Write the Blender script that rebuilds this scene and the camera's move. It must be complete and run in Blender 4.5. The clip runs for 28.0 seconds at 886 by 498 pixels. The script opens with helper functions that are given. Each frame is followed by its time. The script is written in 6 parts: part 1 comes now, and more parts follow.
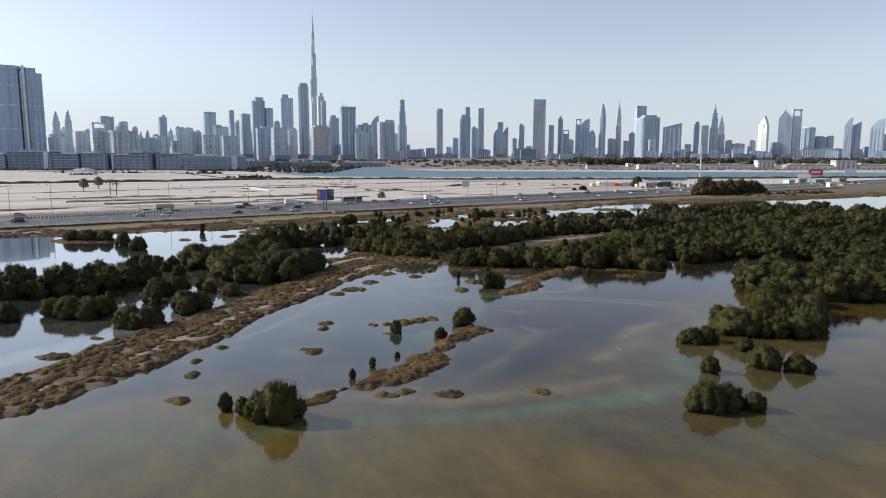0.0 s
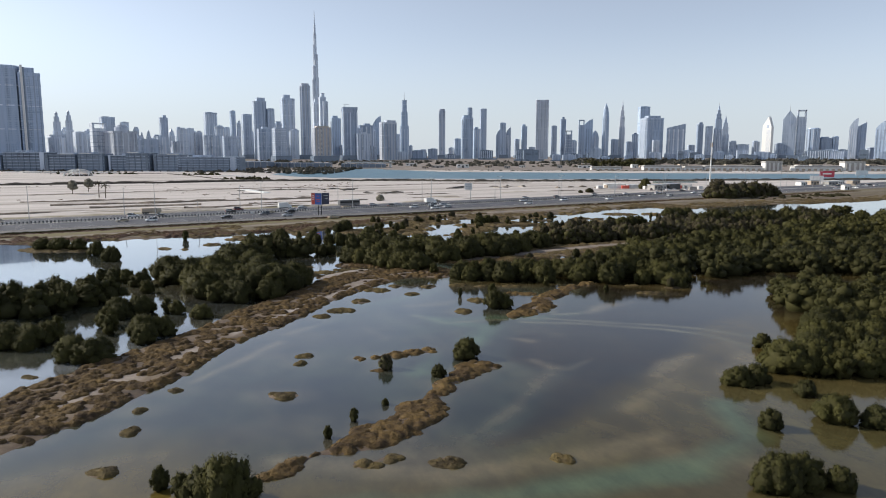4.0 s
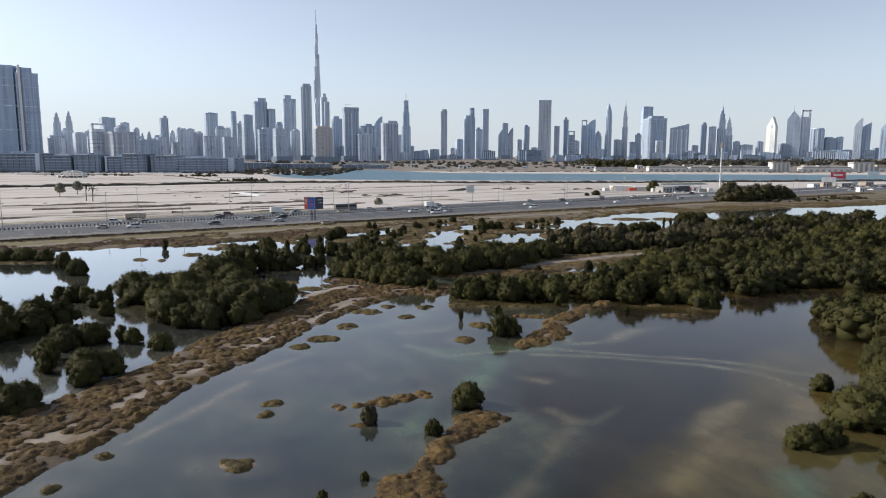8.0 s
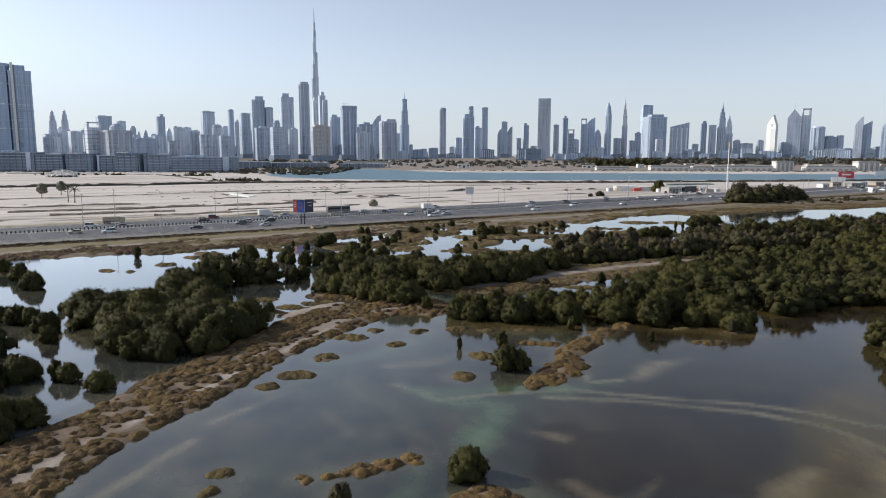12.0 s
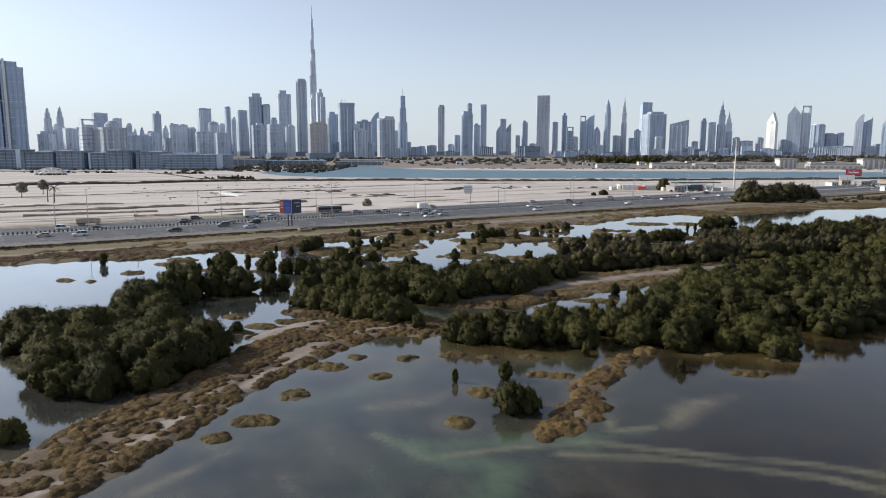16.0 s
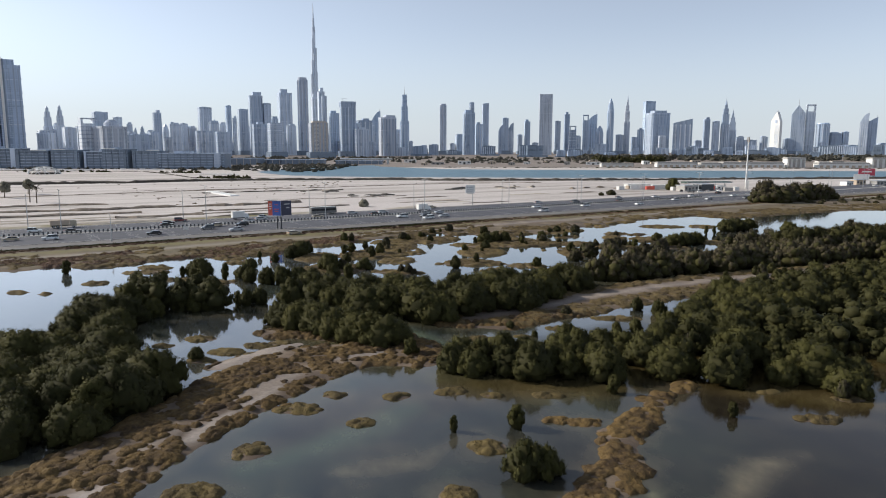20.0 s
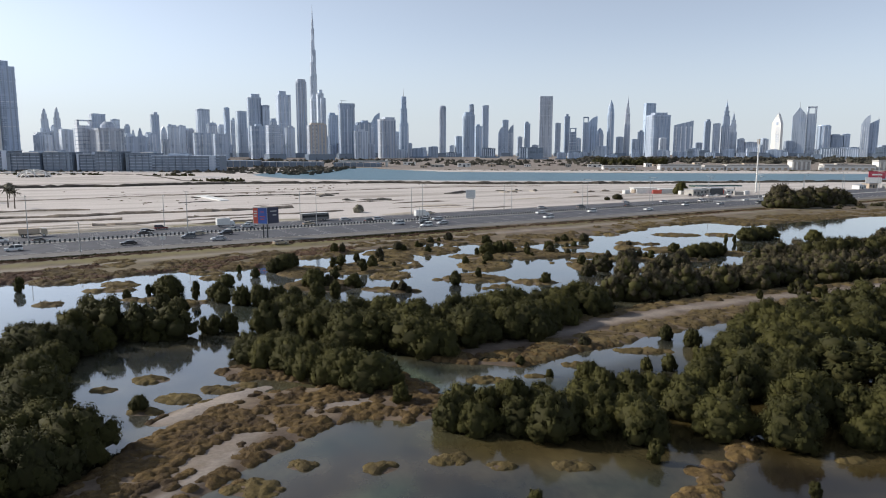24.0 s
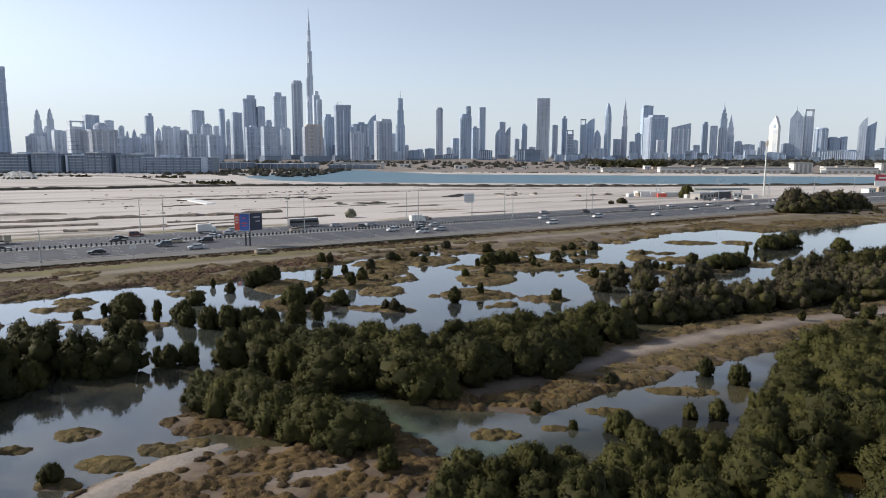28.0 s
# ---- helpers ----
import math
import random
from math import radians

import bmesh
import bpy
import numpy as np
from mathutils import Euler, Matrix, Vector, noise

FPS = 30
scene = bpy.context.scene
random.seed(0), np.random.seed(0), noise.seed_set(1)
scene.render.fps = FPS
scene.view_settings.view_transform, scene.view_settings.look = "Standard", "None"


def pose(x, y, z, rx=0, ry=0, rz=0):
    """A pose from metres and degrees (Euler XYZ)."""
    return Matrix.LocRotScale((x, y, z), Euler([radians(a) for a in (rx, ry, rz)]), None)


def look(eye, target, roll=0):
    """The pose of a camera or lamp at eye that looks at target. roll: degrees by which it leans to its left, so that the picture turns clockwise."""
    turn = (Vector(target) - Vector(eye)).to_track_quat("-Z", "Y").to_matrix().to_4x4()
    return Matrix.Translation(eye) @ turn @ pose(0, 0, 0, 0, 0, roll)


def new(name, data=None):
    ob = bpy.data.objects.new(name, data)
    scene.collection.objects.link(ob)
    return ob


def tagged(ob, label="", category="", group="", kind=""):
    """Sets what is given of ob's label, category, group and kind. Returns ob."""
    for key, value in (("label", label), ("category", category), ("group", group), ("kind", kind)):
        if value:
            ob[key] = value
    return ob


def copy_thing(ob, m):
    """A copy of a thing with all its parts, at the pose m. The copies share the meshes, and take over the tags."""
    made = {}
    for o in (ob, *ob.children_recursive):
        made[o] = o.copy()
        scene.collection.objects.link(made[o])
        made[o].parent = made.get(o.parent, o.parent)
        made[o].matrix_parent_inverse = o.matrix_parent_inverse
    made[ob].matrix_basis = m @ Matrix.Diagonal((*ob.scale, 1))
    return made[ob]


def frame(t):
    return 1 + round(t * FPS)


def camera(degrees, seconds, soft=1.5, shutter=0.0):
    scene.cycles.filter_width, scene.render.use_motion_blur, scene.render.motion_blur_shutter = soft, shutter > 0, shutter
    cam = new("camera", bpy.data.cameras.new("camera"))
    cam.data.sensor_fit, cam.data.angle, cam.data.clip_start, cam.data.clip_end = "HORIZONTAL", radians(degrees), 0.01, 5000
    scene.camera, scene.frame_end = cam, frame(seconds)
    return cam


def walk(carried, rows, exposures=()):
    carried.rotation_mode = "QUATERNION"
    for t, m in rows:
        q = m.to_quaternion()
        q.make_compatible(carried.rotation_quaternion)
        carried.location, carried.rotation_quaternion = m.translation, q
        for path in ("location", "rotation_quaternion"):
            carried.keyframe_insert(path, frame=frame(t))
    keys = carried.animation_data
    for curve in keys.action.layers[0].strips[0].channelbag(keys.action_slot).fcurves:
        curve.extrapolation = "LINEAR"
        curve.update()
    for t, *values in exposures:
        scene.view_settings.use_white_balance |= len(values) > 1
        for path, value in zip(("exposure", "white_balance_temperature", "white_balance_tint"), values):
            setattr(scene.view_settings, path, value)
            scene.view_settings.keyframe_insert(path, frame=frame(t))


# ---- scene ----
cam = camera(65.6, 28.0, soft=1.0)
PATH = [
    (0, (0.899, -0.888, 29.814), (0.814, 1.091, 29.534), 0.1),
    (1, (0.854, 3.46, 29.841), (0.767, 5.438, 29.561), 0.1),
    (2, (0.802, 7.991, 29.912), (0.713, 9.97, 29.632), 0.1),
    (3, (0.746, 12.601, 30.029), (0.656, 14.579, 29.75), 0.0),
    (3.5, (0.704, 14.9, 30.097), (0.614, 16.878, 29.819), 0.1),
    (5.5, (0.535, 23.916, 30.576), (0.44, 25.894, 30.297), 0.1),
    (6, (0.545, 26.262, 30.581), (0.45, 28.24, 30.302), 0.1),
    (7, (0.507, 30.636, 30.699), (0.41, 32.614, 30.421), 0.1),
    (8, (0.493, 35.117, 30.795), (0.395, 37.095, 30.518), 0.1),
    (9, (0.481, 39.685, 30.967), (0.381, 41.664, 30.691), 0.0),
    (10, (0.334, 44.242, 31.198), (0.234, 46.22, 30.921), 0.0),
    (11, (0.187, 48.77, 31.299), (0.09, 50.748, 31.021), 0.1),
    (12, (0.123, 53.34, 31.213), (0.028, 55.318, 30.932), 0.1),
    (12.5, (0.074, 55.632, 31.208), (-0.019, 57.61, 30.926), 0.1),
    (14.5, (0.115, 64.422, 31.069), (0.023, 66.399, 30.782), 0.1),
    (15, (0.257, 66.61, 31.045), (0.166, 68.587, 30.757), 0.2),
    (16, (0.094, 71.172, 30.994), (0.003, 73.149, 30.706), 0.1),
    (17, (0.102, 75.802, 30.747), (0.012, 77.778, 30.455), 0.2),
    (18, (0.085, 80.385, 30.568), (-0.008, 82.362, 30.278), 0.1),
    (19, (0.033, 84.935, 30.409), (-0.061, 86.912, 30.119), 0.1),
    (20, (-0.058, 89.468, 30.282), (-0.155, 91.444, 29.992), 0.1),
    (21, (-0.198, 93.986, 30.319), (-0.297, 95.963, 30.031), 0.1),
    (21.5, (-0.28, 96.247, 30.343), (-0.379, 98.224, 30.057), 0.2),
    (23.5, (-0.626, 105.302, 30.549), (-0.722, 107.279, 30.267), 0.1),
    (24, (-0.668, 107.583, 30.52), (-0.764, 109.56, 30.236), 0.1),
    (25, (-0.748, 112.144, 30.391), (-0.842, 114.122, 30.11), 0.1),
    (26, (-0.969, 116.633, 30.324), (-1.06, 118.611, 30.044), 0.1),
    (27, (-1.325, 121.077, 30.27), (-1.415, 123.056, 29.99), 0.1),
    (28, (-1.773, 125.498, 30.22), (-1.859, 127.476, 29.942), 0.2),
]
walk(cam, [(t, look(eye, target, roll)) for t, eye, target, roll in PATH], [(0, 0.46), (28, 0.46)])

# ---- world, sun, exposure ----
SUN_EL, SUN_AZ = 29.0, -80.0  # degrees above the horizon; degrees clockwise from +y
world = bpy.data.worlds.new("sky")
scene.world = world
world.use_nodes = True
wn, wl = world.node_tree.nodes, world.node_tree.links
sky = wn.new("ShaderNodeTexSky")
sky.sky_type, sky.sun_disc = "NISHITA", False
sky.sun_elevation, sky.sun_rotation = radians(SUN_EL), radians(SUN_AZ)
sky.air_density, sky.dust_density, sky.ozone_density, sky.altitude = 0.8, 0.8, 3.0, 0
wn["Background"].inputs["Strength"].default_value = 0.109
pale = wn.new("ShaderNodeHueSaturation")  # haze takes the colour out of the sky
pale.inputs["Saturation"].default_value = 0.46
cool = wn.new("ShaderNodeMix")
cool.data_type, cool.blend_type = "RGBA", "MULTIPLY"
cool.inputs[0].default_value, cool.inputs[7].default_value = 1.0, (0.955, 1.0, 1.05, 1)
wl.new(sky.outputs[0], pale.inputs["Color"])
wl.new(pale.outputs[0], cool.inputs[6])
# all round the horizon the sky pales into haze
toward, rise, veil = wn.new("ShaderNodeTexCoord"), wn.new("ShaderNodeSeparateXYZ"), wn.new("ShaderNodeMapRange")
veil.interpolation_type = "SMOOTHSTEP"
for key, value in (("From Min", -0.02), ("From Max", 0.18), ("To Min", 0.78), ("To Max", 0.0)):
    veil.inputs[key].default_value = value
hazed = wn.new("ShaderNodeMix")
hazed.data_type = "RGBA"
hazed.inputs[7].default_value = (4.55, 4.98, 5.4, 1)
wl.new(toward.outputs["Generated"], rise.inputs[0])
wl.new(rise.outputs["Z"], veil.inputs["Value"])
wl.new(veil.outputs[0], hazed.inputs[0])
wl.new(cool.outputs[2], hazed.inputs[6])
wl.new(hazed.outputs[2], wn["Background"].inputs["Color"])
sun = new("sun", bpy.data.lights.new("sun", "SUN"))
sun.data.energy, sun.data.angle, sun.data.color = 3.3, radians(0.6), (1.0, 0.93, 0.82)
sun.matrix_world = look((0, 0, 0), (-math.sin(radians(SUN_AZ)) * math.cos(radians(SUN_EL)),
                                    -math.cos(radians(SUN_AZ)) * math.cos(radians(SUN_EL)), -math.sin(radians(SUN_EL))))

# ---- materials ----


def nodes(name):
    m = bpy.data.materials.new(name)
    m.use_nodes = True
    t = m.node_tree
    return m, t, t.nodes["Principled BSDF"]


def put(t, kind, **values):
    n = t.nodes.new(kind)
    for key, value in values.items():
        n.inputs[key].default_value = value
    return n


def ramp(t, fac, stops):
    n = t.nodes.new("ShaderNodeValToRGB")
    e = n.color_ramp.elements
    while len(e) < len(stops):
        e.new(0.5)
    for el, (p, c) in zip(e, stops):
        el.position, el.color = p, (*c, 1)
    t.links.new(fac, n.inputs[0])
    return n.outputs[0]


def blend(t, fac, a, b, mode="MIX"):
    n = t.nodes.new("ShaderNodeMix")
    n.data_type, n.blend_type = "RGBA", mode
    for socket, v in ((n.inputs[0], fac), (n.inputs[6], a), (n.inputs[7], b)):
        if isinstance(v, bpy.types.NodeSocket):
            t.links.new(v, socket)
        elif isinstance(v, tuple):
            socket.default_value = (*v, 1)
        else:
            socket.default_value = v
    return n.outputs[2]


def math_node(t, op, a, b=0.0):
    n = t.nodes.new("ShaderNodeMath")
    n.operation = op
    for socket, v in ((n.inputs[0], a), (n.inputs[1], b)):
        if isinstance(v, bpy.types.NodeSocket):
            t.links.new(v, socket)
        else:
            socket.default_value = v
    return n.outputs[0]


def noise_at(t, scale, detail=4, rough=0.55, coords="Object", stretch=None, turn=0.0):
    c = t.nodes.new("ShaderNodeTexCoord")
    n = put(t, "ShaderNodeTexNoise", Scale=scale, Detail=detail, Roughness=rough)
    if stretch:
        mp = put(t, "ShaderNodeMapping", Scale=tuple(1 / v for v in stretch), Rotation=(0, 0, turn))
        mp.vector_type = "TEXTURE"
        t.links.new(c.outputs[coords], mp.inputs[0])
        t.links.new(mp.outputs[0], n.inputs["Vector"])
    else:
        t.links.new(c.outputs[coords], n.inputs["Vector"])
    return n.outputs[0]


def bump(t, p, height, strength, distance):
    b = put(t, "ShaderNodeBump", Strength=strength, Distance=distance)
    t.links.new(height, b.inputs["Height"])
    t.links.new(b.outputs[0], p.inputs["Normal"])


def plain(name, dark, light, scale=3.0, rough=0.6, metal=0.0, relief=0.3, coat=0.0):
    """A surface whose colour wanders between two tones at two sizes, with a fine relief."""
    m, t, p = nodes(name)
    a, b = noise_at(t, scale), noise_at(t, scale * 9, 3)
    mix = math_node(t, "ADD", math_node(t, "MULTIPLY", a, 0.65), math_node(t, "MULTIPLY", b, 0.35))
    t.links.new(ramp(t, mix, [(0.32, dark), (0.68, light)]), p.inputs["Base Color"])
    p.inputs["Roughness"].default_value, p.inputs["Metallic"].default_value = rough, metal
    p.inputs["Coat Weight"].default_value = coat
    if relief:
        bump(t, p, b, relief, 0.02)
    return m


def leafy(name, dark, light, spread=0.25, single=0.14, broad=0.2, relief=0.04, middle=0.0):
    """Leaves: every spray, every tree and every stretch of growth a little different, with a fine broken relief."""
    m, t, p = nodes(name)
    g, o = t.nodes.new("ShaderNodeNewGeometry"), t.nodes.new("ShaderNodeObjectInfo")

    def at(scale, detail):
        n = put(t, "ShaderNodeTexNoise", Scale=scale, Detail=detail, Roughness=0.6)
        t.links.new(g.outputs["Position"], n.inputs["Vector"])
        return n.outputs[0]
    fine = at(4.5, 4)
    v = math_node(t, "MULTIPLY", g.outputs["Random Per Island"], single)
    for value, share in ((o.outputs["Random"], spread), (at(0.22, 3), broad), (at(1.1, 2), middle), (fine, 0.2)):
        v = math_node(t, "ADD", v, math_node(t, "MULTIPLY", value, share))
    mean = 0.5 * (single + spread + broad + middle + 0.2)
    t.links.new(ramp(t, v, [(mean - 0.17, dark), (mean + 0.2, light)]), p.inputs["Base Color"])
    p.inputs["Roughness"].default_value = 0.75
    p.inputs["Specular IOR Level"].default_value = 0.1
    bump(t, p, fine, 1.0, relief)
    return m


def facade(name, glass, frame_colour, floor=3.8, bay=6.0, wall=0.35, rough=0.25, group=12.0, streak=0.06):
    """Storeys and bays of glass between slabs, in true sizes, with plant floors further apart."""
    m, t, p = nodes(name)
    c, s = t.nodes.new("ShaderNodeTexCoord"), t.nodes.new("ShaderNodeSeparateXYZ")
    o = t.nodes.new("ShaderNodeObjectInfo")
    t.links.new(c.outputs["Object"], s.inputs[0])
    pace = math_node(t, "ADD", math_node(t, "MULTIPLY", o.outputs["Random"], 0.8), 0.5)
    across = math_node(t, "MULTIPLY", math_node(t, "ADD", s.outputs[0], s.outputs[1]), pace)

    def stripe(v, size, share):
        return math_node(t, "LESS_THAN", math_node(t, "FRACT", math_node(t, "DIVIDE", v, size)), share)
    solid = math_node(t, "MAXIMUM", stripe(s.outputs[2], floor, wall), stripe(across, bay, wall * 0.7))
    solid = math_node(t, "MAXIMUM", solid, stripe(s.outputs[2], floor * group, 0.09))
    solid = math_node(t, "MULTIPLY", solid, math_node(t, "GREATER_THAN", noise_at(t, 0.03, 2), 0.36))
    n = noise_at(t, 0.11 if streak < 1 else 0.03, 3, 0.6, stretch=(1.0, 1.0, streak))
    tone = ramp(t, n, [(0.36, tuple(v * 0.66 for v in glass)), (0.5, glass), (0.62, tuple(v * 0.3 + w * 0.75 for v, w in zip(glass, frame_colour)))])
    tone = blend(t, math_node(t, "MULTIPLY", solid, 0.7), tone, frame_colour)
    tint = ramp(t, o.outputs["Random"], [(0.0, (0.78, 0.79, 0.80)), (1.0, (1.0, 1.0, 1.0))])
    t.links.new(blend(t, 1.0, tone, tint, "MULTIPLY"), p.inputs["Base Color"])
    p.inputs["Roughness"].default_value = rough
    return m


M = {}
M["leaf"] = leafy("mangrove_leaves", (0.033, 0.0335, 0.0128), (0.074, 0.0695, 0.0205), 0.22, 0.04, 0.35, 0.04, 0.25)
M["leaf_grey"] = leafy("grey_leaves", (0.040, 0.036, 0.024), (0.094, 0.079, 0.048))
# darker leaf tone; inside crowns it paints the shade between the leaves
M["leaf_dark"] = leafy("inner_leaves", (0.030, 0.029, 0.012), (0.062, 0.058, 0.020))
M["scrub"] = leafy("saltbush_leaves", (0.050, 0.034, 0.021), (0.182, 0.120, 0.046), 0.0, 0.12, 0.55, 0.12, 0.5)
M["scrub_olive"] = leafy("islet_leaves", (0.048, 0.037, 0.022), (0.156, 0.116, 0.046), 0.0, 0.12, 0.55, 0.12, 0.5)
M["scrub_red"] = leafy("samphire_leaves", (0.064, 0.039, 0.030), (0.165, 0.104, 0.066), 0.0, 0.2, 0.6, 0.08, 0.4)
M["scrub_green"] = leafy("marsh_leaves", (0.062, 0.045, 0.028), (0.180, 0.134, 0.058), 0.0, 0.12, 0.6, 0.08, 0.4)
M["bank_dry"] = leafy("bank_scrub_leaves", (0.045, 0.04, 0.028), (0.11, 0.095, 0.06), 0.0, 0.2)
M["leaf_pale"] = leafy("pale_leaves", (0.13, 0.125, 0.095), (0.27, 0.255, 0.20))
# dusty grey-green, paled as well to paint haze onto far tree belts
M["leaf_dusty_haze"] = leafy("dusty_haze_leaves", (0.062, 0.060, 0.048), (0.125, 0.118, 0.098))
M["bark"] = plain("bark", (0.07, 0.055, 0.04), (0.16, 0.13, 0.10), 2.0, 0.85)
M["white"] = plain("white_paint", (0.66, 0.66, 0.64), (0.82, 0.81, 0.78), 0.4, 0.5)
M["steel"] = plain("galvanised_steel", (0.36, 0.37, 0.38), (0.5, 0.51, 0.52), 1.0, 0.45, 0.7)
M["dark_steel"] = plain("dark_steel", (0.04, 0.045, 0.05), (0.09, 0.095, 0.10), 1.0, 0.5, 0.3)
M["concrete"] = plain("concrete", (0.30, 0.29, 0.27), (0.46, 0.44, 0.41), 0.3, 0.85)
M["asphalt"] = plain("asphalt", (0.055, 0.056, 0.067), (0.092, 0.093, 0.107), 0.15, 0.8)
M["paint"] = plain("road_paint", (0.5, 0.5, 0.48), (0.75, 0.75, 0.72), 0.8, 0.6)
M["kerb_sand"] = plain("verge_gravel", (0.11, 0.105, 0.10), (0.18, 0.17, 0.16), 0.15, 0.9)
M["tyre"] = plain("rubber", (0.015, 0.015, 0.015), (0.03, 0.03, 0.03), 5, 0.8)
M["car_glass"] = plain("car_glass", (0.02, 0.025, 0.03), (0.03, 0.035, 0.04), 2, 0.05, 0, 0)
M["red"] = plain("red_print", (0.62, 0.10, 0.07), (0.75, 0.16, 0.10), 0.4, 0.45, 0, 0.05)
M["blue"] = plain("blue_print", (0.06, 0.12, 0.42), (0.09, 0.18, 0.55), 0.4, 0.45, 0, 0.05)
M["crimson"] = plain("crimson_print", (0.36, 0.03, 0.06), (0.5, 0.07, 0.10), 0.4, 0.5, 0, 0.05)
M["dark_green"] = plain("dark_green_metal", (0.02, 0.05, 0.04), (0.04, 0.08, 0.06), 0.5, 0.5)
M["red_wall"] = plain("red_brown_render", (0.22, 0.10, 0.08), (0.32, 0.15, 0.12), 0.4, 0.8)
M["navy"] = plain("navy_print", (0.03, 0.035, 0.07), (0.05, 0.055, 0.10), 0.4, 0.5, 0, 0.05)
M["tan_wall"] = plain("sand_plaster", (0.42, 0.34, 0.26), (0.56, 0.46, 0.36), 0.2, 0.85)
# distance haze is painted into every facade: tones lifted towards pale blue
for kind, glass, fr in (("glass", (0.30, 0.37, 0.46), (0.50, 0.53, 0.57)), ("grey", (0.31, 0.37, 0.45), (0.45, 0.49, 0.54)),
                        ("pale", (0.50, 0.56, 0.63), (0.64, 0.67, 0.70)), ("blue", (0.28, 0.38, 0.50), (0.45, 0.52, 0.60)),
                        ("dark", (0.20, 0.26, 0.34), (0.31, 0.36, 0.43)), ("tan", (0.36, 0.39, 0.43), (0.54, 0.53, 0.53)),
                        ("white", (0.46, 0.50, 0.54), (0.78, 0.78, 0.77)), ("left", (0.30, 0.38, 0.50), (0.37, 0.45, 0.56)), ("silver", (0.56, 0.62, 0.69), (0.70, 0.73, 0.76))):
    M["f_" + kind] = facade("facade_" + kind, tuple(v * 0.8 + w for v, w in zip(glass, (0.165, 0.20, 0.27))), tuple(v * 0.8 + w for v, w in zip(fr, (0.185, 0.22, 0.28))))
M["f_dusk"] = facade("facade_dusk", (0.155, 0.20, 0.265), (0.195, 0.245, 0.315), 4.6, 11.0, 0.25, 0.25, 50.0, 2.0)
M["f_low"] = facade("facade_low", (0.19, 0.245, 0.32), (0.235, 0.29, 0.365), 4.6, 11.0, 0.25, 0.25, 50.0, 2.0)
M["stone_wall"] = plain("pale_stone", (0.46, 0.42, 0.38), (0.60, 0.55, 0.50), 0.2, 0.8)

# ---- mesh helpers ----


class Shape:
    """Gathers points and faces for one mesh."""

    def __init__(self):
        self.v, self.f = [], []

    def add(self, verts, faces):
        k = len(self.v)
        self.v.extend(verts)
        self.f.extend([tuple(i + k for i in f) for f in faces])
        return self

    def prism(self, ring, z0, z1, top=1.0, shift=(0, 0), cap=True):
        """A ring of points raised from z0 to z1, scaled by top about its middle."""
        n = len(ring)
        mx, my = sum(p[0] for p in ring) / n, sum(p[1] for p in ring) / n
        low = [(x, y, z0) for x, y in ring]
        high = [(mx + (x - mx) * top + shift[0], my + (y - my) * top + shift[1], z1) for x, y in ring]
        faces = [(i, (i + 1) % n, n + (i + 1) % n, n + i) for i in range(n)]
        if cap:
            faces += [tuple(range(n - 1, -1, -1)), tuple(range(n, 2 * n))]
        return self.add(low + high, faces)

    def box(self, x, y, z, sx, sy, sz, cut=0.0):
        """A box standing on z; cut: chamfered upright edges."""
        a, b = sx / 2, sy / 2
        if cut:
            ring = [(x - a + cut, y - b), (x + a - cut, y - b), (x + a, y - b + cut), (x + a, y + b - cut),
                    (x + a - cut, y + b), (x - a + cut, y + b), (x - a, y + b - cut), (x - a, y - b + cut)]
        else:
            ring = [(x - a, y - b), (x + a, y - b), (x + a, y + b), (x - a, y + b)]
        return self.prism(ring, z, z + sz)

    def pole(self, x, y, z0, z1, r0, r1=None, n=8, shift=(0, 0)):
        r1 = r0 if r1 is None else r1
        ring = [(x + r0 * math.cos(6.2832 * i / n), y + r0 * math.sin(6.2832 * i / n)) for i in range(n)]
        return self.prism(ring, z0, z1, r1 / r0, shift)

    def mesh(self, name, material, smooth=False):
        me = bpy.data.meshes.new(name)
        me.from_pydata(self.v, [], self.f)
        me.materials.append(material)
        if smooth:
            me.polygons.foreach_set("use_smooth", [True] * len(me.polygons))
        me.update()
        return me


def part(name, shape, material, parent=None, label="", smooth=False):
    me = shape.mesh(name, material, smooth) if isinstance(shape, Shape) else shape
    ob = new(name, me)
    if parent:
        ob.parent = parent
    return tagged(ob, label)


def thing(name, label, category, m=None, group="", kind=""):
    ob = new(name)
    ob.empty_display_size = 0.1
    if m:
        ob.matrix_basis = m
    return tagged(ob, label, category, group, kind)


def quick_mesh(name, verts, loops, size, material, smooth=False):
    """A mesh from arrays: verts (n, 3), and faces of one size."""
    me = bpy.data.meshes.new(name)
    n = len(loops) // size
    me.vertices.add(len(verts))
    me.vertices.foreach_set("co", np.asarray(verts, np.float32).ravel())
    me.loops.add(len(loops))
    me.loops.foreach_set("vertex_index", np.asarray(loops, np.int32))
    me.polygons.add(n)
    me.polygons.foreach_set("loop_start", np.arange(0, n * size, size, dtype=np.int32))
    me.materials.append(material)
    if smooth:
        me.polygons.foreach_set("use_smooth", np.ones(n, bool))
    me.update(calc_edges=True)
    return me


def soften(me, normals):
    """Shade leaf sprays by the round of the tuft they grow on."""
    me.polygons.foreach_set("use_smooth", np.ones(len(me.polygons), bool))
    me.normals_split_custom_set_from_vertices(normals.tolist())
    return me


LATTICE = np.random.RandomState(5).rand(256, 256)


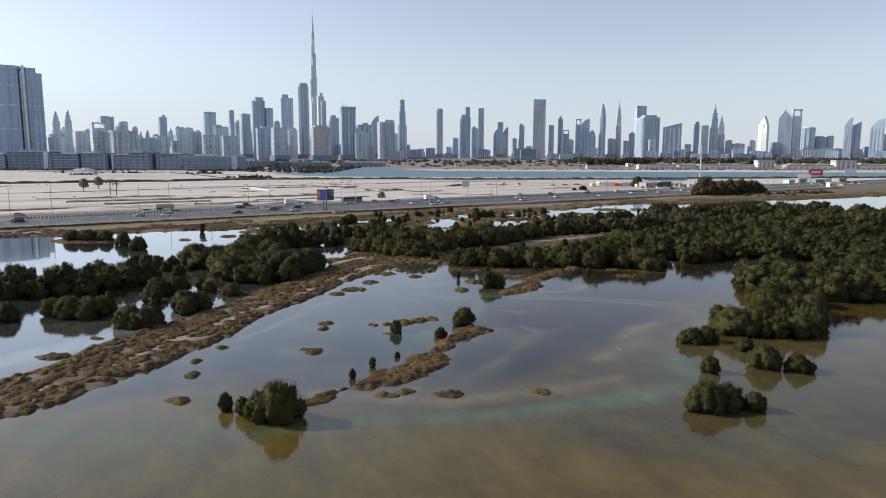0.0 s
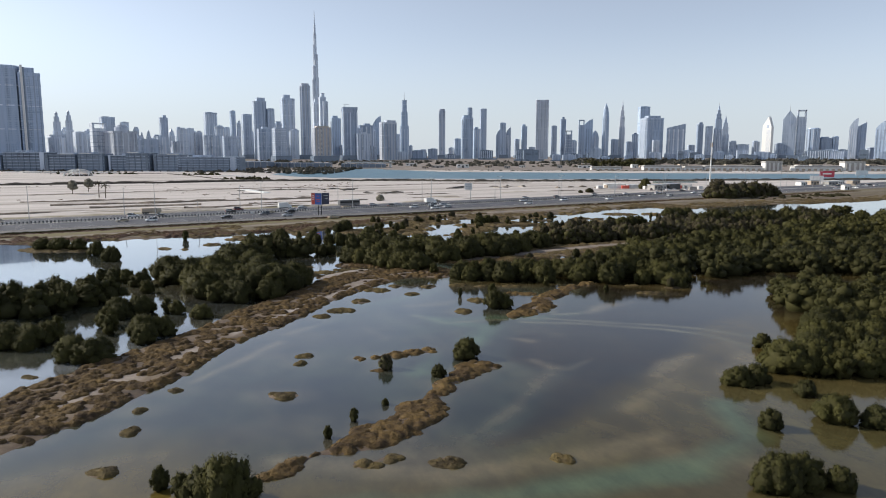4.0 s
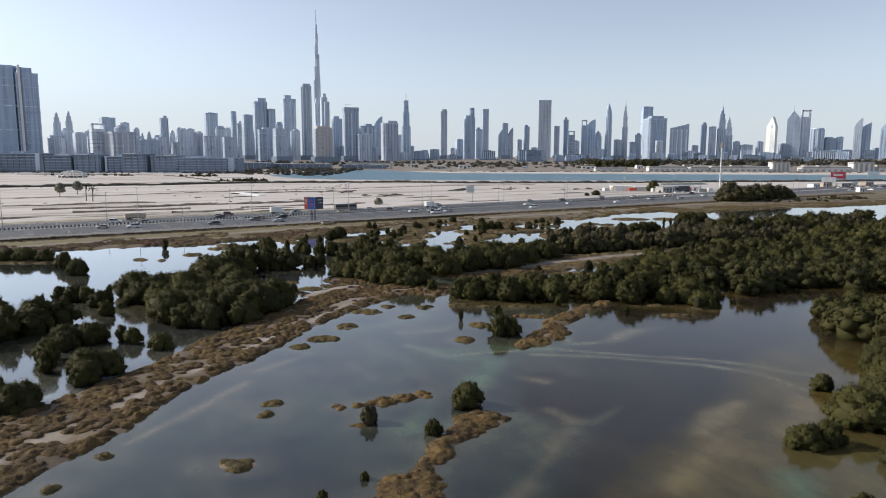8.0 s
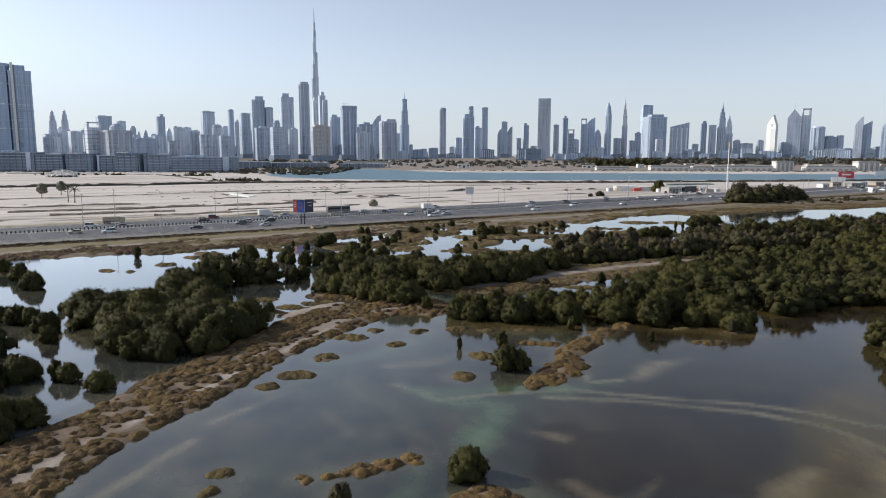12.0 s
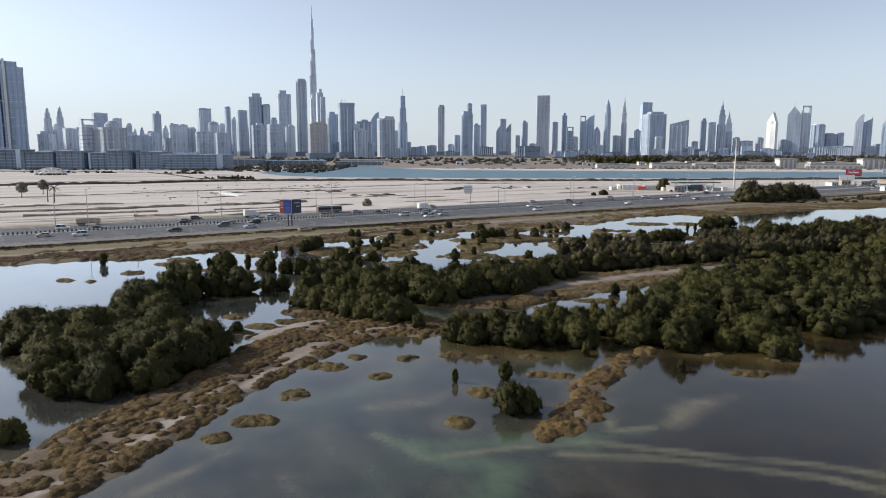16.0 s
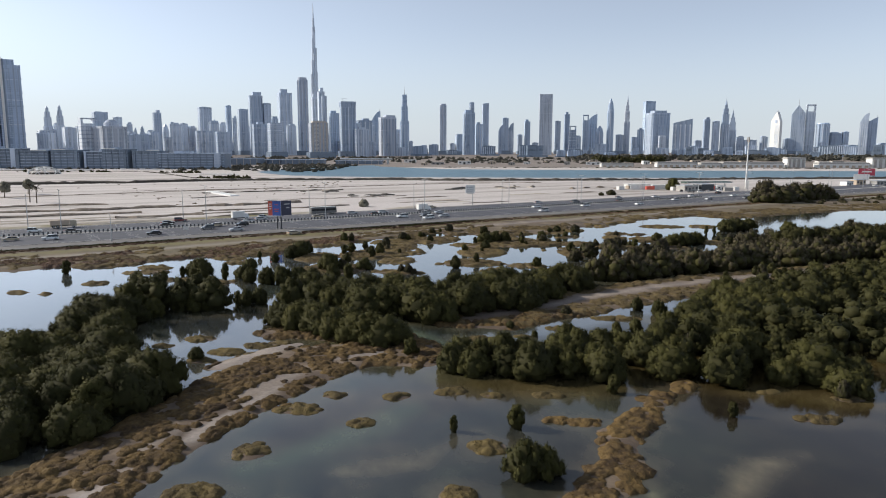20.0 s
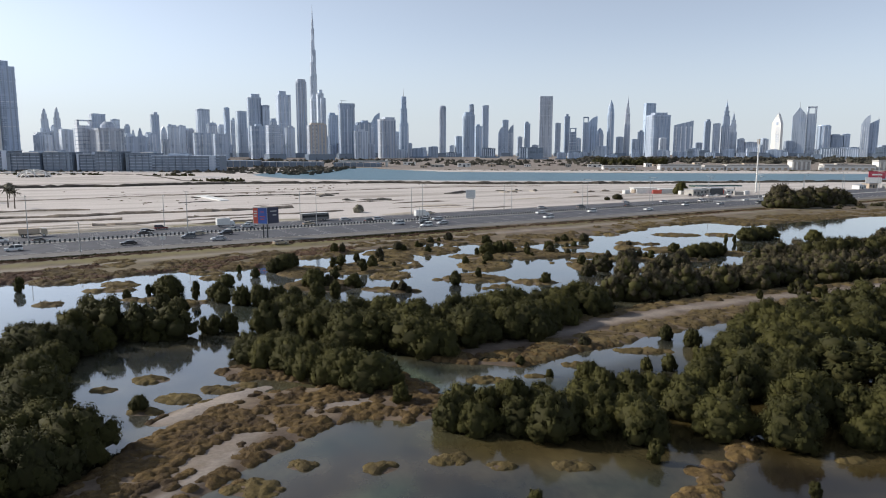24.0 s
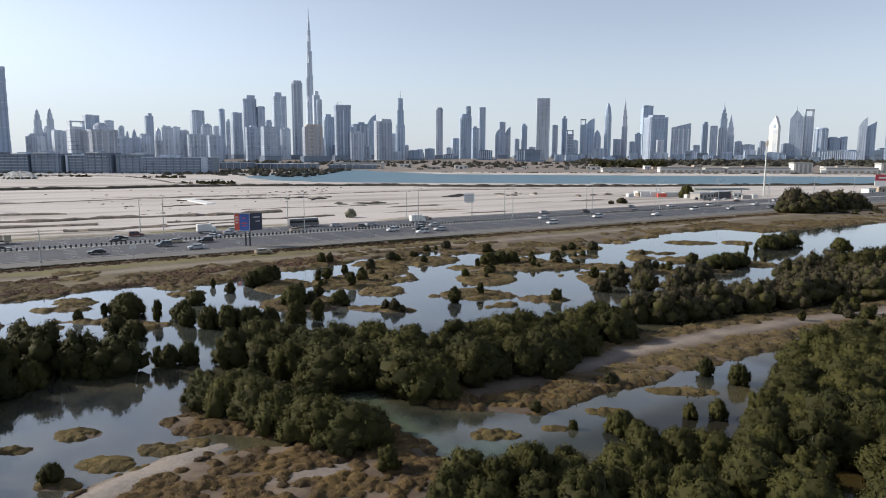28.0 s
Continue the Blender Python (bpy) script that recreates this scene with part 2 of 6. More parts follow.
def value_noise(x, y, size):
    """Smooth noise from 0 to 1 over the plan, with bumps of that size in metres."""
    x, y = np.asarray(x, float) / size, np.asarray(y, float) / size
    i, j = np.floor(x).astype(int), np.floor(y).astype(int)
    u, v = x - i, y - j
    u, v = u * u * (3 - 2 * u), v * v * (3 - 2 * v)
    a, b = LATTICE[i % 256, j % 256], LATTICE[(i + 1) % 256, j % 256]
    c, d = LATTICE[i % 256, (j + 1) % 256], LATTICE[(i + 1) % 256, (j + 1) % 256]
    return (a * (1 - u) + b * u) * (1 - v) + (c * (1 - u) + d * u) * v


def rough_noise(x, y, size):
    return (value_noise(x, y, size) + 0.5 * value_noise(x + 31, y + 7, size / 2.1) + 0.25 * value_noise(x, y + 57, size / 4.3)) / 1.75 - 0.5


def chain(x, y, stops):
    """How far inside (+) or outside (-) of a chain of discs (x, y, radius), joined in a row, a place lies."""
    best = np.full(np.shape(x), -1e9)
    pairs = list(zip(stops, stops[1:])) or [(stops[0], stops[0])]
    for (ax, ay, ar), (bx, by, br) in pairs:
        dx, dy = bx - ax, by - ay
        t = np.clip(((x - ax) * dx + (y - ay) * dy) / max(dx * dx + dy * dy, 1e-6), 0, 1)
        best = np.maximum(best, ar + (br - ar) * t - np.hypot(x - ax - dx * t, y - ay - dy * t))
    return best


# ---- the plan ----
# land in the lagoon: chains of discs (x, y, radius)
SPIT = [(-70, 56, 9), (-56, 77, 7), (-51, 88, 7), (-49, 98, 8), (-47, 107, 8), (-44.5, 116, 6), (-41.5, 128, 6), (-38, 142, 6.5),
        (-35, 154, 5.5), (-32, 164, 6.5), (-28, 174, 7.5), (-24, 183, 8), (-16, 188, 6.5), (-9, 187, 5), (-5, 186, 2.5)]
SAND_TIP = [(-36, 180, 1.4), (-33.6, 183.5, 2.2), (-30.6, 188.2, 2.0), (-27.8, 192.2, 1.2)]
RIDGE = [(-19.3, 76, 0.9), (-16, 81.5, 1.4), (-12, 85, 2.2), (-8, 88.5, 3), (-5.5, 94, 2.8), (-4, 100, 1.5), (-2, 106, 1.8), (1.8, 112.5, 2.4)]
TEE = [(-15.6, 114.5, 1.2), (-12.6, 116, 1.7), (-6.2, 119.5, 0.9)]
TEE_STEM = [(-13, 114, 1.4), (-12.4, 110, 1.1)]
BAR = [(8.5, 143.6, 1.8), (11, 147, 2.4), (14, 152, 3.1), (15, 158, 2.5), (17.5, 163, 2.2), (21, 169, 2.0), (27.5, 176, 1.4)]
BAR_ARM = [(8, 163.6, 0.7), (14, 163.5, 0.9)]
TRACK = [(-6, 207, 2.5), (2, 212, 5), (12, 219, 6), (24, 229, 7), (38, 239, 7), (56, 249, 7), (80, 259, 8), (110, 274, 6)]
TRACK_SHOULDER = [(-3, 204.5, 1.0), (5, 204, 2.0), (11, 210, 2.0), (18, 214.3, 2.0), (26, 221.3, 2.2), (38, 231, 3.2), (46, 237, 5)]
BANK = [(-33, 198, 3), (-20, 199, 5), (-10, 192, 4)]
# islets: x, y, half length along x, half width along y
ISLETS = [(-53, 94.3, 2.2, 1.3), (-60.5, 94, 2.6, 1.6), (-59, 104, 1.6, 1.0), (-37.5, 100, 1.0, 0.8), (-38.7, 92.8, 1.2, 0.9),
          (-36.7, 86.8, 1.1, 0.9), (-34.4, 77.2, 1.6, 1.2), (-23.3, 98.8, 2.0, 1.3), (-24.3, 115.6, 1.3, 1.0), (-24.3, 112, 1.0, 0.8)]
ISLETS += [(-9.8, 80.3, 1.7, 1.2), (-7.4, 81.7, 1.0, 0.8), (-1.7, 81.2, 1.9, 1.3), (9.6, 82.6, 1.4, 0.9), (-24.7, 145.5, 3.0, 2.0),
           (-22.5, 153.8, 2.3, 2.6), (-27.6, 140.6, 1.5, 1.3), (-20.7, 165.6, 3.4, 2.2), (-17.5, 170.2, 1.7, 1.4), (-9.5, 170.2, 2.0, 1.6)]
ISLETS += [(-12.4, 162, 1.8, 1.4), (1.3, 156.2, 2.6, 2.2), (-1.6, 146.2, 2.1, 2.0), (9.1, 171.6, 2.4, 1.2), (2, 171.2, 1.7, 1.2),
           (-3, 172.4, 2.2, 1.8), (36.6, 174.4, 2.4, 1.0), (38.7, 165.6, 2.6, 1.2), (45.4, 172.3, 2.4, 1.2), (-43.9, 194.3, 2.6, 1.6)]
ISLETS += [(-37, 187.4, 2.5, 1.6), (-33.5, 190.8, 1.9, 1.2), (-30.6, 192.8, 1.8, 1.1), (-48, 190, 1.8, 0.9), (-39.8, 183, 2.2, 1.3),
           (24.6, 211.4, 3.6, 0.9), (14, 204, 2.2, 0.9), (1, 196.5, 2.2, 1.0), (7, 198.5, 2.0, 0.8)]
ISLETS = [(x, y, a * (0.84 if y < 175 else 1), b * (0.8 if y < 175 else 1)) for x, y, a, b in ISLETS]
FAR_ISLETS = [(-81.2, 258, 5, 3), (-74.5, 237.5, 3, 2), (-83.9, 250.6, 1.6, 1.0), (-69, 243, 6, 2.2), (-60.9, 240.5, 6, 2.4), (-63.1, 267.8, 3.5, 2),
              (-69.4, 273.7, 5, 2), (-44.3, 277, 6, 8), (-36, 259, 8, 7), (-33, 283, 6, 9), (-22, 273, 5, 5), (-20, 255.5, 7, 2)]
FAR_ISLETS += [(1.5, 289, 7, 8), (0.3, 304.8, 9, 4), (0, 270, 6, 4), (13, 266.7, 4, 2), (28.6, 338.2, 4, 3), (36, 345, 4, 3), (31, 326.6, 4, 2.4),
               (21.4, 320.7, 3, 1.6), (33.6, 309, 6, 4), (44, 303, 7, 4), (29.4, 290, 5, 9), (72, 361, 9, 3), (49.2, 337, 4, 3), (48.8, 360, 4, 2.4)]
FAR_ISLETS += [(55, 303, 8, 3), (76, 316, 5, 4), (88, 362, 5, 3), (-95.9, 227, 1.6, 1.0), (-90.2, 225.5, 1.4, 1.0), (-85, 237, 2, 1.2),
               (-79, 252, 3, 2), (-75, 241.6, 2, 1.2), (-127, 222, 11, 4), (-100, 262, 9, 5), (-15, 315, 8, 7), (-25, 300, 6, 10), (14, 316, 5, 8)]
# the mainland's shore: its y by x
SHORE_X = [-2000, -300, -170, -123, -111, -101, -85, -71, -59, -47, -38, -25, -8, 9, 23, 38, 66, 100, 122, 140, 228, 300, 420, 2000]
SHORE_Y = [-500, 120, 226, 246, 252, 261, 267, 277, 283, 301, 311, 328, 336, 326, 333, 352, 383, 405, 403, 418, 458, 500, 560, 900]
# the creek beyond the sand plain: the y of its two banks by x
BANK_X = [-3000, -290, -272, -216, -160, -100, -31, 88, 201, 412, 3000]
BANK_Y = [1000, 1000, 945, 854, 822, 805, 802, 807, 824, 840, 1000]
FAR_BANK_X = [-3000, -290, -276, -264, -231, -190, -163, -101, -44, 124, 276, 544, 3000]
FAR_BANK_Y = [900, 900, 1000, 1125, 1250, 1312, 1236, 1160, 1096, 1078, 1072, 1062, 1040]
# groves: chains of discs where mangroves stand close together
GROVES = {}
GROVES["west"] = [(-72.5, 177, 2.2), (-69, 174, 2.7), (-65, 172, 2.8), (-59.5, 165.5, 3.2), (-54, 159.5, 3.4), (-49.3, 154.2, 2.8), (-45.6, 155.5, 3.0), (-42.6, 162, 3.2), (-41.8, 167, 3.0), (-45.5, 171.5, 4.6), (-51, 164.5, 4.5), (-57, 171, 6), (-66, 176, 5.5), (-60, 183, 5), (-53.5, 178, 5), (-60, 187, 4), (-63, 197, 4.0), (-66, 207, 3.4)]
GROVES["west_row"] = [(-68, 217, 2.4), (-62, 216, 2.0), (-56, 214.5, 1.8), (-49, 215.5, 1.6)]
GROVES["west_far"] = [(-98, 139, 4.5), (-92, 138.5, 5.5), (-85, 140, 5), (-80, 146, 4), (-76, 152, 2.5)]
GROVES["spit_end"] = [(-33, 204.5, 1.4), (-28, 201.6, 1.9), (-22, 198, 2.1), (-16.5, 194.6, 2.0), (-13, 192.4, 1.2)]
GROVES["middle"] = [(-38, 220, 2.0), (-30, 219.5, 2.6), (-20, 215.5, 3.6), (-11, 211.5, 4.4), (-3, 214.3, 4.2), (4, 219.3, 3.6), (11, 227.2, 3.3), (17, 235, 3.2), (23, 241, 2.4), (17, 238, 2.5), (8, 230, 3.6), (-1, 222, 4.4), (-11, 218.5, 4.2), (-21, 221, 3.0)]
GROVES["islet"] = [(-3.6, 182.5, 1.8), (3, 182.5, 4.0), (9, 182.5, 4.6), (15, 180, 3.0)]
GROVES["east"] = [(23, 183, 1.8), (29, 183, 3.6), (38, 179, 4.5), (47, 178, 5), (36, 191, 5), (41, 205, 5), (47, 218, 6), (59, 226, 8), (78, 233, 11), (104, 245, 13)]
GROVES["east_mid"] = [(55, 203, 5), (59, 192, 5), (69, 204, 7), (80, 208, 11), (98, 206, 17), (124, 216, 22), (156, 232, 26)]
GROVES["east_near"] = [(71, 166, 5), (69, 152, 5), (77, 146, 7), (90, 152, 12), (112, 164, 19), (140, 180, 22)]
GROVES["east_far"] = [(112, 264, 9), (142, 286, 15), (172, 308, 16), (204, 330, 18)]
GROVES["far_islet"] = [(180, 374, 3), (188, 380, 4), (196, 384, 3)]
GROVES["point"] = [(47, 112.5, 2.6), (51, 113.5, 3.6), (56, 113.5, 3.4), (54, 119, 4.0), (60, 127, 4.0), (65, 138, 4.2)]
GROVES["north"] = [(30, 250, 2.6), (43, 257, 3.6), (60, 266, 4.8), (80, 277, 6.5), (105, 291, 7.5), (132, 305, 8)]
GROVES["north_far"] = [(72, 286, 2.5), (84, 294, 4.5), (100, 305, 5.5), (125, 320, 7.5), (155, 336, 9)]
GROVES["north_tall"] = [(92, 294, 3.2), (105, 298, 4.2), (120, 302, 5), (138, 309, 6)]
GROVES["roadside"] = [(160, 479, 3.8), (168, 484, 5.2), (178, 491, 5.0), (188, 497, 1.8), (197, 503, 4.6), (207, 509, 3.6)]


def land_at(x, y):
    """Height of the ground over the water of the lagoon."""
    wob = rough_noise(x, y, 7.0) * 3.2 + rough_noise(x + 91, y, 2.2) * 1.2
    s = np.full(np.shape(x), -4.0)
    for stops in (SPIT, SAND_TIP, TRACK, TRACK_SHOULDER, BANK):
        s = np.maximum(s, chain(x, y, stops) + wob * 0.75)
    ragged = wob * 0.8 + rough_noise(x + 17, y + 5, 2.6) * 3.4 - 0.35
    for stops in (RIDGE, TEE, TEE_STEM, BAR, BAR_ARM):
        s = np.maximum(s, chain(x, y, stops) + ragged)
    for cx, cy, a, b in ISLETS:
        s = np.maximum(s, (1 - np.hypot((x - cx) / a, (y - cy) / b)) * min(a, b) + wob * 0.28)
    for cx, cy, a, b in FAR_ISLETS:
        s = np.maximum(s, (1 - np.hypot((x - cx) / a, (y - cy) / b)) * min(a, b) + wob * 0.9)
    gap = y - np.interp(x, SHORE_X, SHORE_Y)
    shore = gap * 0.8 + rough_noise(x, y, 16) * 12 + wob
    along, across = x * 0.85 + y * 0.53, y * 0.85 - x * 0.53
    pools = rough_noise(along * 0.55, across, 11) * 26 - 5.0 + np.clip(gap + 40, -30, 30) * 0.03
    s = np.maximum(s, np.minimum(pools + wob, 1.5) - 8 * (np.clip(abs(x - 18) / 46 - 1, 0, 1) + np.clip((244 - y + np.clip(x, -20, 90) * 0.6) / 6, 0, 1)))
    s = np.maximum(s, shore)
    h = np.clip(s * 0.22, -0.7, 0.30) + np.clip(shore * 0.02, 0, 0.7) + np.where(s > 0.6, rough_noise(x, y, 1.7) * 0.22, 0)
    creek = np.minimum(y - np.interp(x, BANK_X, BANK_Y), np.interp(x, FAR_BANK_X, FAR_BANK_Y) - y)
    return np.where(creek > -12, np.minimum(h, np.clip(1.0 - (creek + 12) * 0.12, -1.5, 1.0)), h)


def road_v(x, y):
    """How far across the highway, from its near verge, a place lies."""
    return -(x + 54.7) * 0.581 + (y - 331.7) * 0.814


def sand_at(x, y):
    """1 on bare sand, 0 on marsh mud."""
    v = road_v(x, y)
    s = np.clip((v - 60) * 0.2, 0, 1)
    s = np.maximum(s, np.clip((chain(x, y, [(px, py, r * 0.36) for px, py, r in TRACK]) + rough_noise(x, y, 5) * 3.2) * 0.4, 0, 1) * np.clip((x + 4) / 90 + 0.06, 0, 0.3))
    s = np.maximum(s, np.clip((chain(x, y, SAND_TIP) + 0.3 + rough_noise(x, y, 3) * 2.0) * 0.4, 0, 0.40))
    mid = chain(x, y, [(px + r * 0.3, py, 1.2) for px, py, r in SPIT[1:13]]) + rough_noise(x, y, 5) * 5.0 + rough_noise(x + 9, y, 1.6) * 2.0
    s = np.maximum(s, np.clip(mid, 0, 1) * 0.28)
    trail = chain(x, y, [(-43, 112, 0.5), (-39.5, 126, 0.8), (-36.3, 135, 1.0), (-34.1, 142.3, 1.0), (-32.5, 148.3, 0.9), (-30.3, 154.4, 1.0), (-27.7, 163.5, 1.1), (-25, 172, 0.6)])
    s = np.maximum(s, np.clip((trail + rough_noise(x, y, 4) * 3.2 + 0.3) * 0.9, 0, 1) * 0.5)
    s = s * (1 - 0.72 * np.clip((y - np.where(x < -300, 1185, 1150) - rough_noise(x, y, 60) * 50) / 40, 0, 1))
    verge = np.clip(1.2 - abs(v + 13.5 + rough_noise(x, y, 25) * 6) / 3.4, 0, 1)
    return np.maximum(s, verge * 0.3)


# ---- ground and water ----
def spaced(stops):
    """Grid lines: (from, step) stretches, each step up to the next stretch."""
    out = []
    for (a, step), (b, _) in zip(stops, stops[1:]):
        out.extend(np.arange(a, b - step * 0.5, step))
    return np.array(out + [stops[-1][0]])


def sheet(name, xs, ys, height, material, values):
    gx, gy = np.meshgrid(xs, ys)
    co = np.stack([gx, gy, height(gx, gy)], -1).reshape(-1, 3)
    nx, ny = len(xs), len(ys)
    i = (np.arange(ny - 1)[:, None] * nx + np.arange(nx - 1)[None]).ravel()
    me = quick_mesh(name, co, np.stack([i, i + 1, i + 1 + nx, i + nx], -1).ravel(), 4, material, True)
    for key, fn in values.items():
        me.attributes.new(key, "FLOAT", "POINT").data.foreach_set("value", fn(gx, gy).astype(np.float32).ravel())
    return new(name, me)


def attribute(t, name):
    a = t.nodes.new("ShaderNodeAttribute")
    a.attribute_name = name
    return a.outputs["Fac"]


def ground_material():
    m, t, p = nodes("ground")
    big, mid, fine = noise_at(t, 0.012, 5), noise_at(t, 0.18, 5), noise_at(t, 2.2, 5)
    mud = ramp(t, mid, [(0.32, (0.064, 0.044, 0.031)), (0.5, (0.118, 0.083, 0.056)), (0.68, (0.19, 0.143, 0.098))])
    streaks = noise_at(t, 0.035, 6, 0.6, stretch=(0.10, 1.0, 1.0), turn=radians(33))
    sand = ramp(t, streaks, [(0.34, (0.22, 0.19, 0.165)), (0.41, (0.42, 0.38, 0.35)), (0.52, (0.57, 0.52, 0.495)), (0.7, (0.63, 0.58, 0.555))])
    lines = noise_at(t, 0.11, 5, 0.62, stretch=(0.045, 1.0, 1.0), turn=radians(35))
    sand = blend(t, ramp(t, lines, [(0.26, (0.6, 0.6, 0.6)), (0.37, (0, 0, 0))]), sand, (0.19, 0.16, 0.14))
    sand = blend(t, math_node(t, "MULTIPLY", big, 0.35), sand, (0.40, 0.345, 0.285))
    tone = blend(t, attribute(t, "sand"), mud, sand)
    turf = math_node(t, "MINIMUM", math_node(t, "MULTIPLY", math_node(t, "MULTIPLY", attribute(t, "green"), mid), 1.9), 0.95)
    tone = blend(t, turf, tone, (0.15, 0.128, 0.042))
    grain = ramp(t, fine, [(0.3, (0.78, 0.78, 0.78)), (0.7, (1.08, 1.08, 1.08))])
    t.links.new(blend(t, 1.0, tone, grain, "MULTIPLY"), p.inputs["Base Color"])
    p.inputs["Roughness"].default_value = 0.9
    bump(t, p, fine, 0.5, 0.08)
    return m


def water_material():
    m, t, p = nodes("lagoon_water")
    cloud = noise_at(t, 0.022, 5, 0.6)
    wisps = noise_at(t, 0.06, 6, 0.65, stretch=(1.0, 0.6, 1.0), turn=0.5)
    bed = ramp(t, cloud, [(0.38, (0.013, 0.017, 0.019)), (0.52, (0.033, 0.035, 0.030)), (0.68, (0.082, 0.069, 0.044))])
    bed = blend(t, ramp(t, wisps, [(0.52, (0, 0, 0)), (0.66, (0.45, 0.45, 0.45))]), bed, (0.10, 0.09, 0.06))
    weed = noise_at(t, 0.035, 4, 0.6)
    bed = blend(t, ramp(t, weed, [(0.44, (0, 0, 0)), (0.62, (0.6, 0.6, 0.6))]), bed, (0.043, 0.056, 0.038))
    bed = blend(t, attribute(t, "peat"), bed, (0.018, 0.011, 0.006))
    bed = blend(t, math_node(t, "MULTIPLY", attribute(t, "silt"), 0.85), bed, (0.235, 0.195, 0.125))
    bed = blend(t, attribute(t, "olive"), bed, (0.104, 0.074, 0.016))
    bed = blend(t, attribute(t, "teal"), bed, (0.076, 0.114, 0.070))
    # pale blue-grey for shoals, and for sky reflection painted into the pools
    bed = blend(t, attribute(t, "shoal_and_sky"), bed, (0.20, 0.22, 0.24))
    bed = blend(t, attribute(t, "creek"), bed, (0.07, 0.15, 0.20))
    mottle = noise_at(t, 0.22, 6, 0.68, stretch=(1.0, 0.55, 1.0), turn=0.35)
    bed = blend(t, 1.0, bed, ramp(t, mottle, [(0.34, (0.74, 0.74, 0.75)), (0.5, (1.0, 1.0, 1.0)), (0.66, (1.3, 1.28, 1.22))]), "MULTIPLY")
    t.links.new(bed, p.inputs["Base Color"])
    p.inputs["IOR"].default_value = 1.34
    t.links.new(math_node(t, "ADD", math_node(t, "MULTIPLY", attribute(t, "creek"), 0.32), 0.055), p.inputs["Roughness"])
    # second reflecting coat, added to brighten the mirrored sky
    t.links.new(math_node(t, "MINIMUM", math_node(t, "MULTIPLY", attribute(t, "glassy"), 1.0), 1.0), p.inputs["Coat Weight"])
    p.inputs["Coat Roughness"].default_value, p.inputs["Coat IOR"].default_value = 0.02, 1.45
    ripple = noise_at(t, 1.6, 3, 0.6, stretch=(1.0, 1.6, 1.0))
    bump(t, p, ripple, 0.09, 0.06)
    return m


XS = spaced([(-7000, 900), (-2500, 250), (-900, 60), (-300, 14), (-160, 3), (-110, 1.4), (-66, 1.0), (62, 1.8), (130, 4), (260, 20), (600, 80), (1400, 300), (3500, 900), (7100, 1)])
YS = spaced([(-3000, 500), (-500, 100), (0, 20), (40, 4), (64, 1.0), (205, 1.3), (300, 1.8), (420, 3.5), (620, 9), (800, 20), (1500, 120), (3000, 700), (7200, 1)])


def green_at(x, y):
    v = road_v(x, y)
    s = np.clip((y - np.interp(x, SHORE_X, SHORE_Y)) / 6, 0, 1)
    return np.clip(s * np.clip((-v) / 5, 0, 1) * (0.22 + rough_noise(x, y, 14) * 0.7) + np.exp(-((v + 5 + rough_noise(x, y, 30) * 6) / 3.0) ** 2) * (0.9 + rough_noise(x, y, 18) * 1.2) + np.exp(-((v - 68) / 5) ** 2) * np.clip((-60 - x) / 30, 0, 1), 0, 1)


ground = sheet("ground", XS, YS, land_at, ground_material(), {"sand": sand_at, "green": green_at})
tagged(ground, "pale desert sand and brown marsh mud flats", "ground", kind="structure")

# pale silt in the water: how strong, then a chain of discs
SILT = [(0.55, [(-19, 80.5, 1.5), (-10, 79.5, 2.2), (-1.3, 78.6, 2.6), (10.6, 83, 2.6), (21, 88.6, 2.0)]), (0.95, [(-36.6, 103, 0.5), (-33.4, 112.8, 1.1), (-30.5, 123.1, 0.8)]),
        (0.6, [(-30.4, 128.3, 0.5), (-27.5, 133, 0.8), (-24.6, 138, 0.4)]), (0.4, [(-0.5, 86, 0.8), (5, 95, 1.0), (11, 109, 0.8)]), (0.6, [(9.3, 115.5, 0.3), (11.6, 112, 0.7), (14.2, 111.5, 0.7), (18.1, 116.6, 0.3)]),
        (0.65, [(26, 109.4, 1.4), (30, 115.3, 1.8), (34, 119.4, 1.0)]), (0.55, [(6.8, 127.4, 0.6), (10, 125.9, 0.8)])]
SILT += [(0.5, [(41.4, 125.8, 1.2), (41.9, 119.8, 2.6), (36, 110, 2.6)]), (0.45, [(19, 96, 1.6), (28.8, 110, 1.2)]), (0.4, [(20, 85, 2.2), (33, 80, 2.6)]), (0.35, [(-42, 73, 2.5), (-38, 77, 2.5), (-31, 81, 1.5)]),
         (0.3, [(11, 153.5, 0.8), (15, 163, 1.2)]), (0.5, [(22.5, 146.5, 1.5), (25, 150.5, 2.0), (27.5, 153.5, 1.6), (33, 156, 1.0)]), (0.35, [(0, 160, 1.0), (-6, 152, 1.4), (-13, 150, 0.8)]), (0.3, [(-18, 132, 0.8), (-14, 126, 1.2)])]
# the two pale edges of the old channel
CHANNEL = [[(-10.7, 142.4, 0), (-7.6, 139.7, 0), (-4.4, 136.9, 0), (3, 139.5, 0), (12.6, 141.7, 0), (20, 139.9, 0), (27.2, 138.5, 0), (34.3, 137.4, 0), (40.5, 135, 0), (45.4, 131.4, 0), (50, 129.2, 0)],
           [(9.1, 138.6, 0), (19.6, 137.9, 0), (26.5, 136.2, 0), (33.3, 134.6, 0), (39.2, 131.8, 0), (42, 128.3, 0), (43.9, 123.5, 0)], [(15.7, 147.4, 0), (15.4, 144.6, 0), (20.3, 145.9, 0)]]


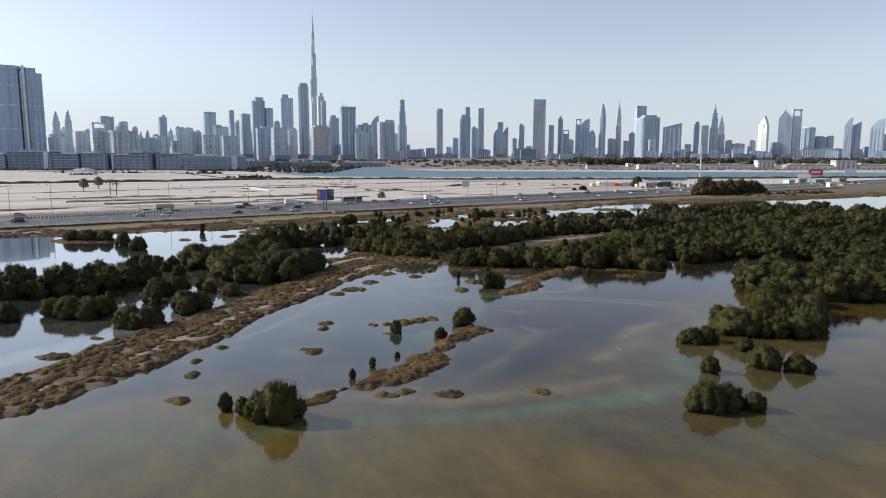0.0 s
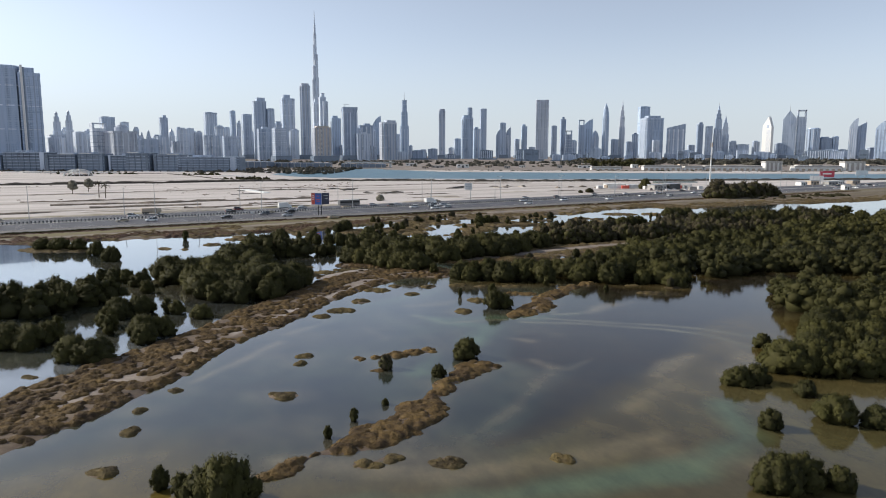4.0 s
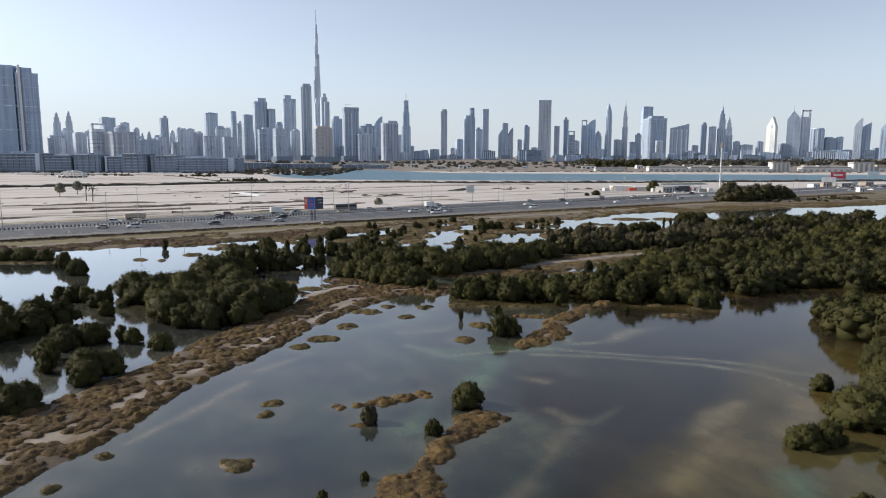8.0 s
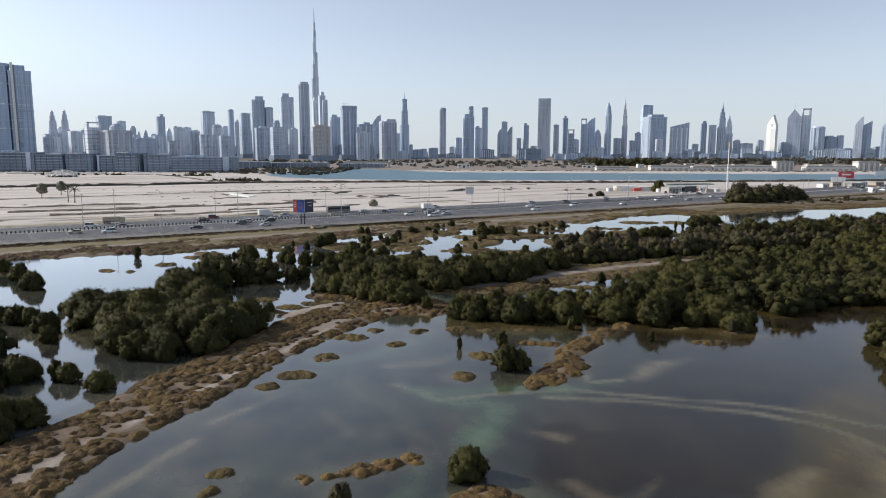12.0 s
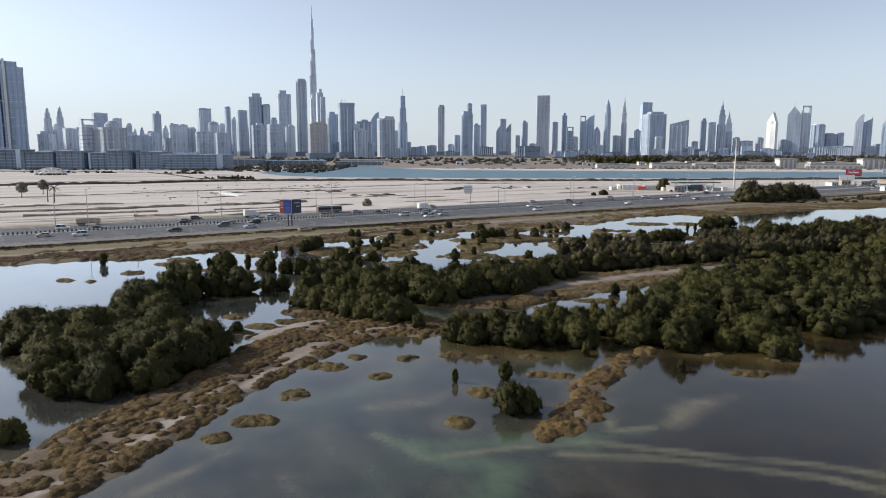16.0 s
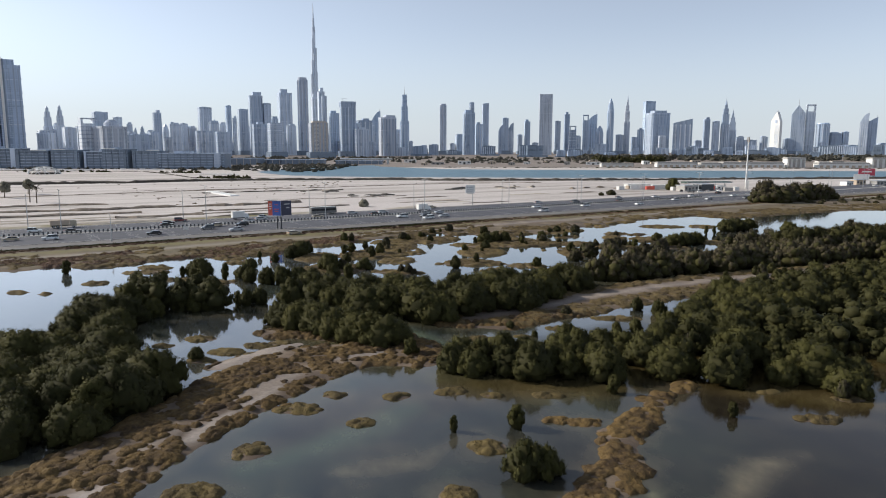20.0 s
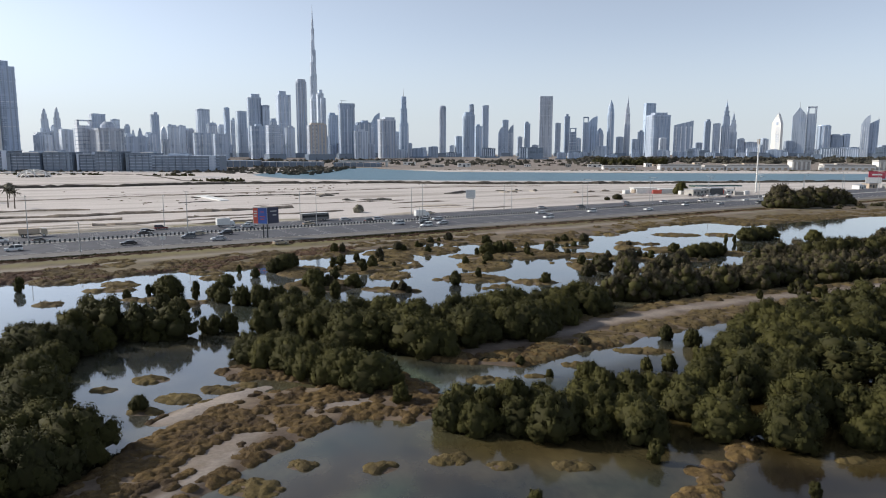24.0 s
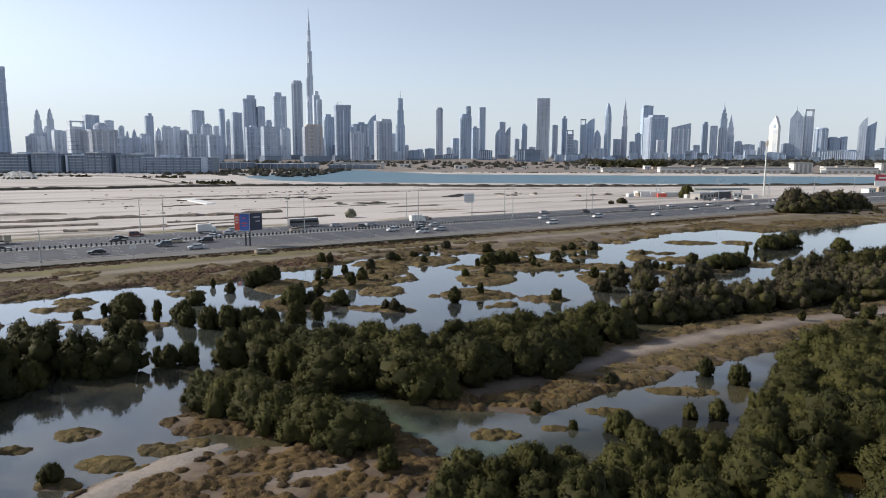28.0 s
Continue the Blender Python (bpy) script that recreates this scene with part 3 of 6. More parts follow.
def channel_at(x, y):
    n = rough_noise(x, y, 3.5) * 0.9
    s = np.zeros(np.shape(x))
    for stops in CHANNEL:
        s = np.maximum(s, np.clip(1.25 + chain(x, y, stops) / (0.75 + n * 0.5), 0, 1))
    return s * np.clip(0.8 + rough_noise(x, y, 7) * 0.9, 0.25, 1)


def silt_at(x, y):
    w = rough_noise(x, y, 9) * 5 + rough_noise(x + 40, y, 2.5) * 1.5
    s = np.zeros(np.shape(x))
    for strong, stops in SILT:
        s = np.maximum(s, np.clip((chain(x, y, stops) + w * 0.5 + 0.5) / 2.2, 0, 1) * strong)
    s = np.maximum(s, channel_at(x, y) * 0.62)
    shallow = np.clip(land_at(x, y) * 1.8 + 1.0, 0, 1) * 0.22
    return np.maximum(s, shallow)


def pond_at(x, y):
    """The clear pond between the islet and the sand track."""
    return np.clip((chain(x, y, [(-8, 203, 2.5), (1, 197, 3.5), (12, 204, 4.5), (23.5, 215, 5), (36, 222, 5)]) + rough_noise(x, y, 6) * 3 + 1.5) / 3, 0, 1)


def olive_at(x, y):
    """Brown silty shallows: before the banks, and off to the right of a line across the lagoon."""
    n = rough_noise(x, y, 30)
    near = np.clip((82 - y + n * 26) / 14, 0, 0.85)
    right = np.clip((x - (y - 78) * 0.72 + n * 16) / 12, 0, 0.5) * np.clip((146 - y + n * 20) / 14, 0, 1)
    woods = np.full(np.shape(x), -50.0)
    for stops in GROVES.values():
        woods = np.maximum(woods, chain(x, y, stops))
    return np.maximum(np.maximum(near, right), np.clip((woods + 7 + n * 10) / 10, 0, 0.3) * np.clip((y - 150) / 20, 0, 1) * (1 - 0.7 * pond_at(x, y)))


TEAL = [(0.75, [(-16, 208, 1.5), (-11, 199, 2.5), (-5, 190, 3), (2, 193, 2.5)]), (0.7, [(-22, 68, 1.6), (-11.6, 71.5, 1.8), (-3.8, 73, 2.0), (4.2, 75, 2.2), (12.7, 78, 2.2), (22, 81, 2.2), (30, 89, 2.0), (31, 98.5, 1.6)]),
        (0.85, [(-0.5, 120.6, 1.2), (1.5, 127.2, 1.8), (3, 135, 2.2), (-2.9, 136.8, 1.6), (-7.8, 141, 1.2)]), (0.65, [(-7.2, 108.8, 1.6), (-5.6, 114.8, 1.6), (-4.7, 119, 1.0)]),
        (0.6, [(-10.7, 143, 1.2), (-5, 139.6, 1.6), (3, 141, 1.8), (11.8, 142, 1.6), (17, 144, 1.2), (20.5, 146.3, 0.8)]), (0.4, [(-44, 67, 3), (-36, 68, 3), (-22, 68, 2)]), (0.4, [(-22, 150, 1.5), (-14, 158, 2), (-8, 166, 1.5)])]


def teal_at(x, y):
    w = rough_noise(x, y, 9) * 4
    s = np.zeros(np.shape(x))
    for strong, stops in TEAL:
        s = np.maximum(s, np.clip((chain(x, y, stops) + w + 1) / 3, 0, 1) * strong)
    return np.maximum(s, channel_at(x, y) * 0.3)


def shoal_and_sky_at(x, y):
    """Pale shoals, and sky reflection painted pale into the pools behind the spit and below the highway."""
    behind = np.interp(y, [p[1] for p in SPIT[:12]], [p[0] for p in SPIT[:12]]) - x
    m = np.maximum(np.clip(behind / 14, 0, 1) * np.clip((y - 60) / 20, 0, 1), np.clip((y - 214) / 30, 0, 1))
    shoal = np.clip((chain(x, y, [(-66, 92, 2), (-59, 103, 2.5), (-55.5, 112, 2), (-52, 124, 1.5)]) + rough_noise(x, y, 5) * 5 + 1.5) / 3, 0, 0.6)
    race = np.clip((chain(x, y, [(-16, 207, 1.0), (-11, 200, 2.0), (-6, 193, 2.6), (0, 196, 2.0), (6, 201, 1.2)]) + rough_noise(x, y, 5) * 3 + 1.5) / 3, 0, 0.12)
    return shoal + race + m * np.clip(0.34 + rough_noise(x, y, 40) * 0.9, 0, 0.5) * np.clip((y - 222) / 16, 0.2, 1) * np.clip((0 - x) / 40, 0.25, 1) * np.clip((620 - y) / 40, 0, 1)


def glassy_at(x, y):
    """Still, sheltered pools behind the spit and below the highway get an added coat that strengthens the sky's
    reflection.
    """
    behind = np.interp(y, [p[1] for p in SPIT[:12]], [p[0] for p in SPIT[:12]]) - x
    return np.maximum.reduce([np.clip(behind / 10, 0, 1), np.clip((y - 215) / 40, 0, 0.8), np.clip((8 - x) / 40, 0, 0.5), pond_at(x, y) * 0.9]) * np.clip((620 - y) / 40, 0, 1)


def peat_at(x, y):
    """Dark peaty bed before the eastern wood."""
    n = rough_noise(x, y, 26)
    wide = np.clip((x - 6 + n * 30) / 26, 0, 0.75) * np.clip((y - 104 + n * 16) / 16, 0, 1) * np.clip((215 - y) / 20, 0, 1)
    basin = chain(x, y, [(10, 128, 4), (11, 117, 6), (17, 122, 9), (25, 122, 9), (32, 127, 5)]) + rough_noise(x, y, 9) * 4
    slate = chain(x, y, [(4, 86, 2.0), (11, 94, 4.0), (17, 106, 5), (21, 116, 5)]) + rough_noise(x, y, 8) * 4
    lee = chain(x, y, [(-20, 155, 2), (-17, 163, 3), (-9, 168, 5), (2, 174, 4), (12, 176, 3)]) + rough_noise(x, y, 7) * 4
    wide = np.maximum(wide, np.clip(lee / 5 + 0.5, 0, 0.6))
    return np.maximum(wide * (1 - 0.8 * pond_at(x, y)), np.maximum(np.clip(basin / 3, 0, 0.85), np.clip(slate / 3, 0, 0.6)))


def creek_at(x, y):
    return np.clip((y - 600) / 60, 0, 1)


WX = spaced([(-3500, 400), (-300, 30), (-130, 2.0), (-50, 0.8), (62, 2.5), (130, 20), (600, 300), (3500, 1)])
WY = spaced([(-2600, 400), (-200, 40), (40, 2.0), (64, 0.8), (150, 2), (210, 3.0), (320, 12), (520, 80), (1420, 1)])
water = sheet("water", WX, WY, lambda x, y: x * 0, water_material(), {"silt": silt_at, "olive": olive_at, "teal": teal_at, "shoal_and_sky": shoal_and_sky_at, "peat": peat_at, "glassy": glassy_at, "creek": creek_at})
tagged(water, "shallow turbid lagoon water mirroring the sky", "water", kind="structure")

# ---- trees ----


def icosphere(level):
    bm = bmesh.new()
    bmesh.ops.create_icosphere(bm, subdivisions=level, radius=1.0)
    bm.verts.ensure_lookup_table()
    v = np.array([x.co[:] for x in bm.verts])
    f = np.array([[x.index for x in y.verts] for y in bm.faces])
    bm.free()
    return v, f


ICO1, ICO2 = icosphere(1), icosphere(2)


def crown_arrays(rs, boughs, tufts, leaves, leaf, wide=0.5):
    """A crown one unit high, foliage down to the foot: round boughs heaped into a dome, tufts over the boughs, leaf sprays over the tufts.
    Gives the dark boughs (points, faces) and the leafy skin (points, faces, normals)."""
    b = []
    for n in range(boughs):
        up = (n + 0.5) / boughs
        a = n * 2.4 + rs.uniform(-0.5, 0.5)
        out = 0.66 * math.sqrt(max(0.0, 1 - up ** 1.7)) * rs.uniform(0.75, 1.0)
        b.append((out * wide * math.cos(a), out * wide * math.sin(a), 0.16 + 0.56 * up + rs.uniform(-0.05, 0.05), rs.uniform(0.22, 0.42) * wide * (1 - 0.2 * up)))
    b += [(0, 0, 0.36, 0.52 * wide), (0, 0, 0.16, 0.62 * wide)]
    b = np.array(b)
    n = tufts * 9
    k = rs.randint(len(b), size=n)
    d = rs.normal(size=(n, 3))
    d[:, 2] += 0.35
    d /= np.linalg.norm(d, axis=1)[:, None]
    p = b[k, :3] + d * b[k, 3:4]
    gap = np.linalg.norm(p[:, None] - b[None, :, :3], axis=2) / b[None, :, 3]
    ok = (gap.min(1) > 0.93) & (p[:, 2] > 0.02)
    p, d = p[ok][:tufts], d[ok][:tufts]
    m = len(p)
    r = rs.uniform(0.04, 0.085, m) * (wide / 0.6) ** 0.5
    p = p - d * r[:, None] * 0.4
    d = d + rs.normal(size=(m, 3)) * 0.16
    p[:, 2] = np.maximum(p[:, 2], r * 0.5)
    core_v = np.concatenate([np.maximum(ICO1[0] * (q[3] * 0.95) + q[:3], (-9, -9, 0)) for q in b])
    core_f = np.concatenate([ICO1[1] + i * len(ICO1[0]) for i in range(len(b))])
    ball, side = ICO1
    tv = p[:, None] + ball[None] * r[:, None, None] * rs.uniform(0.5, 0.95, (m, len(ball), 1)) * (1, 1, 1.45)
    tv[..., 2] = np.maximum(tv[..., 2], 0)
    tn = ball[None] * 0.36 + d[:, None] * 0.75 + np.zeros((m, 1, 3))
    tf = side[None] + (np.arange(m) * len(ball))[:, None, None]
    w = r ** 2
    pick = rs.choice(m, leaves, p=w / w.sum())
    e = rs.normal(size=(leaves, 3)) + d[pick] * 0.9
    e /= np.linalg.norm(e, axis=1)[:, None]
    c = p[pick] + e * r[pick, None] * rs.uniform(0.6, 1.5, (leaves, 1)) * (1, 1, 1.55)
    c[:, 2] = np.abs(c[:, 2]) + 0.01
    face = e + rs.normal(size=(leaves, 3)) * 0.30
    face /= np.linalg.norm(face, axis=1)[:, None]
    across = np.cross((0, 0, 1) + rs.normal(size=(leaves, 3)) * 0.5, face)
    across /= np.linalg.norm(across, axis=1)[:, None] + 1e-9
    up = np.cross(face, across)
    z = leaf * rs.uniform(0.6, 1.4, (leaves, 1))
    q = np.stack([c - up * z * 0.9 - across * z * 0.6, c - up * z * 0.9 + across * z * 0.6, c + up * z * 2.0], 1).reshape(-1, 3)
    ln = np.repeat(e * 0.42 + d[pick] * 0.66 + face * 0.14, 3, 0)
    skin_v = np.concatenate([q, tv.reshape(-1, 3)])
    skin_n = np.concatenate([ln, tn.reshape(-1, 3)])
    skin_n /= np.linalg.norm(skin_n, axis=1)[:, None] + 1e-9
    skin_f = np.concatenate([np.arange(3 * leaves).reshape(-1, 3), tf.reshape(-1, 3) + 3 * leaves])
    tall = 1 / np.percentile(skin_v[:, 2], 99.5)
    broad = wide / np.percentile(np.hypot(skin_v[:, 0], skin_v[:, 1]), 98)
    return core_v * (broad, broad, tall), core_f, skin_v * (broad, broad, tall), skin_f, skin_n


def crown_mesh(name, seed, boughs, tufts, leaves, leaf, wide, leaf_mat, core_mat):
    """One mesh: the leafy skin, and the dense twigs inside it."""
    cv, cf, q, qf, leaf_n = crown_arrays(np.random.RandomState(seed), boughs, tufts, leaves, leaf, wide)
    me = bpy.data.meshes.new(name)
    me.vertices.add(len(q) + len(cv))
    me.vertices.foreach_set("co", np.concatenate([q, cv]).astype(np.float32).ravel())
    loops = np.concatenate([qf.ravel(), cf.ravel() + len(q)]).astype(np.int32)
    me.loops.add(len(loops))
    me.loops.foreach_set("vertex_index", loops)
    me.polygons.add(len(loops) // 3)
    me.polygons.foreach_set("loop_start", np.arange(0, len(loops), 3, dtype=np.int32))
    me.materials.append(leaf_mat)
    me.materials.append(core_mat)
    me.polygons.foreach_set("material_index", np.concatenate([np.zeros(len(qf)), np.ones(len(cf))]).astype(np.int32))
    me.update(calc_edges=True)
    core_n = cv - (0, 0, 0.35)
    return soften(me, np.concatenate([leaf_n, core_n / (np.linalg.norm(core_n, axis=1)[:, None] + 1e-6)]))


def trunk_mesh(name, seed):
    """Several leaning stems from one foot, tapering into limbs."""
    rs, s = np.random.RandomState(seed), Shape()
    for k in range(5):
        a = k * 1.257 + rs.rand()
        x, y, r = 0.04 * math.cos(a), 0.04 * math.sin(a), 0.03
        for h in range(3):
            dx, dy = 0.06 * math.cos(a + h * 0.4), 0.06 * math.sin(a + h * 0.4)
            s.pole(x, y, -0.12 + h * 0.24, -0.12 + (h + 1) * 0.24, r, r * 0.7, 5, (dx, dy))
            x, y, r = x + dx, y + dy, r * 0.7
    return s.mesh(name, M["bark"])


TREE_KINDS = []
for seed in range(8):
    grey = seed >= 5
    # green crowns get a leaf_dark core: inner shade put into its colour
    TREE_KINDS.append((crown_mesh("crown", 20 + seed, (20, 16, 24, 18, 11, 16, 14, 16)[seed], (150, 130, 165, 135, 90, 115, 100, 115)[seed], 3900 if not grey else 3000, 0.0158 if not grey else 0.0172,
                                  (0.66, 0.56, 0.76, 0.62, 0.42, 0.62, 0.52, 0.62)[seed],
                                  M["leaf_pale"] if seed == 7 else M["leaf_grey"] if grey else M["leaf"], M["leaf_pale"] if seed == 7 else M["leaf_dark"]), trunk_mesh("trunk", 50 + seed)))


def tree(x, y, high, wide, kind, label, group="", ground_z=0.0, name="mangrove_tree"):
    """high: metres; wide: spread against the height."""
    ob = thing(name, label, "tree", group=group)
    ob.matrix_basis = pose(x, y, ground_z, 0, 0, (x * 37 + y * 91) % 360) @ Matrix.Diagonal((high * wide, high * wide, high, 1))
    part("crown", TREE_KINDS[kind][0], None, ob)
    part("trunk", TREE_KINDS[kind][1], None, ob)
    return ob


def scatter(stops, gap, rs):
    """Places in a grove, no two nearer than the gap."""
    xs, ys, rr = zip(*stops)
    x0, x1, y0, y1 = min(xs) - max(rr), max(xs) + max(rr), min(ys) - max(rr), max(ys) + max(rr)
    n = int((x1 - x0) * (y1 - y0) / gap ** 2 * 5)
    px, py = rs.uniform(x0, x1, n), rs.uniform(y0, y1, n)
    ok = chain(px, py, stops) > 0
    kept, cells = [], {}
    for x, y in zip(px[ok], py[ok]):
        i, j = int(x // gap), int(y // gap)
        if all((x - a) ** 2 + (y - b) ** 2 > gap * gap for di in (-1, 0, 1) for dj in (-1, 0, 1) for a, b in cells.get((i + di, j + dj), ())):
            cells.setdefault((i, j), []).append((x, y))
            kept.append((x, y))
    return kept


FAR_CROWNS = [crown_arrays(np.random.RandomState(70 + k), 10, 55, 1000, 0.0235, 0.64) for k in range(6)]
MID_CROWNS = [crown_arrays(np.random.RandomState(76 + k), 8, 42, 850, 0.029, 0.66) for k in range(5)]
BELT_CROWNS = [crown_arrays(np.random.RandomState(80 + k), 4, 18, 90, 0.06, 0.64) for k in range(4)]


def thicket(name, places, label, material, low, high, wide, rs, crowns=FAR_CROWNS):
    """A wood seen from afar: many crowns in one mesh of leaf sprays and one of twigs."""
    top = thing(name, label, "mangrove thicket", kind="stuff")
    q, qn, qf, cv, cf, j, k = [], [], [], [], [], 0, 0
    for x, y in places:
        v, f, skin, skin_f, skin_n = crowns[rs.randint(len(crowns))]
        h, a = rs.uniform(low, high), rs.rand() * 6.28
        c, s = math.cos(a), math.sin(a)
        spin = np.array([[c, s, 0], [-s, c, 0], [0, 0, 1]])
        size = np.array((h * wide, h * wide, h)) * rs.uniform(0.85, 1.2, 3)
        q.append(skin @ spin * size + (x, y, 0))
        qn.append(skin_n @ spin)
        qf.append(skin_f + j)
        cv.append(v @ spin * size + (x, y, 0))
        cf.append(f + k)
        j, k = j + len(skin), k + len(v)
    part("foliage", soften(quick_mesh("foliage", np.concatenate(q), np.concatenate(qf).ravel(), 3, material), np.concatenate(qn)), None, top)
    # cores mostly coloured darker than the foliage, painting the shade inside
    part("branches", quick_mesh("branches", np.concatenate(cv), np.concatenate(cf).ravel(), 3, material if material is M["leaf_dusty_haze"] else M["leaf_dark"], True), None, top)


rs = np.random.RandomState(3)
WORDS = {"west": "on the west bank of the lagoon", "spit_end": "at the landward end of the scrubby spit", "islet": "on the islet before the sand track",
         "point": "on the point in the open water", "middle": "in the band beside the sand track", "east": "on the edge of the eastern mangrove wood"}
HIGH = {"west": (4.0, 6.2), "spit_end": (4.2, 5.4), "islet": (3.6, 5.2), "point": (3.4, 5.2), "middle": (4.4, 6.4), "east": (3.2, 5.6)}
for grove, stops in GROVES.items():
    gap = 2.5 if grove in ("spit_end", "islet") else 3.1 if grove in ("islet", "point", "middle") else 4.4 if grove in ("east_mid", "east_near") else 3.7
    places = scatter(stops, 5.6 if grove in ("east_far", "far_islet") else gap if grove != "roadside" else 5.2, rs)
    if grove in WORDS:
        lo, hi = HIGH[grove]
        near = sorted(places, key=lambda p: p[1] + (25 if grove == "east" and p[0] > 60 else 0))
        room = {"west": 125, "spit_end": 60, "islet": 95, "point": 70, "middle": 135, "east": 60}[grove]
        for x, y in near[:room]:
            k = (0, 1, 2, 3, 0, 2, 3, 4)[rs.randint(8)]
            tree(x, y, rs.uniform(lo, hi), rs.uniform(0.9, 1.25) if grove in ("islet", "spit_end") else rs.uniform(1.05, 1.4), k,
                 "dark-green mangrove tree " + WORDS[grove], "mangroves " + WORDS[grove], -0.1)
        places = near[room:]
    if places:
        wild = grove in ("north", "roadside", "north_far", "north_tall")
        lo, hi = (9, 13) if grove == "roadside" else (5.8, 7.6) if grove == "north_tall" else (3.8, 5.6) if grove in ("east_mid", "east_near", "east") else (4.4, 6.2) if grove == "west_far" else (3.6, 5.8) if not wild else (3.6, 6.0)
        thicket("mangrove_thicket", places, "thicket of greyish-green trees in the marsh" if wild else "thicket of dark-green mangroves in shallow water",
                M["leaf_dark"] if grove == "north_tall" else M["leaf_grey"] if wild else M["leaf"], lo, hi, 1.15 if grove == "roadside" else 1.35 if grove.startswith("east") else 1.1, rs, MID_CROWNS if grove in ("east_far", "east_mid", "far_islet") else FAR_CROWNS)

low_rs = np.random.RandomState(29)
places = [(x, 478 + (x - 185) * 0.5 + low_rs.normal() * 4) for x in low_rs.uniform(182, 262, 60)]
thicket("mangrove_thicket", places, "low dusty bushes on the verge beside the roadside grove", M["leaf_grey"], 1.2, 2.8, 1.4, low_rs, MID_CROWNS)

# single bushes in the water and on the islets: x, y, height, spread against height, kind
BUSHES = [(-20.6, 72.0, 4.7, 0.95, 0), (-22.6, 72.6, 3.4, 0.9, 2), (-27.6, 74.6, 2.3, 0.75, 1), (-25.3, 73.6, 2.2, 0.75, 3), (-14.8, 86.4, 1.5, 0.9, 4),
          (-12.9, 91.2, 1.6, 0.9, 4), (-10, 96.5, 0.9, 1.0, 1), (-4.1, 107.6, 1.8, 1.0, 3), (-0.4, 116.2, 3.2, 1.15, 0), (-11.7, 110.2, 2.3, 0.8, 5)]
BUSHES += [(46, 124.5, 2.4, 1.0, 3), (35.6, 106.5, 2.6, 1.2, 2), (38.2, 107, 2.8, 1.0, 0), (33.6, 91.5, 2.4, 1.1, 1), (28.4, 77.6, 3.4, 1.15, 0),
           (31, 78.6, 3.0, 1.1, 2), (34, 77.6, 2.4, 1.0, 3), (42.5, 102.5, 2.2, 1.1, 3), (42, 94, 3.4, 1.2, 0), (46, 92.8, 2.6, 1.1, 2)]
BUSHES += [(4.6, 150, 3.8, 1.1, 1), (6.6, 150.6, 3.0, 1.0, 3), (4.5, 161.4, 2.8, 0.95, 4), (-2.3, 160, 2.0, 0.65, 4), (29.4, 166, 1.9, 0.8, 4),
           (17.2, 172.8, 2.6, 0.8, 4), (45, 172.4, 2.4, 0.6, 5), (-40.2, 183.4, 2.0, 1.0, 0), (-51.9, 121.8, 3.4, 1.1, 0), (-49.6, 139, 2.6, 1.1, 2)]
BUSHES += [(-53.5, 125, 4.0, 1.2, 0), (-51.5, 126.5, 3.4, 1.1, 2), (-55.5, 127.5, 3.2, 1.0, 1), (-54.6, 111.8, 3.8, 1.2, 2), (-58.2, 112.4, 3.9, 1.2, 0),
           (-60, 126, 3.4, 1.0, 4), (-63, 131, 3.6, 1.1, 1), (-66, 140, 3.6, 1.2, 3), (-62.5, 142, 3.6, 1.1, 2), (-64, 137, 3.2, 1.0, 0)]
BUSHES += [(-55.4, 141.5, 2.8, 1.0, 3), (-57.5, 142, 3.0, 0.8, 4), (-72.5, 118.5, 4.0, 1.3, 0), (-69, 118.5, 3.8, 1.3, 2), (-68, 122, 3.4, 1.1, 3),
           (-75.6, 118.6, 3.5, 1.2, 1), (-82, 115, 3.4, 1.2, 0), (-111, 213.5, 4.4, 0.9, 0), (-69.5, 127, 3.0, 0.9, 4), (-101, 203, 4.4, 0.9, 2)]
BUSHES += [(-99.5, 249, 3.4, 0.9, 4), (-80.5, 171.5, 3.4, 1.0, 0), (-83.5, 172, 3.6, 1.1, 3), (-87.5, 173.5, 3.0, 1.0, 1), (-75, 167.5, 3.6, 1.0, 2),
           (-81, 181.5, 1.9, 0.8, 1), (-133, 222, 3.6, 1.4, 0), (-128, 222.5, 3.8, 1.3, 2), (-121.5, 222, 3.6, 1.3, 3), (-70, 160, 3.0, 1.0, 1)]
BUSHES += [(-65.5, 247.5, 4.6, 1.1, 0), (-67.6, 249, 3.6, 1.0, 2), (-58.4, 244, 4.0, 0.6, 4), (-69.7, 247, 2.6, 0.7, 4), (-72.4, 243, 2.2, 0.8, 1),
           (-62, 236.5, 3.0, 1.1, 3), (-55, 247, 3.4, 0.9, 2), (-49.7, 279, 4.4, 1.2, 0), (-51.5, 277, 3.6, 1.1, 3), (-49.5, 286, 3.6, 1.0, 1)]
BUSHES += [(-60, 275, 2.2, 0.8, 4), (-54, 269, 2.6, 0.9, 1), (-57, 258, 3.0, 1.1, 3), (-36.6, 256.5, 4.4, 1.1, 0), (-29, 277, 3.4, 0.8, 4),
           (-27.7, 284, 3.4, 0.8, 1), (-38, 283, 2.8, 0.8, 4), (-28, 299, 3.0, 0.8, 5), (-33, 290.5, 3.0, 0.8, 4), (-28.3, 259.5, 3.2, 1.0, 2)]
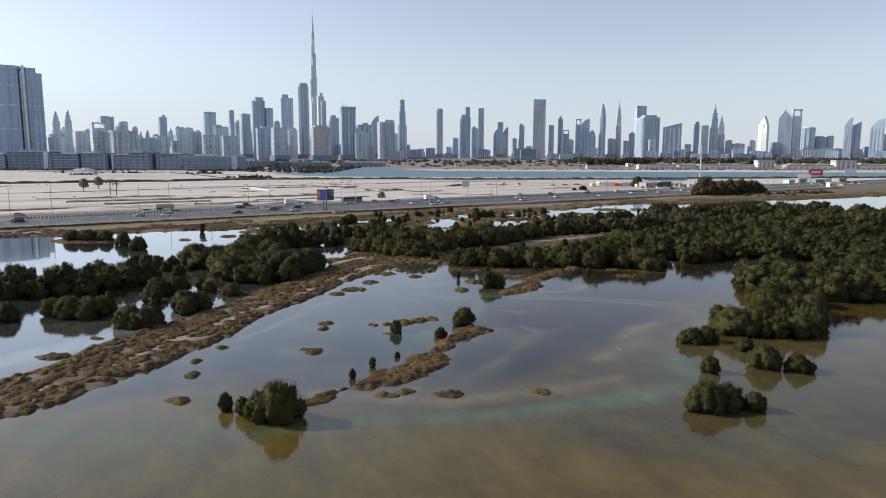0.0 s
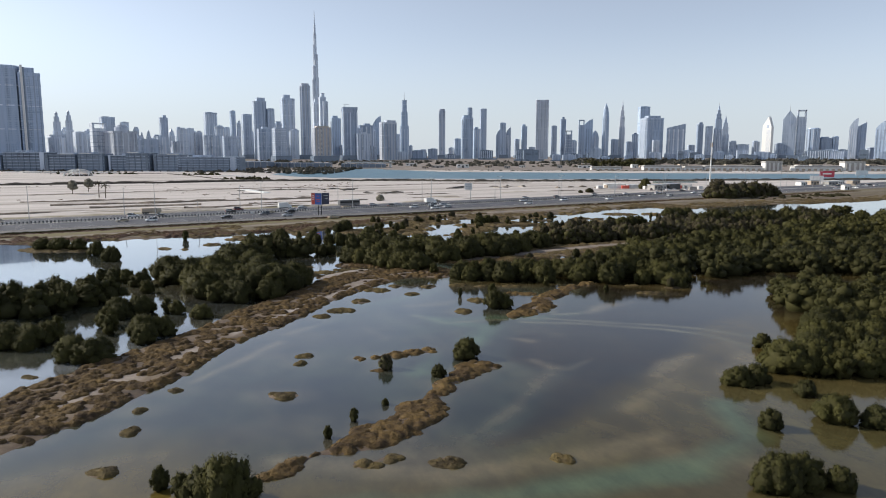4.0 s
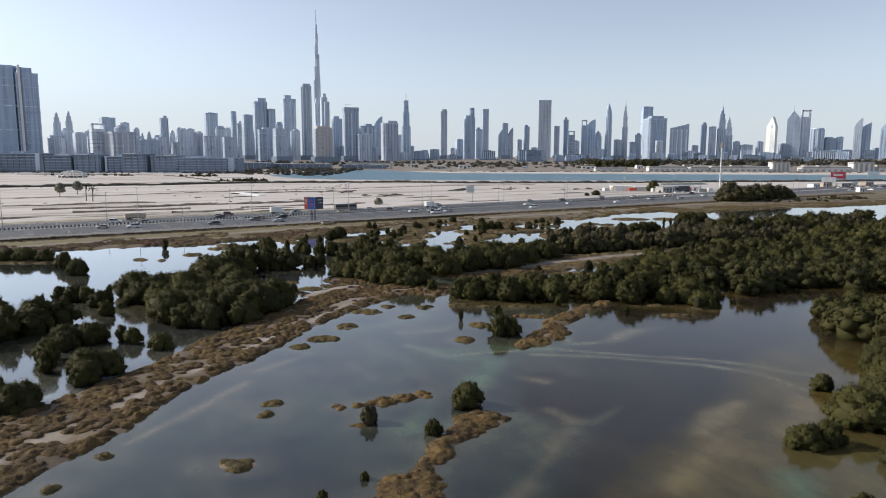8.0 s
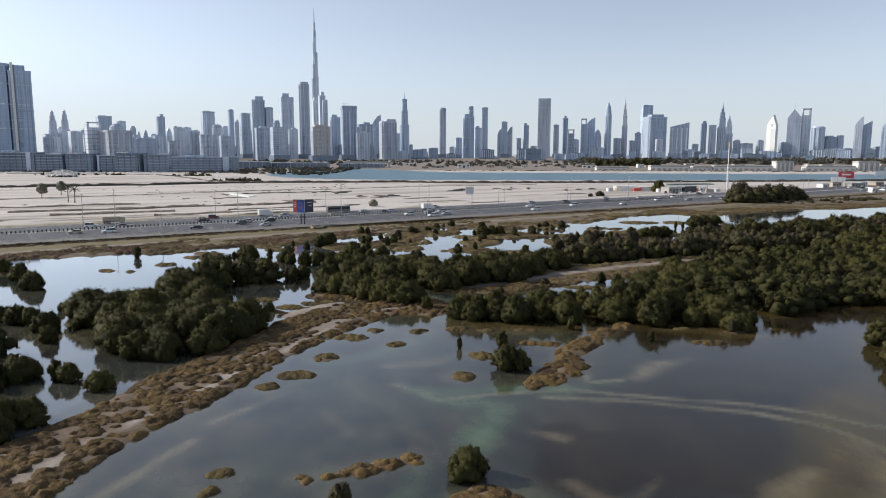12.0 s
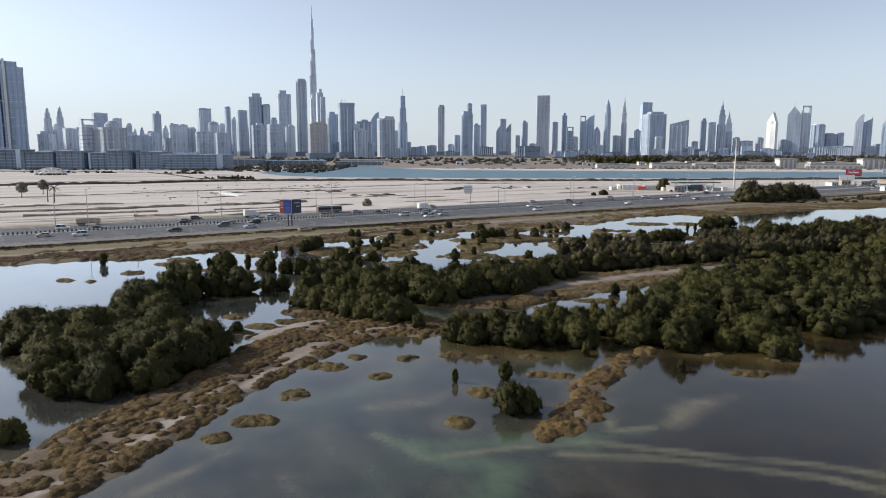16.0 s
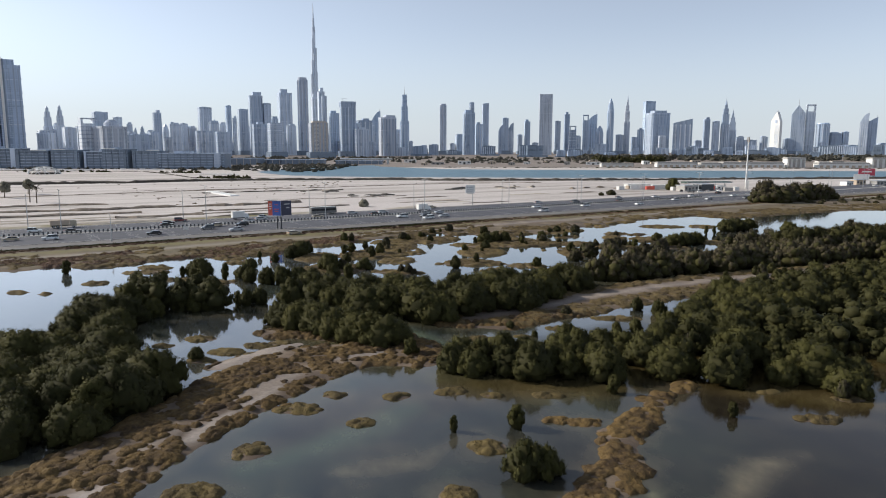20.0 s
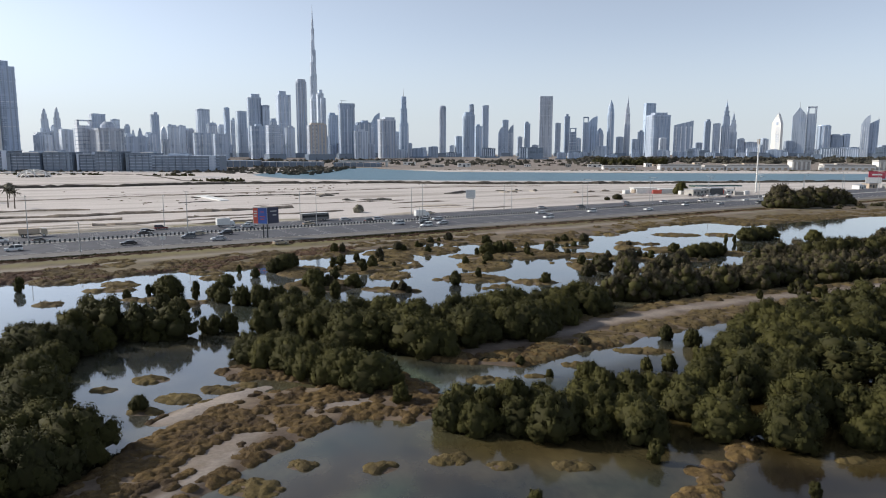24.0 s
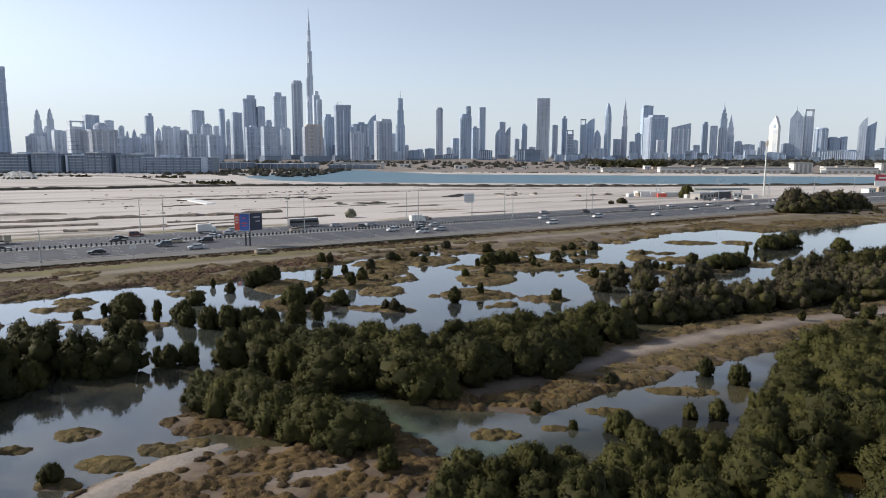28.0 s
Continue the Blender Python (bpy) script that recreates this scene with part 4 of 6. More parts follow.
BUSHES += [(2.6, 310, 3.8, 1.1, 2), (6, 312, 3.6, 1.0, 0), (9.2, 312.5, 3.4, 1.0, 3), (-0.4, 305.5, 2.4, 0.8, 4), (0, 269, 2.8, 0.7, 4),
           (-5.3, 263, 3.4, 0.8, 1), (62.6, 309.5, 3.8, 1.5, 2), (67, 312, 4.0, 1.4, 0), (71, 314.5, 3.8, 1.3, 3), (93, 349, 4.6, 1.4, 0)]
BUSHES += [(98, 353, 4.6, 1.4, 2), (104, 357, 4.2, 1.4, 3), (81.5, 336.5, 3.4, 0.5, 4), (84.5, 337, 3.2, 0.5, 4), (113.8, 345, 4.4, 1.2, 0),
           (44.5, 308.5, 2.6, 1.0, 5), (47, 309, 2.4, 1.0, 6), (37, 303.5, 2.6, 0.9, 6), (39, 292, 4.4, 1.1, 5), (32, 283, 4.6, 1.1, 6)]
BUSHES += [(37, 279, 4.8, 1.1, 5), (47, 283, 4.8, 1.1, 6), (42, 275, 4.2, 1.0, 5), (53, 290, 4.4, 1.2, 5), (27, 276, 4.0, 1.0, 6),
           (26.6, 202.6, 2.5, 0.8, 3), (23.5, 202.6, 1.9, 0.8, 3), (30.4, 218.4, 2.6, 0.9, 1), (14.6, 197.8, 2.8, 0.9, 2), (15.8, 195, 2.8, 0.9, 0)]
BUSHES += [(33.6, 215, 2.9, 0.9, 3), (15.6, 190.8, 3.6, 1.0, 1), (18.6, 190.8, 3.8, 1.1, 0), (21.8, 190.4, 3.8, 1.1, 2), (24.6, 188.6, 4.2, 1.1, 3), (27.4, 191.5, 4.0, 1.1, 0), (29.6, 196, 4.2, 1.1, 2), (31.4, 201.5, 4.0, 1.1, 1), (-9.6, 187, 2.6, 0.9, 1), (16.5, 213.5, 1.6, 1.2, 5), (5.8, 203.4, 1.4, 1.0, 3), (9.5, 198.6, 1.2, 0.9, 1),
           (-57, 232.5, 3.2, 1.0, 2), (-58.5, 208.5, 3.6, 0.95, 0), (-55.8, 213, 3.4, 0.9, 3), (-53, 213.5, 3.2, 0.9, 2), (-50.6, 214.2, 3.2, 0.85, 0), (-44.6, 218, 3.4, 0.9, 1)]
BUSHES += [(-51.5, 241, 3.6, 0.9, 1), (-47.2, 240, 4.0, 0.9, 3), (-43.7, 239.5, 4.4, 0.9, 0), (-40.2, 240, 4.2, 0.9, 2), (-37, 241, 3.8, 0.9, 3),
           (-33, 243.5, 4.2, 0.85, 1), (-29.8, 246.5, 3.6, 0.9, 4), (-42.6, 219.8, 3.4, 0.9, 3), (-46.3, 218.2, 3.0, 0.8, 4), (-31, 252, 3.0, 0.8, 1)]
pick = np.random.RandomState(17)
for x, y in zip(pick.uniform(-45, 90, 2600), pick.uniform(248, 350, 2600)):
    inland = float(land_at(np.array(x), np.array(y)))
    if 0.05 < inland and y < np.interp(x, SHORE_X, SHORE_Y) + 4 and len(BUSHES) < 222 and value_noise(x, y, 9) > 0.55:
        BUSHES.append((x, y, pick.uniform(1.2, 3.0), pick.uniform(0.8, 1.2), pick.choice((1, 4, 5, 6))))
for x, y, h, w, k in BUSHES:
    where = "beside the highway marsh" if y > 250 else "on a low scrubby islet" if float(land_at(np.array(x), np.array(y))) > 0 else "standing in the shallow water"
    tree(x, y, h, w, k, ("greyish-green feathery shrub " if k > 4 else "rounded dark-green mangrove bush ") + where, "single mangrove bushes",
         max(-0.1, float(land_at(np.array(x), np.array(y))) - 0.1), "mangrove_bush")


# ---- low scrub on the banks ----
def clump_arrays(rs, sprigs):
    """A hummock of low scrub: a lumpy cushion with short sprigs."""
    keep = ICO1[0][:, 2] > -0.6
    v = ICO1[0] * rs.uniform(0.75, 1.15, (len(ICO1[0]), 1)) * (1, 1, 0.30)
    f = ICO1[1][keep[ICO1[1]].all(1)]
    d = rs.normal(size=(sprigs, 3))
    d[:, 2] = abs(d[:, 2]) + 0.2
    d /= np.linalg.norm(d, axis=1)[:, None]
    c = d * (1, 1, 0.32) * rs.uniform(0.7, 1.1, (sprigs, 1))
    e = np.cross(d, rs.normal(size=(sprigs, 3))) * 0.16
    tri = np.stack([c - e, c + e, c + d * 0.16 + (0, 0, 0.10)], 1).reshape(-1, 3)
    return np.concatenate([v, tri]), np.concatenate([f, np.arange(3 * sprigs).reshape(-1, 3) + len(v)])


CLUMPS = [clump_arrays(np.random.RandomState(90 + k), 18) for k in range(8)]


def scrub(name, label, material, x, y, size, rs):
    z = land_at(x, y)
    vs, fs, k = [], [], 0
    for px, py, pz, r in zip(x, y, z, size):
        v, f = CLUMPS[rs.randint(8)]
        a = rs.rand() * 6.28
        c, s = math.cos(a) * r, math.sin(a) * r
        vs.append(v @ np.array([[c, s, 0], [-s, c, 0], [0, 0, r * rs.uniform(0.6, 1.0)]]) + (px, py, pz - 0.03))
        fs.append(f + k)
        k += len(v)
    ob = part(name, quick_mesh(name, np.concatenate(vs), np.concatenate(fs).ravel(), 3, material), None)
    tagged(ob, label, "scrub", kind="stuff")


def scrub_places(n, x0, x1, y0, y1, test, rs):
    x, y = rs.uniform(x0, x1, n), rs.uniform(y0, y1, n)
    ok = test(x, y)
    return x[ok], y[ok]


def dry(x, y):
    return (land_at(x, y) > 0.0) & (chain(x, y, [(px, py, r * 0.46) for px, py, r in TRACK]) < rough_noise(x, y, 4) * 2.6) & (sand_at(x, y) < 0.24 + rough_noise(x, y, 2.0) * 0.3)


def shore_gap(x, y):
    return y - np.interp(x, SHORE_X, SHORE_Y)


def cushions(name, label, material, x, y, r, high, step, sprigs, rs, group=""):
    """A mat of low scrub: rounded cushions grown into one another, with short sprigs standing out of it."""
    x0, y0 = x.min() - 2, y.min() - 2
    nx, ny = int((x.max() + 2 - x0) / step), int((y.max() + 2 - y0) / step)
    h = np.zeros((ny, nx), np.float32)
    for px, py, pr, ph in zip((x - x0) / step, (y - y0) / step, r / step, high):
        i0, i1, j0, j1 = max(int(px - pr), 0), int(px + pr) + 2, max(int(py - pr), 0), int(py + pr) + 2
        w = h[j0:j1, i0:i1]
        d = ((np.arange(i0, i0 + w.shape[1])[None] - px) ** 2 + (np.arange(j0, j0 + w.shape[0])[:, None] - py) ** 2) / pr ** 2
        np.maximum(w, ph * np.sqrt(np.clip(1 - d, 0, 1)), out=w)
    gx, gy = np.meshgrid(x0 + np.arange(nx) * step, y0 + np.arange(ny) * step)
    on = h > 0.02
    face = on[:-1, :-1] | on[1:, :-1] | on[:-1, 1:] | on[1:, 1:]
    j, i = np.nonzero(face)
    loops = np.stack([j * nx + i, j * nx + i + 1, (j + 1) * nx + i + 1, (j + 1) * nx + i], -1).ravel()
    used, loops = np.unique(loops, return_inverse=True)
    vx, vy, vh = gx.ravel()[used], gy.ravel()[used], h.ravel()[used]
    vx, vy = vx + rs.uniform(-0.3, 0.3, len(vx)) * step, vy + rs.uniform(-0.3, 0.3, len(vx)) * step
    vz = land_at(vx, vy) + np.where(vh > 0.02, vh * (0.82 + 0.5 * value_noise(vx, vy, step * 1.6)), -0.08)
    top = thing(name, label, "scrub islet" if group else "scrub", group=group, kind="" if group else "stuff")
    part("mat", quick_mesh("mat", np.stack([vx, vy, vz], -1), loops.ravel(), 4, material, True), None, top)
    pick = rs.choice(np.nonzero(vh > 0.05)[0], sprigs)
    a, tall = rs.uniform(0, 6.28, sprigs), step * rs.uniform(0.35, 0.8, sprigs)
    c = np.stack([vx[pick], vy[pick], vz[pick] - 0.02], -1) + rs.uniform(-0.5, 0.5, (sprigs, 3)) * (step, step, 0)
    e = np.stack([np.cos(a), np.sin(a), a * 0], -1) * step * 0.35
    tip = np.stack([-np.sin(a) * 0.9, np.cos(a) * 0.9, rs.uniform(0.5, 1.1, sprigs)], -1) * tall[:, None]
    tri = np.stack([c - e, c + e, c + tip], 1).reshape(-1, 3)
    tagged(part("sprig_cover", quick_mesh("sprig_cover", tri, np.arange(3 * sprigs), 3, material), None, top), kind="stuff")


def on_islet(x, y):
    s = np.full(np.shape(x), -4.0)
    for cx, cy, a, b in ISLETS:
        s = np.maximum(s, (1 - np.hypot((x - cx) / a, (y - cy) / b)) * min(a, b))
    for stops in (RIDGE, TEE, TEE_STEM, BAR, BAR_ARM):
        s = np.maximum(s, chain(x, y, stops))
    return s > -0.6


x, y = scrub_places(175000, -84, 62, 44, 215, lambda x, y: dry(x, y) & ((rough_noise(x, y, 1.8) > -0.05) | (on_islet(x, y) & (rough_noise(x, y, 1.8) > -0.17))), rs)
k = min(len(x), 19500)
r = 0.22 + 0.55 * rs.rand(k) ** 2
x, y, high = x[:k], y[:k], r * rs.uniform(0.18, 0.62, k)
which = np.full(k, -1)
for n, (cx, cy, a, b) in enumerate(ISLETS):
    which[(np.hypot((x - cx) / (a + 1.0), (y - cy) / (b + 1.0)) < 1) & (chain(x, y, SPIT) < -1.0)] = n
for n, stops in enumerate((RIDGE, TEE + TEE_STEM, BAR, BAR_ARM)):
    which[(chain(x, y, stops) > -1.6) & (which < 0)] = 100 + n
for n in sorted(set(which)):
    m = which == n
    if n < 0:
        cushions("saltbush_scrub", "low brown saltbush cushions covering the lagoon spit", M["scrub"], x[m], y[m], r[m], high[m], 0.17, 45000, rs)
    elif m.sum() > 3:
        cushions("scrub_islet", "long ridge of brown saltbush rising from the lagoon" if n >= 100 else "small round mat of olive-brown saltbush in shallow water", M["scrub" if n >= 100 else "scrub_olive"],
                 x[m], y[m], r[m], high[m] * 0.75, 0.17, int(m.sum() * 4), rs, "scrubby islets in the lagoon")
x, y = scrub_places(150000, -150, 300, 205, 530, lambda x, y: dry(x, y) & (shore_gap(x, y) < 22 + rough_noise(x, y, 20) * 34) & ((rough_noise(x, y, 5.5) > -0.04) | (shore_gap(x, y) < 0)) & (road_v(x, y) < -7 + rough_noise(x, y, 12) * 20), rs)
k = min(11500, len(x))
r = rs.uniform(0.45, 1.15, k)
x, y, high = x[:k], y[:k], r * rs.uniform(0.15, 0.4, k)
which = np.full(k, -1)
for n, (cx, cy, a, b) in enumerate(FAR_ISLETS):
    which[(np.hypot((x - cx) / (a + 1.5), (y - cy) / (b + 1.5)) < 1) & (shore_gap(x, y) < -6)] = n
for n in sorted(set(which)):
    m = which == n
    if n < 0 or m.sum() > 3:
        cushions("marsh_islet" if n >= 0 else "marsh_scrub", "flat islet of straw-coloured marsh plants in a shallow pool" if n >= 0 else "olive and straw-coloured marsh plants below the highway",
                 M["scrub_green"], x[m], y[m], r[m], high[m], 0.42, int(m.sum() * 2.2), rs, "marsh islets below the highway" if n >= 0 else "")
x, y = scrub_places(14000, -190, -35, 205, 330, lambda x, y: dry(x, y) & (abs(shore_gap(x, y) - 9) < 10) & (rough_noise(x, y, 9) > 0.0), rs)
k = min(1800, len(x))
r = rs.uniform(0.45, 1.15, k)
cushions("samphire_scrub", "reddish-brown samphire along the shore", M["scrub_red"], x[:k], y[:k], r, r * rs.uniform(0.2, 0.4, k), 0.42, 8000, rs)

# ---- highway ----
ROAD = Matrix.Translation((-54.7, 331.7, 0)) @ Matrix.Rotation(radians(35.5), 4, "Z")  # x along the road, y across it
ROAD_Z = 1.15


def on_road(u, v, z=ROAD_Z, turn=0.0):
    return ROAD @ pose(u, v, z, 0, 0, turn)


def strip(name, v0, v1, z0, z1, material, label, category, u0=-900, u1=900):
    s = Shape()
    s.box((u0 + u1) / 2, (v0 + v1) / 2, z0, u1 - u0, v1 - v0, z1 - z0)
    ob = part(name, s, material)
    ob.matrix_basis = ROAD
    return tagged(ob, label, category, kind="structure")


strip("road", 12, 34.6, 0.1, ROAD_Z, M["asphalt"], "grey asphalt carriageway with six lanes", "road")
strip("road", 37.4, 59.8, 0.1, ROAD_Z, M["asphalt"], "grey asphalt carriageway with six lanes", "road")
strip("verge", 3, 12, 0.1, ROAD_Z - 0.06, M["kerb_sand"], "pale gravel verge beside the highway", "verge")
strip("median", 34.6, 37.4, 0.1, ROAD_Z + 0.12, M["concrete"], "concrete median strip", "median")
strip("verge", 59.8, 63, 0.1, ROAD_Z - 0.06, M["kerb_sand"], "pale gravel verge beside the highway", "verge")

marks = thing("lane_markings", "worn white lane lines on the asphalt", "road marking", ROAD, kind="structure")
for v in (12.6, 34.0, 38.0, 59.2):
    part("edge_line", Shape().box(0, v, ROAD_Z + 0.004, 1400, 0.18, 0.004), M["paint"], marks)
dash = Shape()
for v in (16.2, 19.8, 23.4, 27.0, 30.6, 41.2, 44.8, 48.4, 52.0, 55.6):
    for u in range(-180, 420, 12):
        dash.box(u, v, ROAD_Z + 0.004, 3.2, 0.15, 0.004)
tagged(part("dashes", dash, M["paint"], marks), kind="stuff")

rs = np.random.RandomState(8)
hedge = thing("roadside_hedge", "dark clipped hedge along the highway verge", "hedge", ROAD)
vs, fs, k = [], [], 0
for u in np.arange(-170, 430, 0.8):
    v, f = CLUMPS[rs.randint(8)]
    if abs(u % 61 - 30) < 1.5:
        continue
    r = rs.uniform(0.75, 1.3)
    vs.append(v * (r, r * 0.8, r * 1.15) + (u, 0.6 - u * 0.02 + rs.uniform(-0.3, 0.3), 0.75))
    fs.append(f + k)
    k += len(v)
part("foliage", quick_mesh("foliage", np.concatenate(vs), np.concatenate(fs).ravel(), 3, M["leaf_dark"]), None, hedge)
tagged(hedge, kind="stuff")

edge_rs = np.random.RandomState(12)
u = edge_rs.uniform(-170, 430, 2600)
at = [ROAD @ Vector((p, q - p * 0.02, 0)) for p, q in zip(u, edge_rs.normal(size=2600) * 1.1 - 2.2)]
scrub("verge_scrub", "dark brown dry scrub below the highway hedge", M["scrub_red"], np.array([p.x for p in at]), np.array([p.y for p in at]), edge_rs.uniform(0.35, 0.9, 2600), edge_rs)

barrier = thing("median_barrier", "steel guard rail with dark posts on the median", "guard rail", ROAD)
part("rail", Shape().box(100, 36.3, ROAD_Z + 0.55, 560, 0.12, 0.3), M["white"], barrier)
post = Shape().box(0, 0, 0, 0.5, 0.4, 0.9, 0.06).mesh("post", M["dark_steel"])
for u in np.arange(-140, 260, 1.4):
    p = part("post", post, None, barrier)
    p.location = (u, 36, ROAD_Z + 0.12)


def lamp_post(u, v, high, arms):
    ob = thing("street_lamp", "tall galvanised street lamp beside the carriageway", "street lamp", on_road(u, v), "highway street lamps")
    part("base", Shape().box(0, 0, -0.3, 0.6, 0.6, 0.7, 0.1), M["concrete"], ob)
    part("pole", Shape().pole(0, 0, 0.3, high, 0.17, 0.09), M["steel"], ob)
    for side in arms:
        part("arm", Shape().box(0, side * 1.2, high - 0.15, 0.1, 2.6, 0.12), M["steel"], ob)
        part("lamp_head", Shape().box(0, side * 2.5, high - 0.22, 0.36, 1.0, 0.16, 0.06), M["dark_steel"], ob)
    return ob


for u in range(-176, 520, 48):
    lamp_post(u, 36, 15.2, (-1, 1))
for u in range(-143, 540, 54):
    lamp_post(u, 61, 12.5, (-1,))
for u in (-68, 46.5):
    lamp_post(u, 9, 8.5, (1,))

# ---- vehicles ----
PAINTS = {"white": (0.78, 0.79, 0.79), "silver": (0.45, 0.47, 0.49), "black": (0.02, 0.02, 0.023), "grey": (0.13, 0.135, 0.14),
          "maroon": (0.16, 0.03, 0.03), "beige": (0.45, 0.38, 0.28)}
for key, c in PAINTS.items():
    M["car_" + key] = plain("car_paint_" + key, tuple(v * 0.92 for v in c), c, 1.0, 0.28, 0.0, 0, 0.6)


def loft(profile, half, inset):
    """A body from a side outline (x, z): two flanks, drawn in at the top by the inset, and the skin between."""
    n, top = len(profile), max(z for _, z in profile)
    s = Shape()
    side = [(x, half - inset * max(0, z - 0.9) / max(top - 0.9, 0.1), z) for x, z in profile]
    v = [(x, -y, z) for x, y, z in side] + side
    f = [tuple(range(n)), tuple(range(2 * n - 1, n - 1, -1))] + [(i, n + i, n + (i + 1) % n, (i + 1) % n) for i in range(n)]
    return s.add(v, f)


def wheel(parent, x, y, r):
    w = part("wheel", Shape().pole(0, 0, -0.11, 0.11, r, n=12), M["tyre"], parent)
    w.matrix_basis = pose(x, y, r, 90)
    part("rim", Shape().pole(0, 0, -0.125, 0.125, r * 0.6, n=8), M["steel"], w)


def car_kind(paint, tall):
    h = 1.82 if tall else 1.46
    ob = thing("car", f"{paint} {'off-road car' if tall else 'saloon car'} on the highway", "car")
    L = 2.4
    part("body", loft([(-L, 0.32), (L, 0.32), (L, 0.62), (L - 0.12, 0.86), (1.1, 1.0), (-1.9, 1.04), (-L, 0.98)], 0.92, 0.0), M["car_" + paint], ob)
    part("glasshouse", loft([(1.15, 0.98), (0.4, h - 0.08), (-1.5 if not tall else -2.1, h - 0.08), (-2.0 if not tall else -2.3, 1.0)], 0.86, 0.16), M["car_glass"], ob)
    part("roof", Shape().box(-0.6 if not tall else -0.85, 0, h - 0.09, 2.0 if not tall else 2.5, 1.36, 0.07, 0.12), M["car_" + paint], ob)
    for side in (-1, 1):
        part("headlight", Shape().box(L - 0.02, side * 0.66, 0.66, 0.12, 0.36, 0.16), M["white"], ob)
        part("tail_light", Shape().box(-L, side * 0.7, 0.76, 0.08, 0.3, 0.16), M["red"], ob)
        part("pillar", Shape().box(-0.3, side * 0.8, 0.98, 0.09, 0.06, h - 1.05), M["car_" + paint], ob)
        for x in (-1.45, 1.45):
            wheel(ob, x, side * 0.84, 0.34)
    return ob


def truck_kind():
    ob = thing("tipper_truck", "dusty brown tipper truck with a beige cab", "truck")
    part("cab", loft([(2.3, 0.6), (4.3, 0.6), (4.35, 1.5), (4.1, 2.7), (2.3, 2.8)], 1.22, 0.1), M["car_beige"], ob)
    part("windscreen", Shape().box(4.22, 0, 1.65, 0.1, 2.1, 0.85), M["car_glass"], ob)
    part("chassis", Shape().box(0, 0, 0.7, 8.2, 0.9, 0.35), M["dark_steel"], ob)
    part("tipper_body", loft([(-4.2, 1.1), (2.0, 1.1), (2.1, 2.9), (-4.3, 2.9)], 1.25, -0.08), M["tan_wall"], ob)
    for x in (3.2, -1.8, -3.1):
        for side in (-1, 1):
            wheel(ob, x, side * 1.1, 0.52)
    return ob


def bus_kind():
    ob = thing("coach", "dark coach with a pale roof on the highway", "bus")
    part("body", loft([(-6, 0.5), (6, 0.5), (6, 1.9), (5.7, 3.2), (-6, 3.2)], 1.25, 0.05), M["car_grey"], ob)
    part("window_band", Shape().box(-0.1, 0, 1.6, 11.4, 2.54, 0.9), M["car_glass"], ob)
    part("roof", Shape().box(-0.1, 0, 3.2, 11.6, 2.3, 0.12, 0.3), M["white"], ob)
    for x in (4.0, -3.6):
        for side in (-1, 1):
            wheel(ob, x, side * 1.12, 0.5)
    return ob


def van_kind():
    ob = thing("box_van", "white box lorry on the highway", "truck")
    part("cargo_box", Shape().box(-1.0, 0, 0.9, 5.0, 2.3, 2.5, 0.06), M["white"], ob)
    part("cab", loft([(1.6, 0.5), (3.3, 0.5), (3.35, 1.3), (2.8, 2.3), (1.6, 2.35)], 1.05, 0.1), M["car_white"], ob)
    part("windscreen", Shape().box(3.1, 0, 1.35, 0.12, 1.8, 0.75), M["car_glass"], ob)
    part("chassis", Shape().box(0, 0, 0.55, 6.4, 0.9, 0.35), M["dark_steel"], ob)
    for x in (2.4, -2.2):
        for side in (-1, 1):
            wheel(ob, x, side * 0.95, 0.42)
    return ob


LANES = [14.4, 18, 21.6, 25.2, 28.8, 32.4, 39.4, 43, 46.6, 50.2, 53.8, 57.4]
FLEET = [car_kind(p, t) for p, t in (("white", True), ("white", False), ("black", False), ("silver", False), ("grey", True), ("maroon", True), ("beige", False), ("black", True))]
made = set()
lane_next = {v: -165 + rs.uniform(0, 25) for v in LANES}
for n in range(38):
    v = min(LANES, key=lambda q: lane_next[q])
    u = lane_next[v] + rs.uniform(0, 10)
    lane_next[v] = u + rs.uniform(45, 140)
    kind = rs.choice(len(FLEET), p=(0.24, 0.2, 0.12, 0.14, 0.1, 0.06, 0.06, 0.08))
    spot = on_road(u, v, ROAD_Z, 180 if v < 36 else 0)
    if kind in made:
        copy_thing(FLEET[kind], spot)["group"] = "cars on the highway"
    else:
        FLEET[kind].matrix_basis = spot
        FLEET[kind]["group"] = "cars on the highway"
        made.add(kind)
for kind in range(len(FLEET)):
    if kind not in made:
        FLEET[kind].matrix_basis = on_road(-140 + kind * 31, 57.4)
flow = np.random.RandomState(41)
for n in range(18):
    v = LANES[n * 5 % 12]
    copy_thing(FLEET[(0, 1, 3, 0, 4, 1, 2, 3)[n % 8]], on_road(118 + n * 13 + flow.uniform(-5, 5), v, ROAD_Z, 180 if v < 36 else 0))["group"] = "cars on the highway"
truck_kind().matrix_basis = on_road(-78, 57.4, ROAD_Z)
bus_kind().matrix_basis = on_road(24, 57.4, ROAD_Z)
van_kind().matrix_basis = on_road(70, 46.6, ROAD_Z)
v2 = van_kind()
v2.matrix_basis = on_road(-14, 53.8, ROAD_Z)

copy_thing(FLEET[6], pose(-62.5, 320.5, 1.0, 0, 0, 40))["label"] = "beige saloon car parked beside the marsh track"

# ---- signs by the road ----
board = thing("billboard", "tall twin-post billboard with a red and blue poster", "billboard", pose(-73.2, 334.6, 0.6, 0, 0, -4))
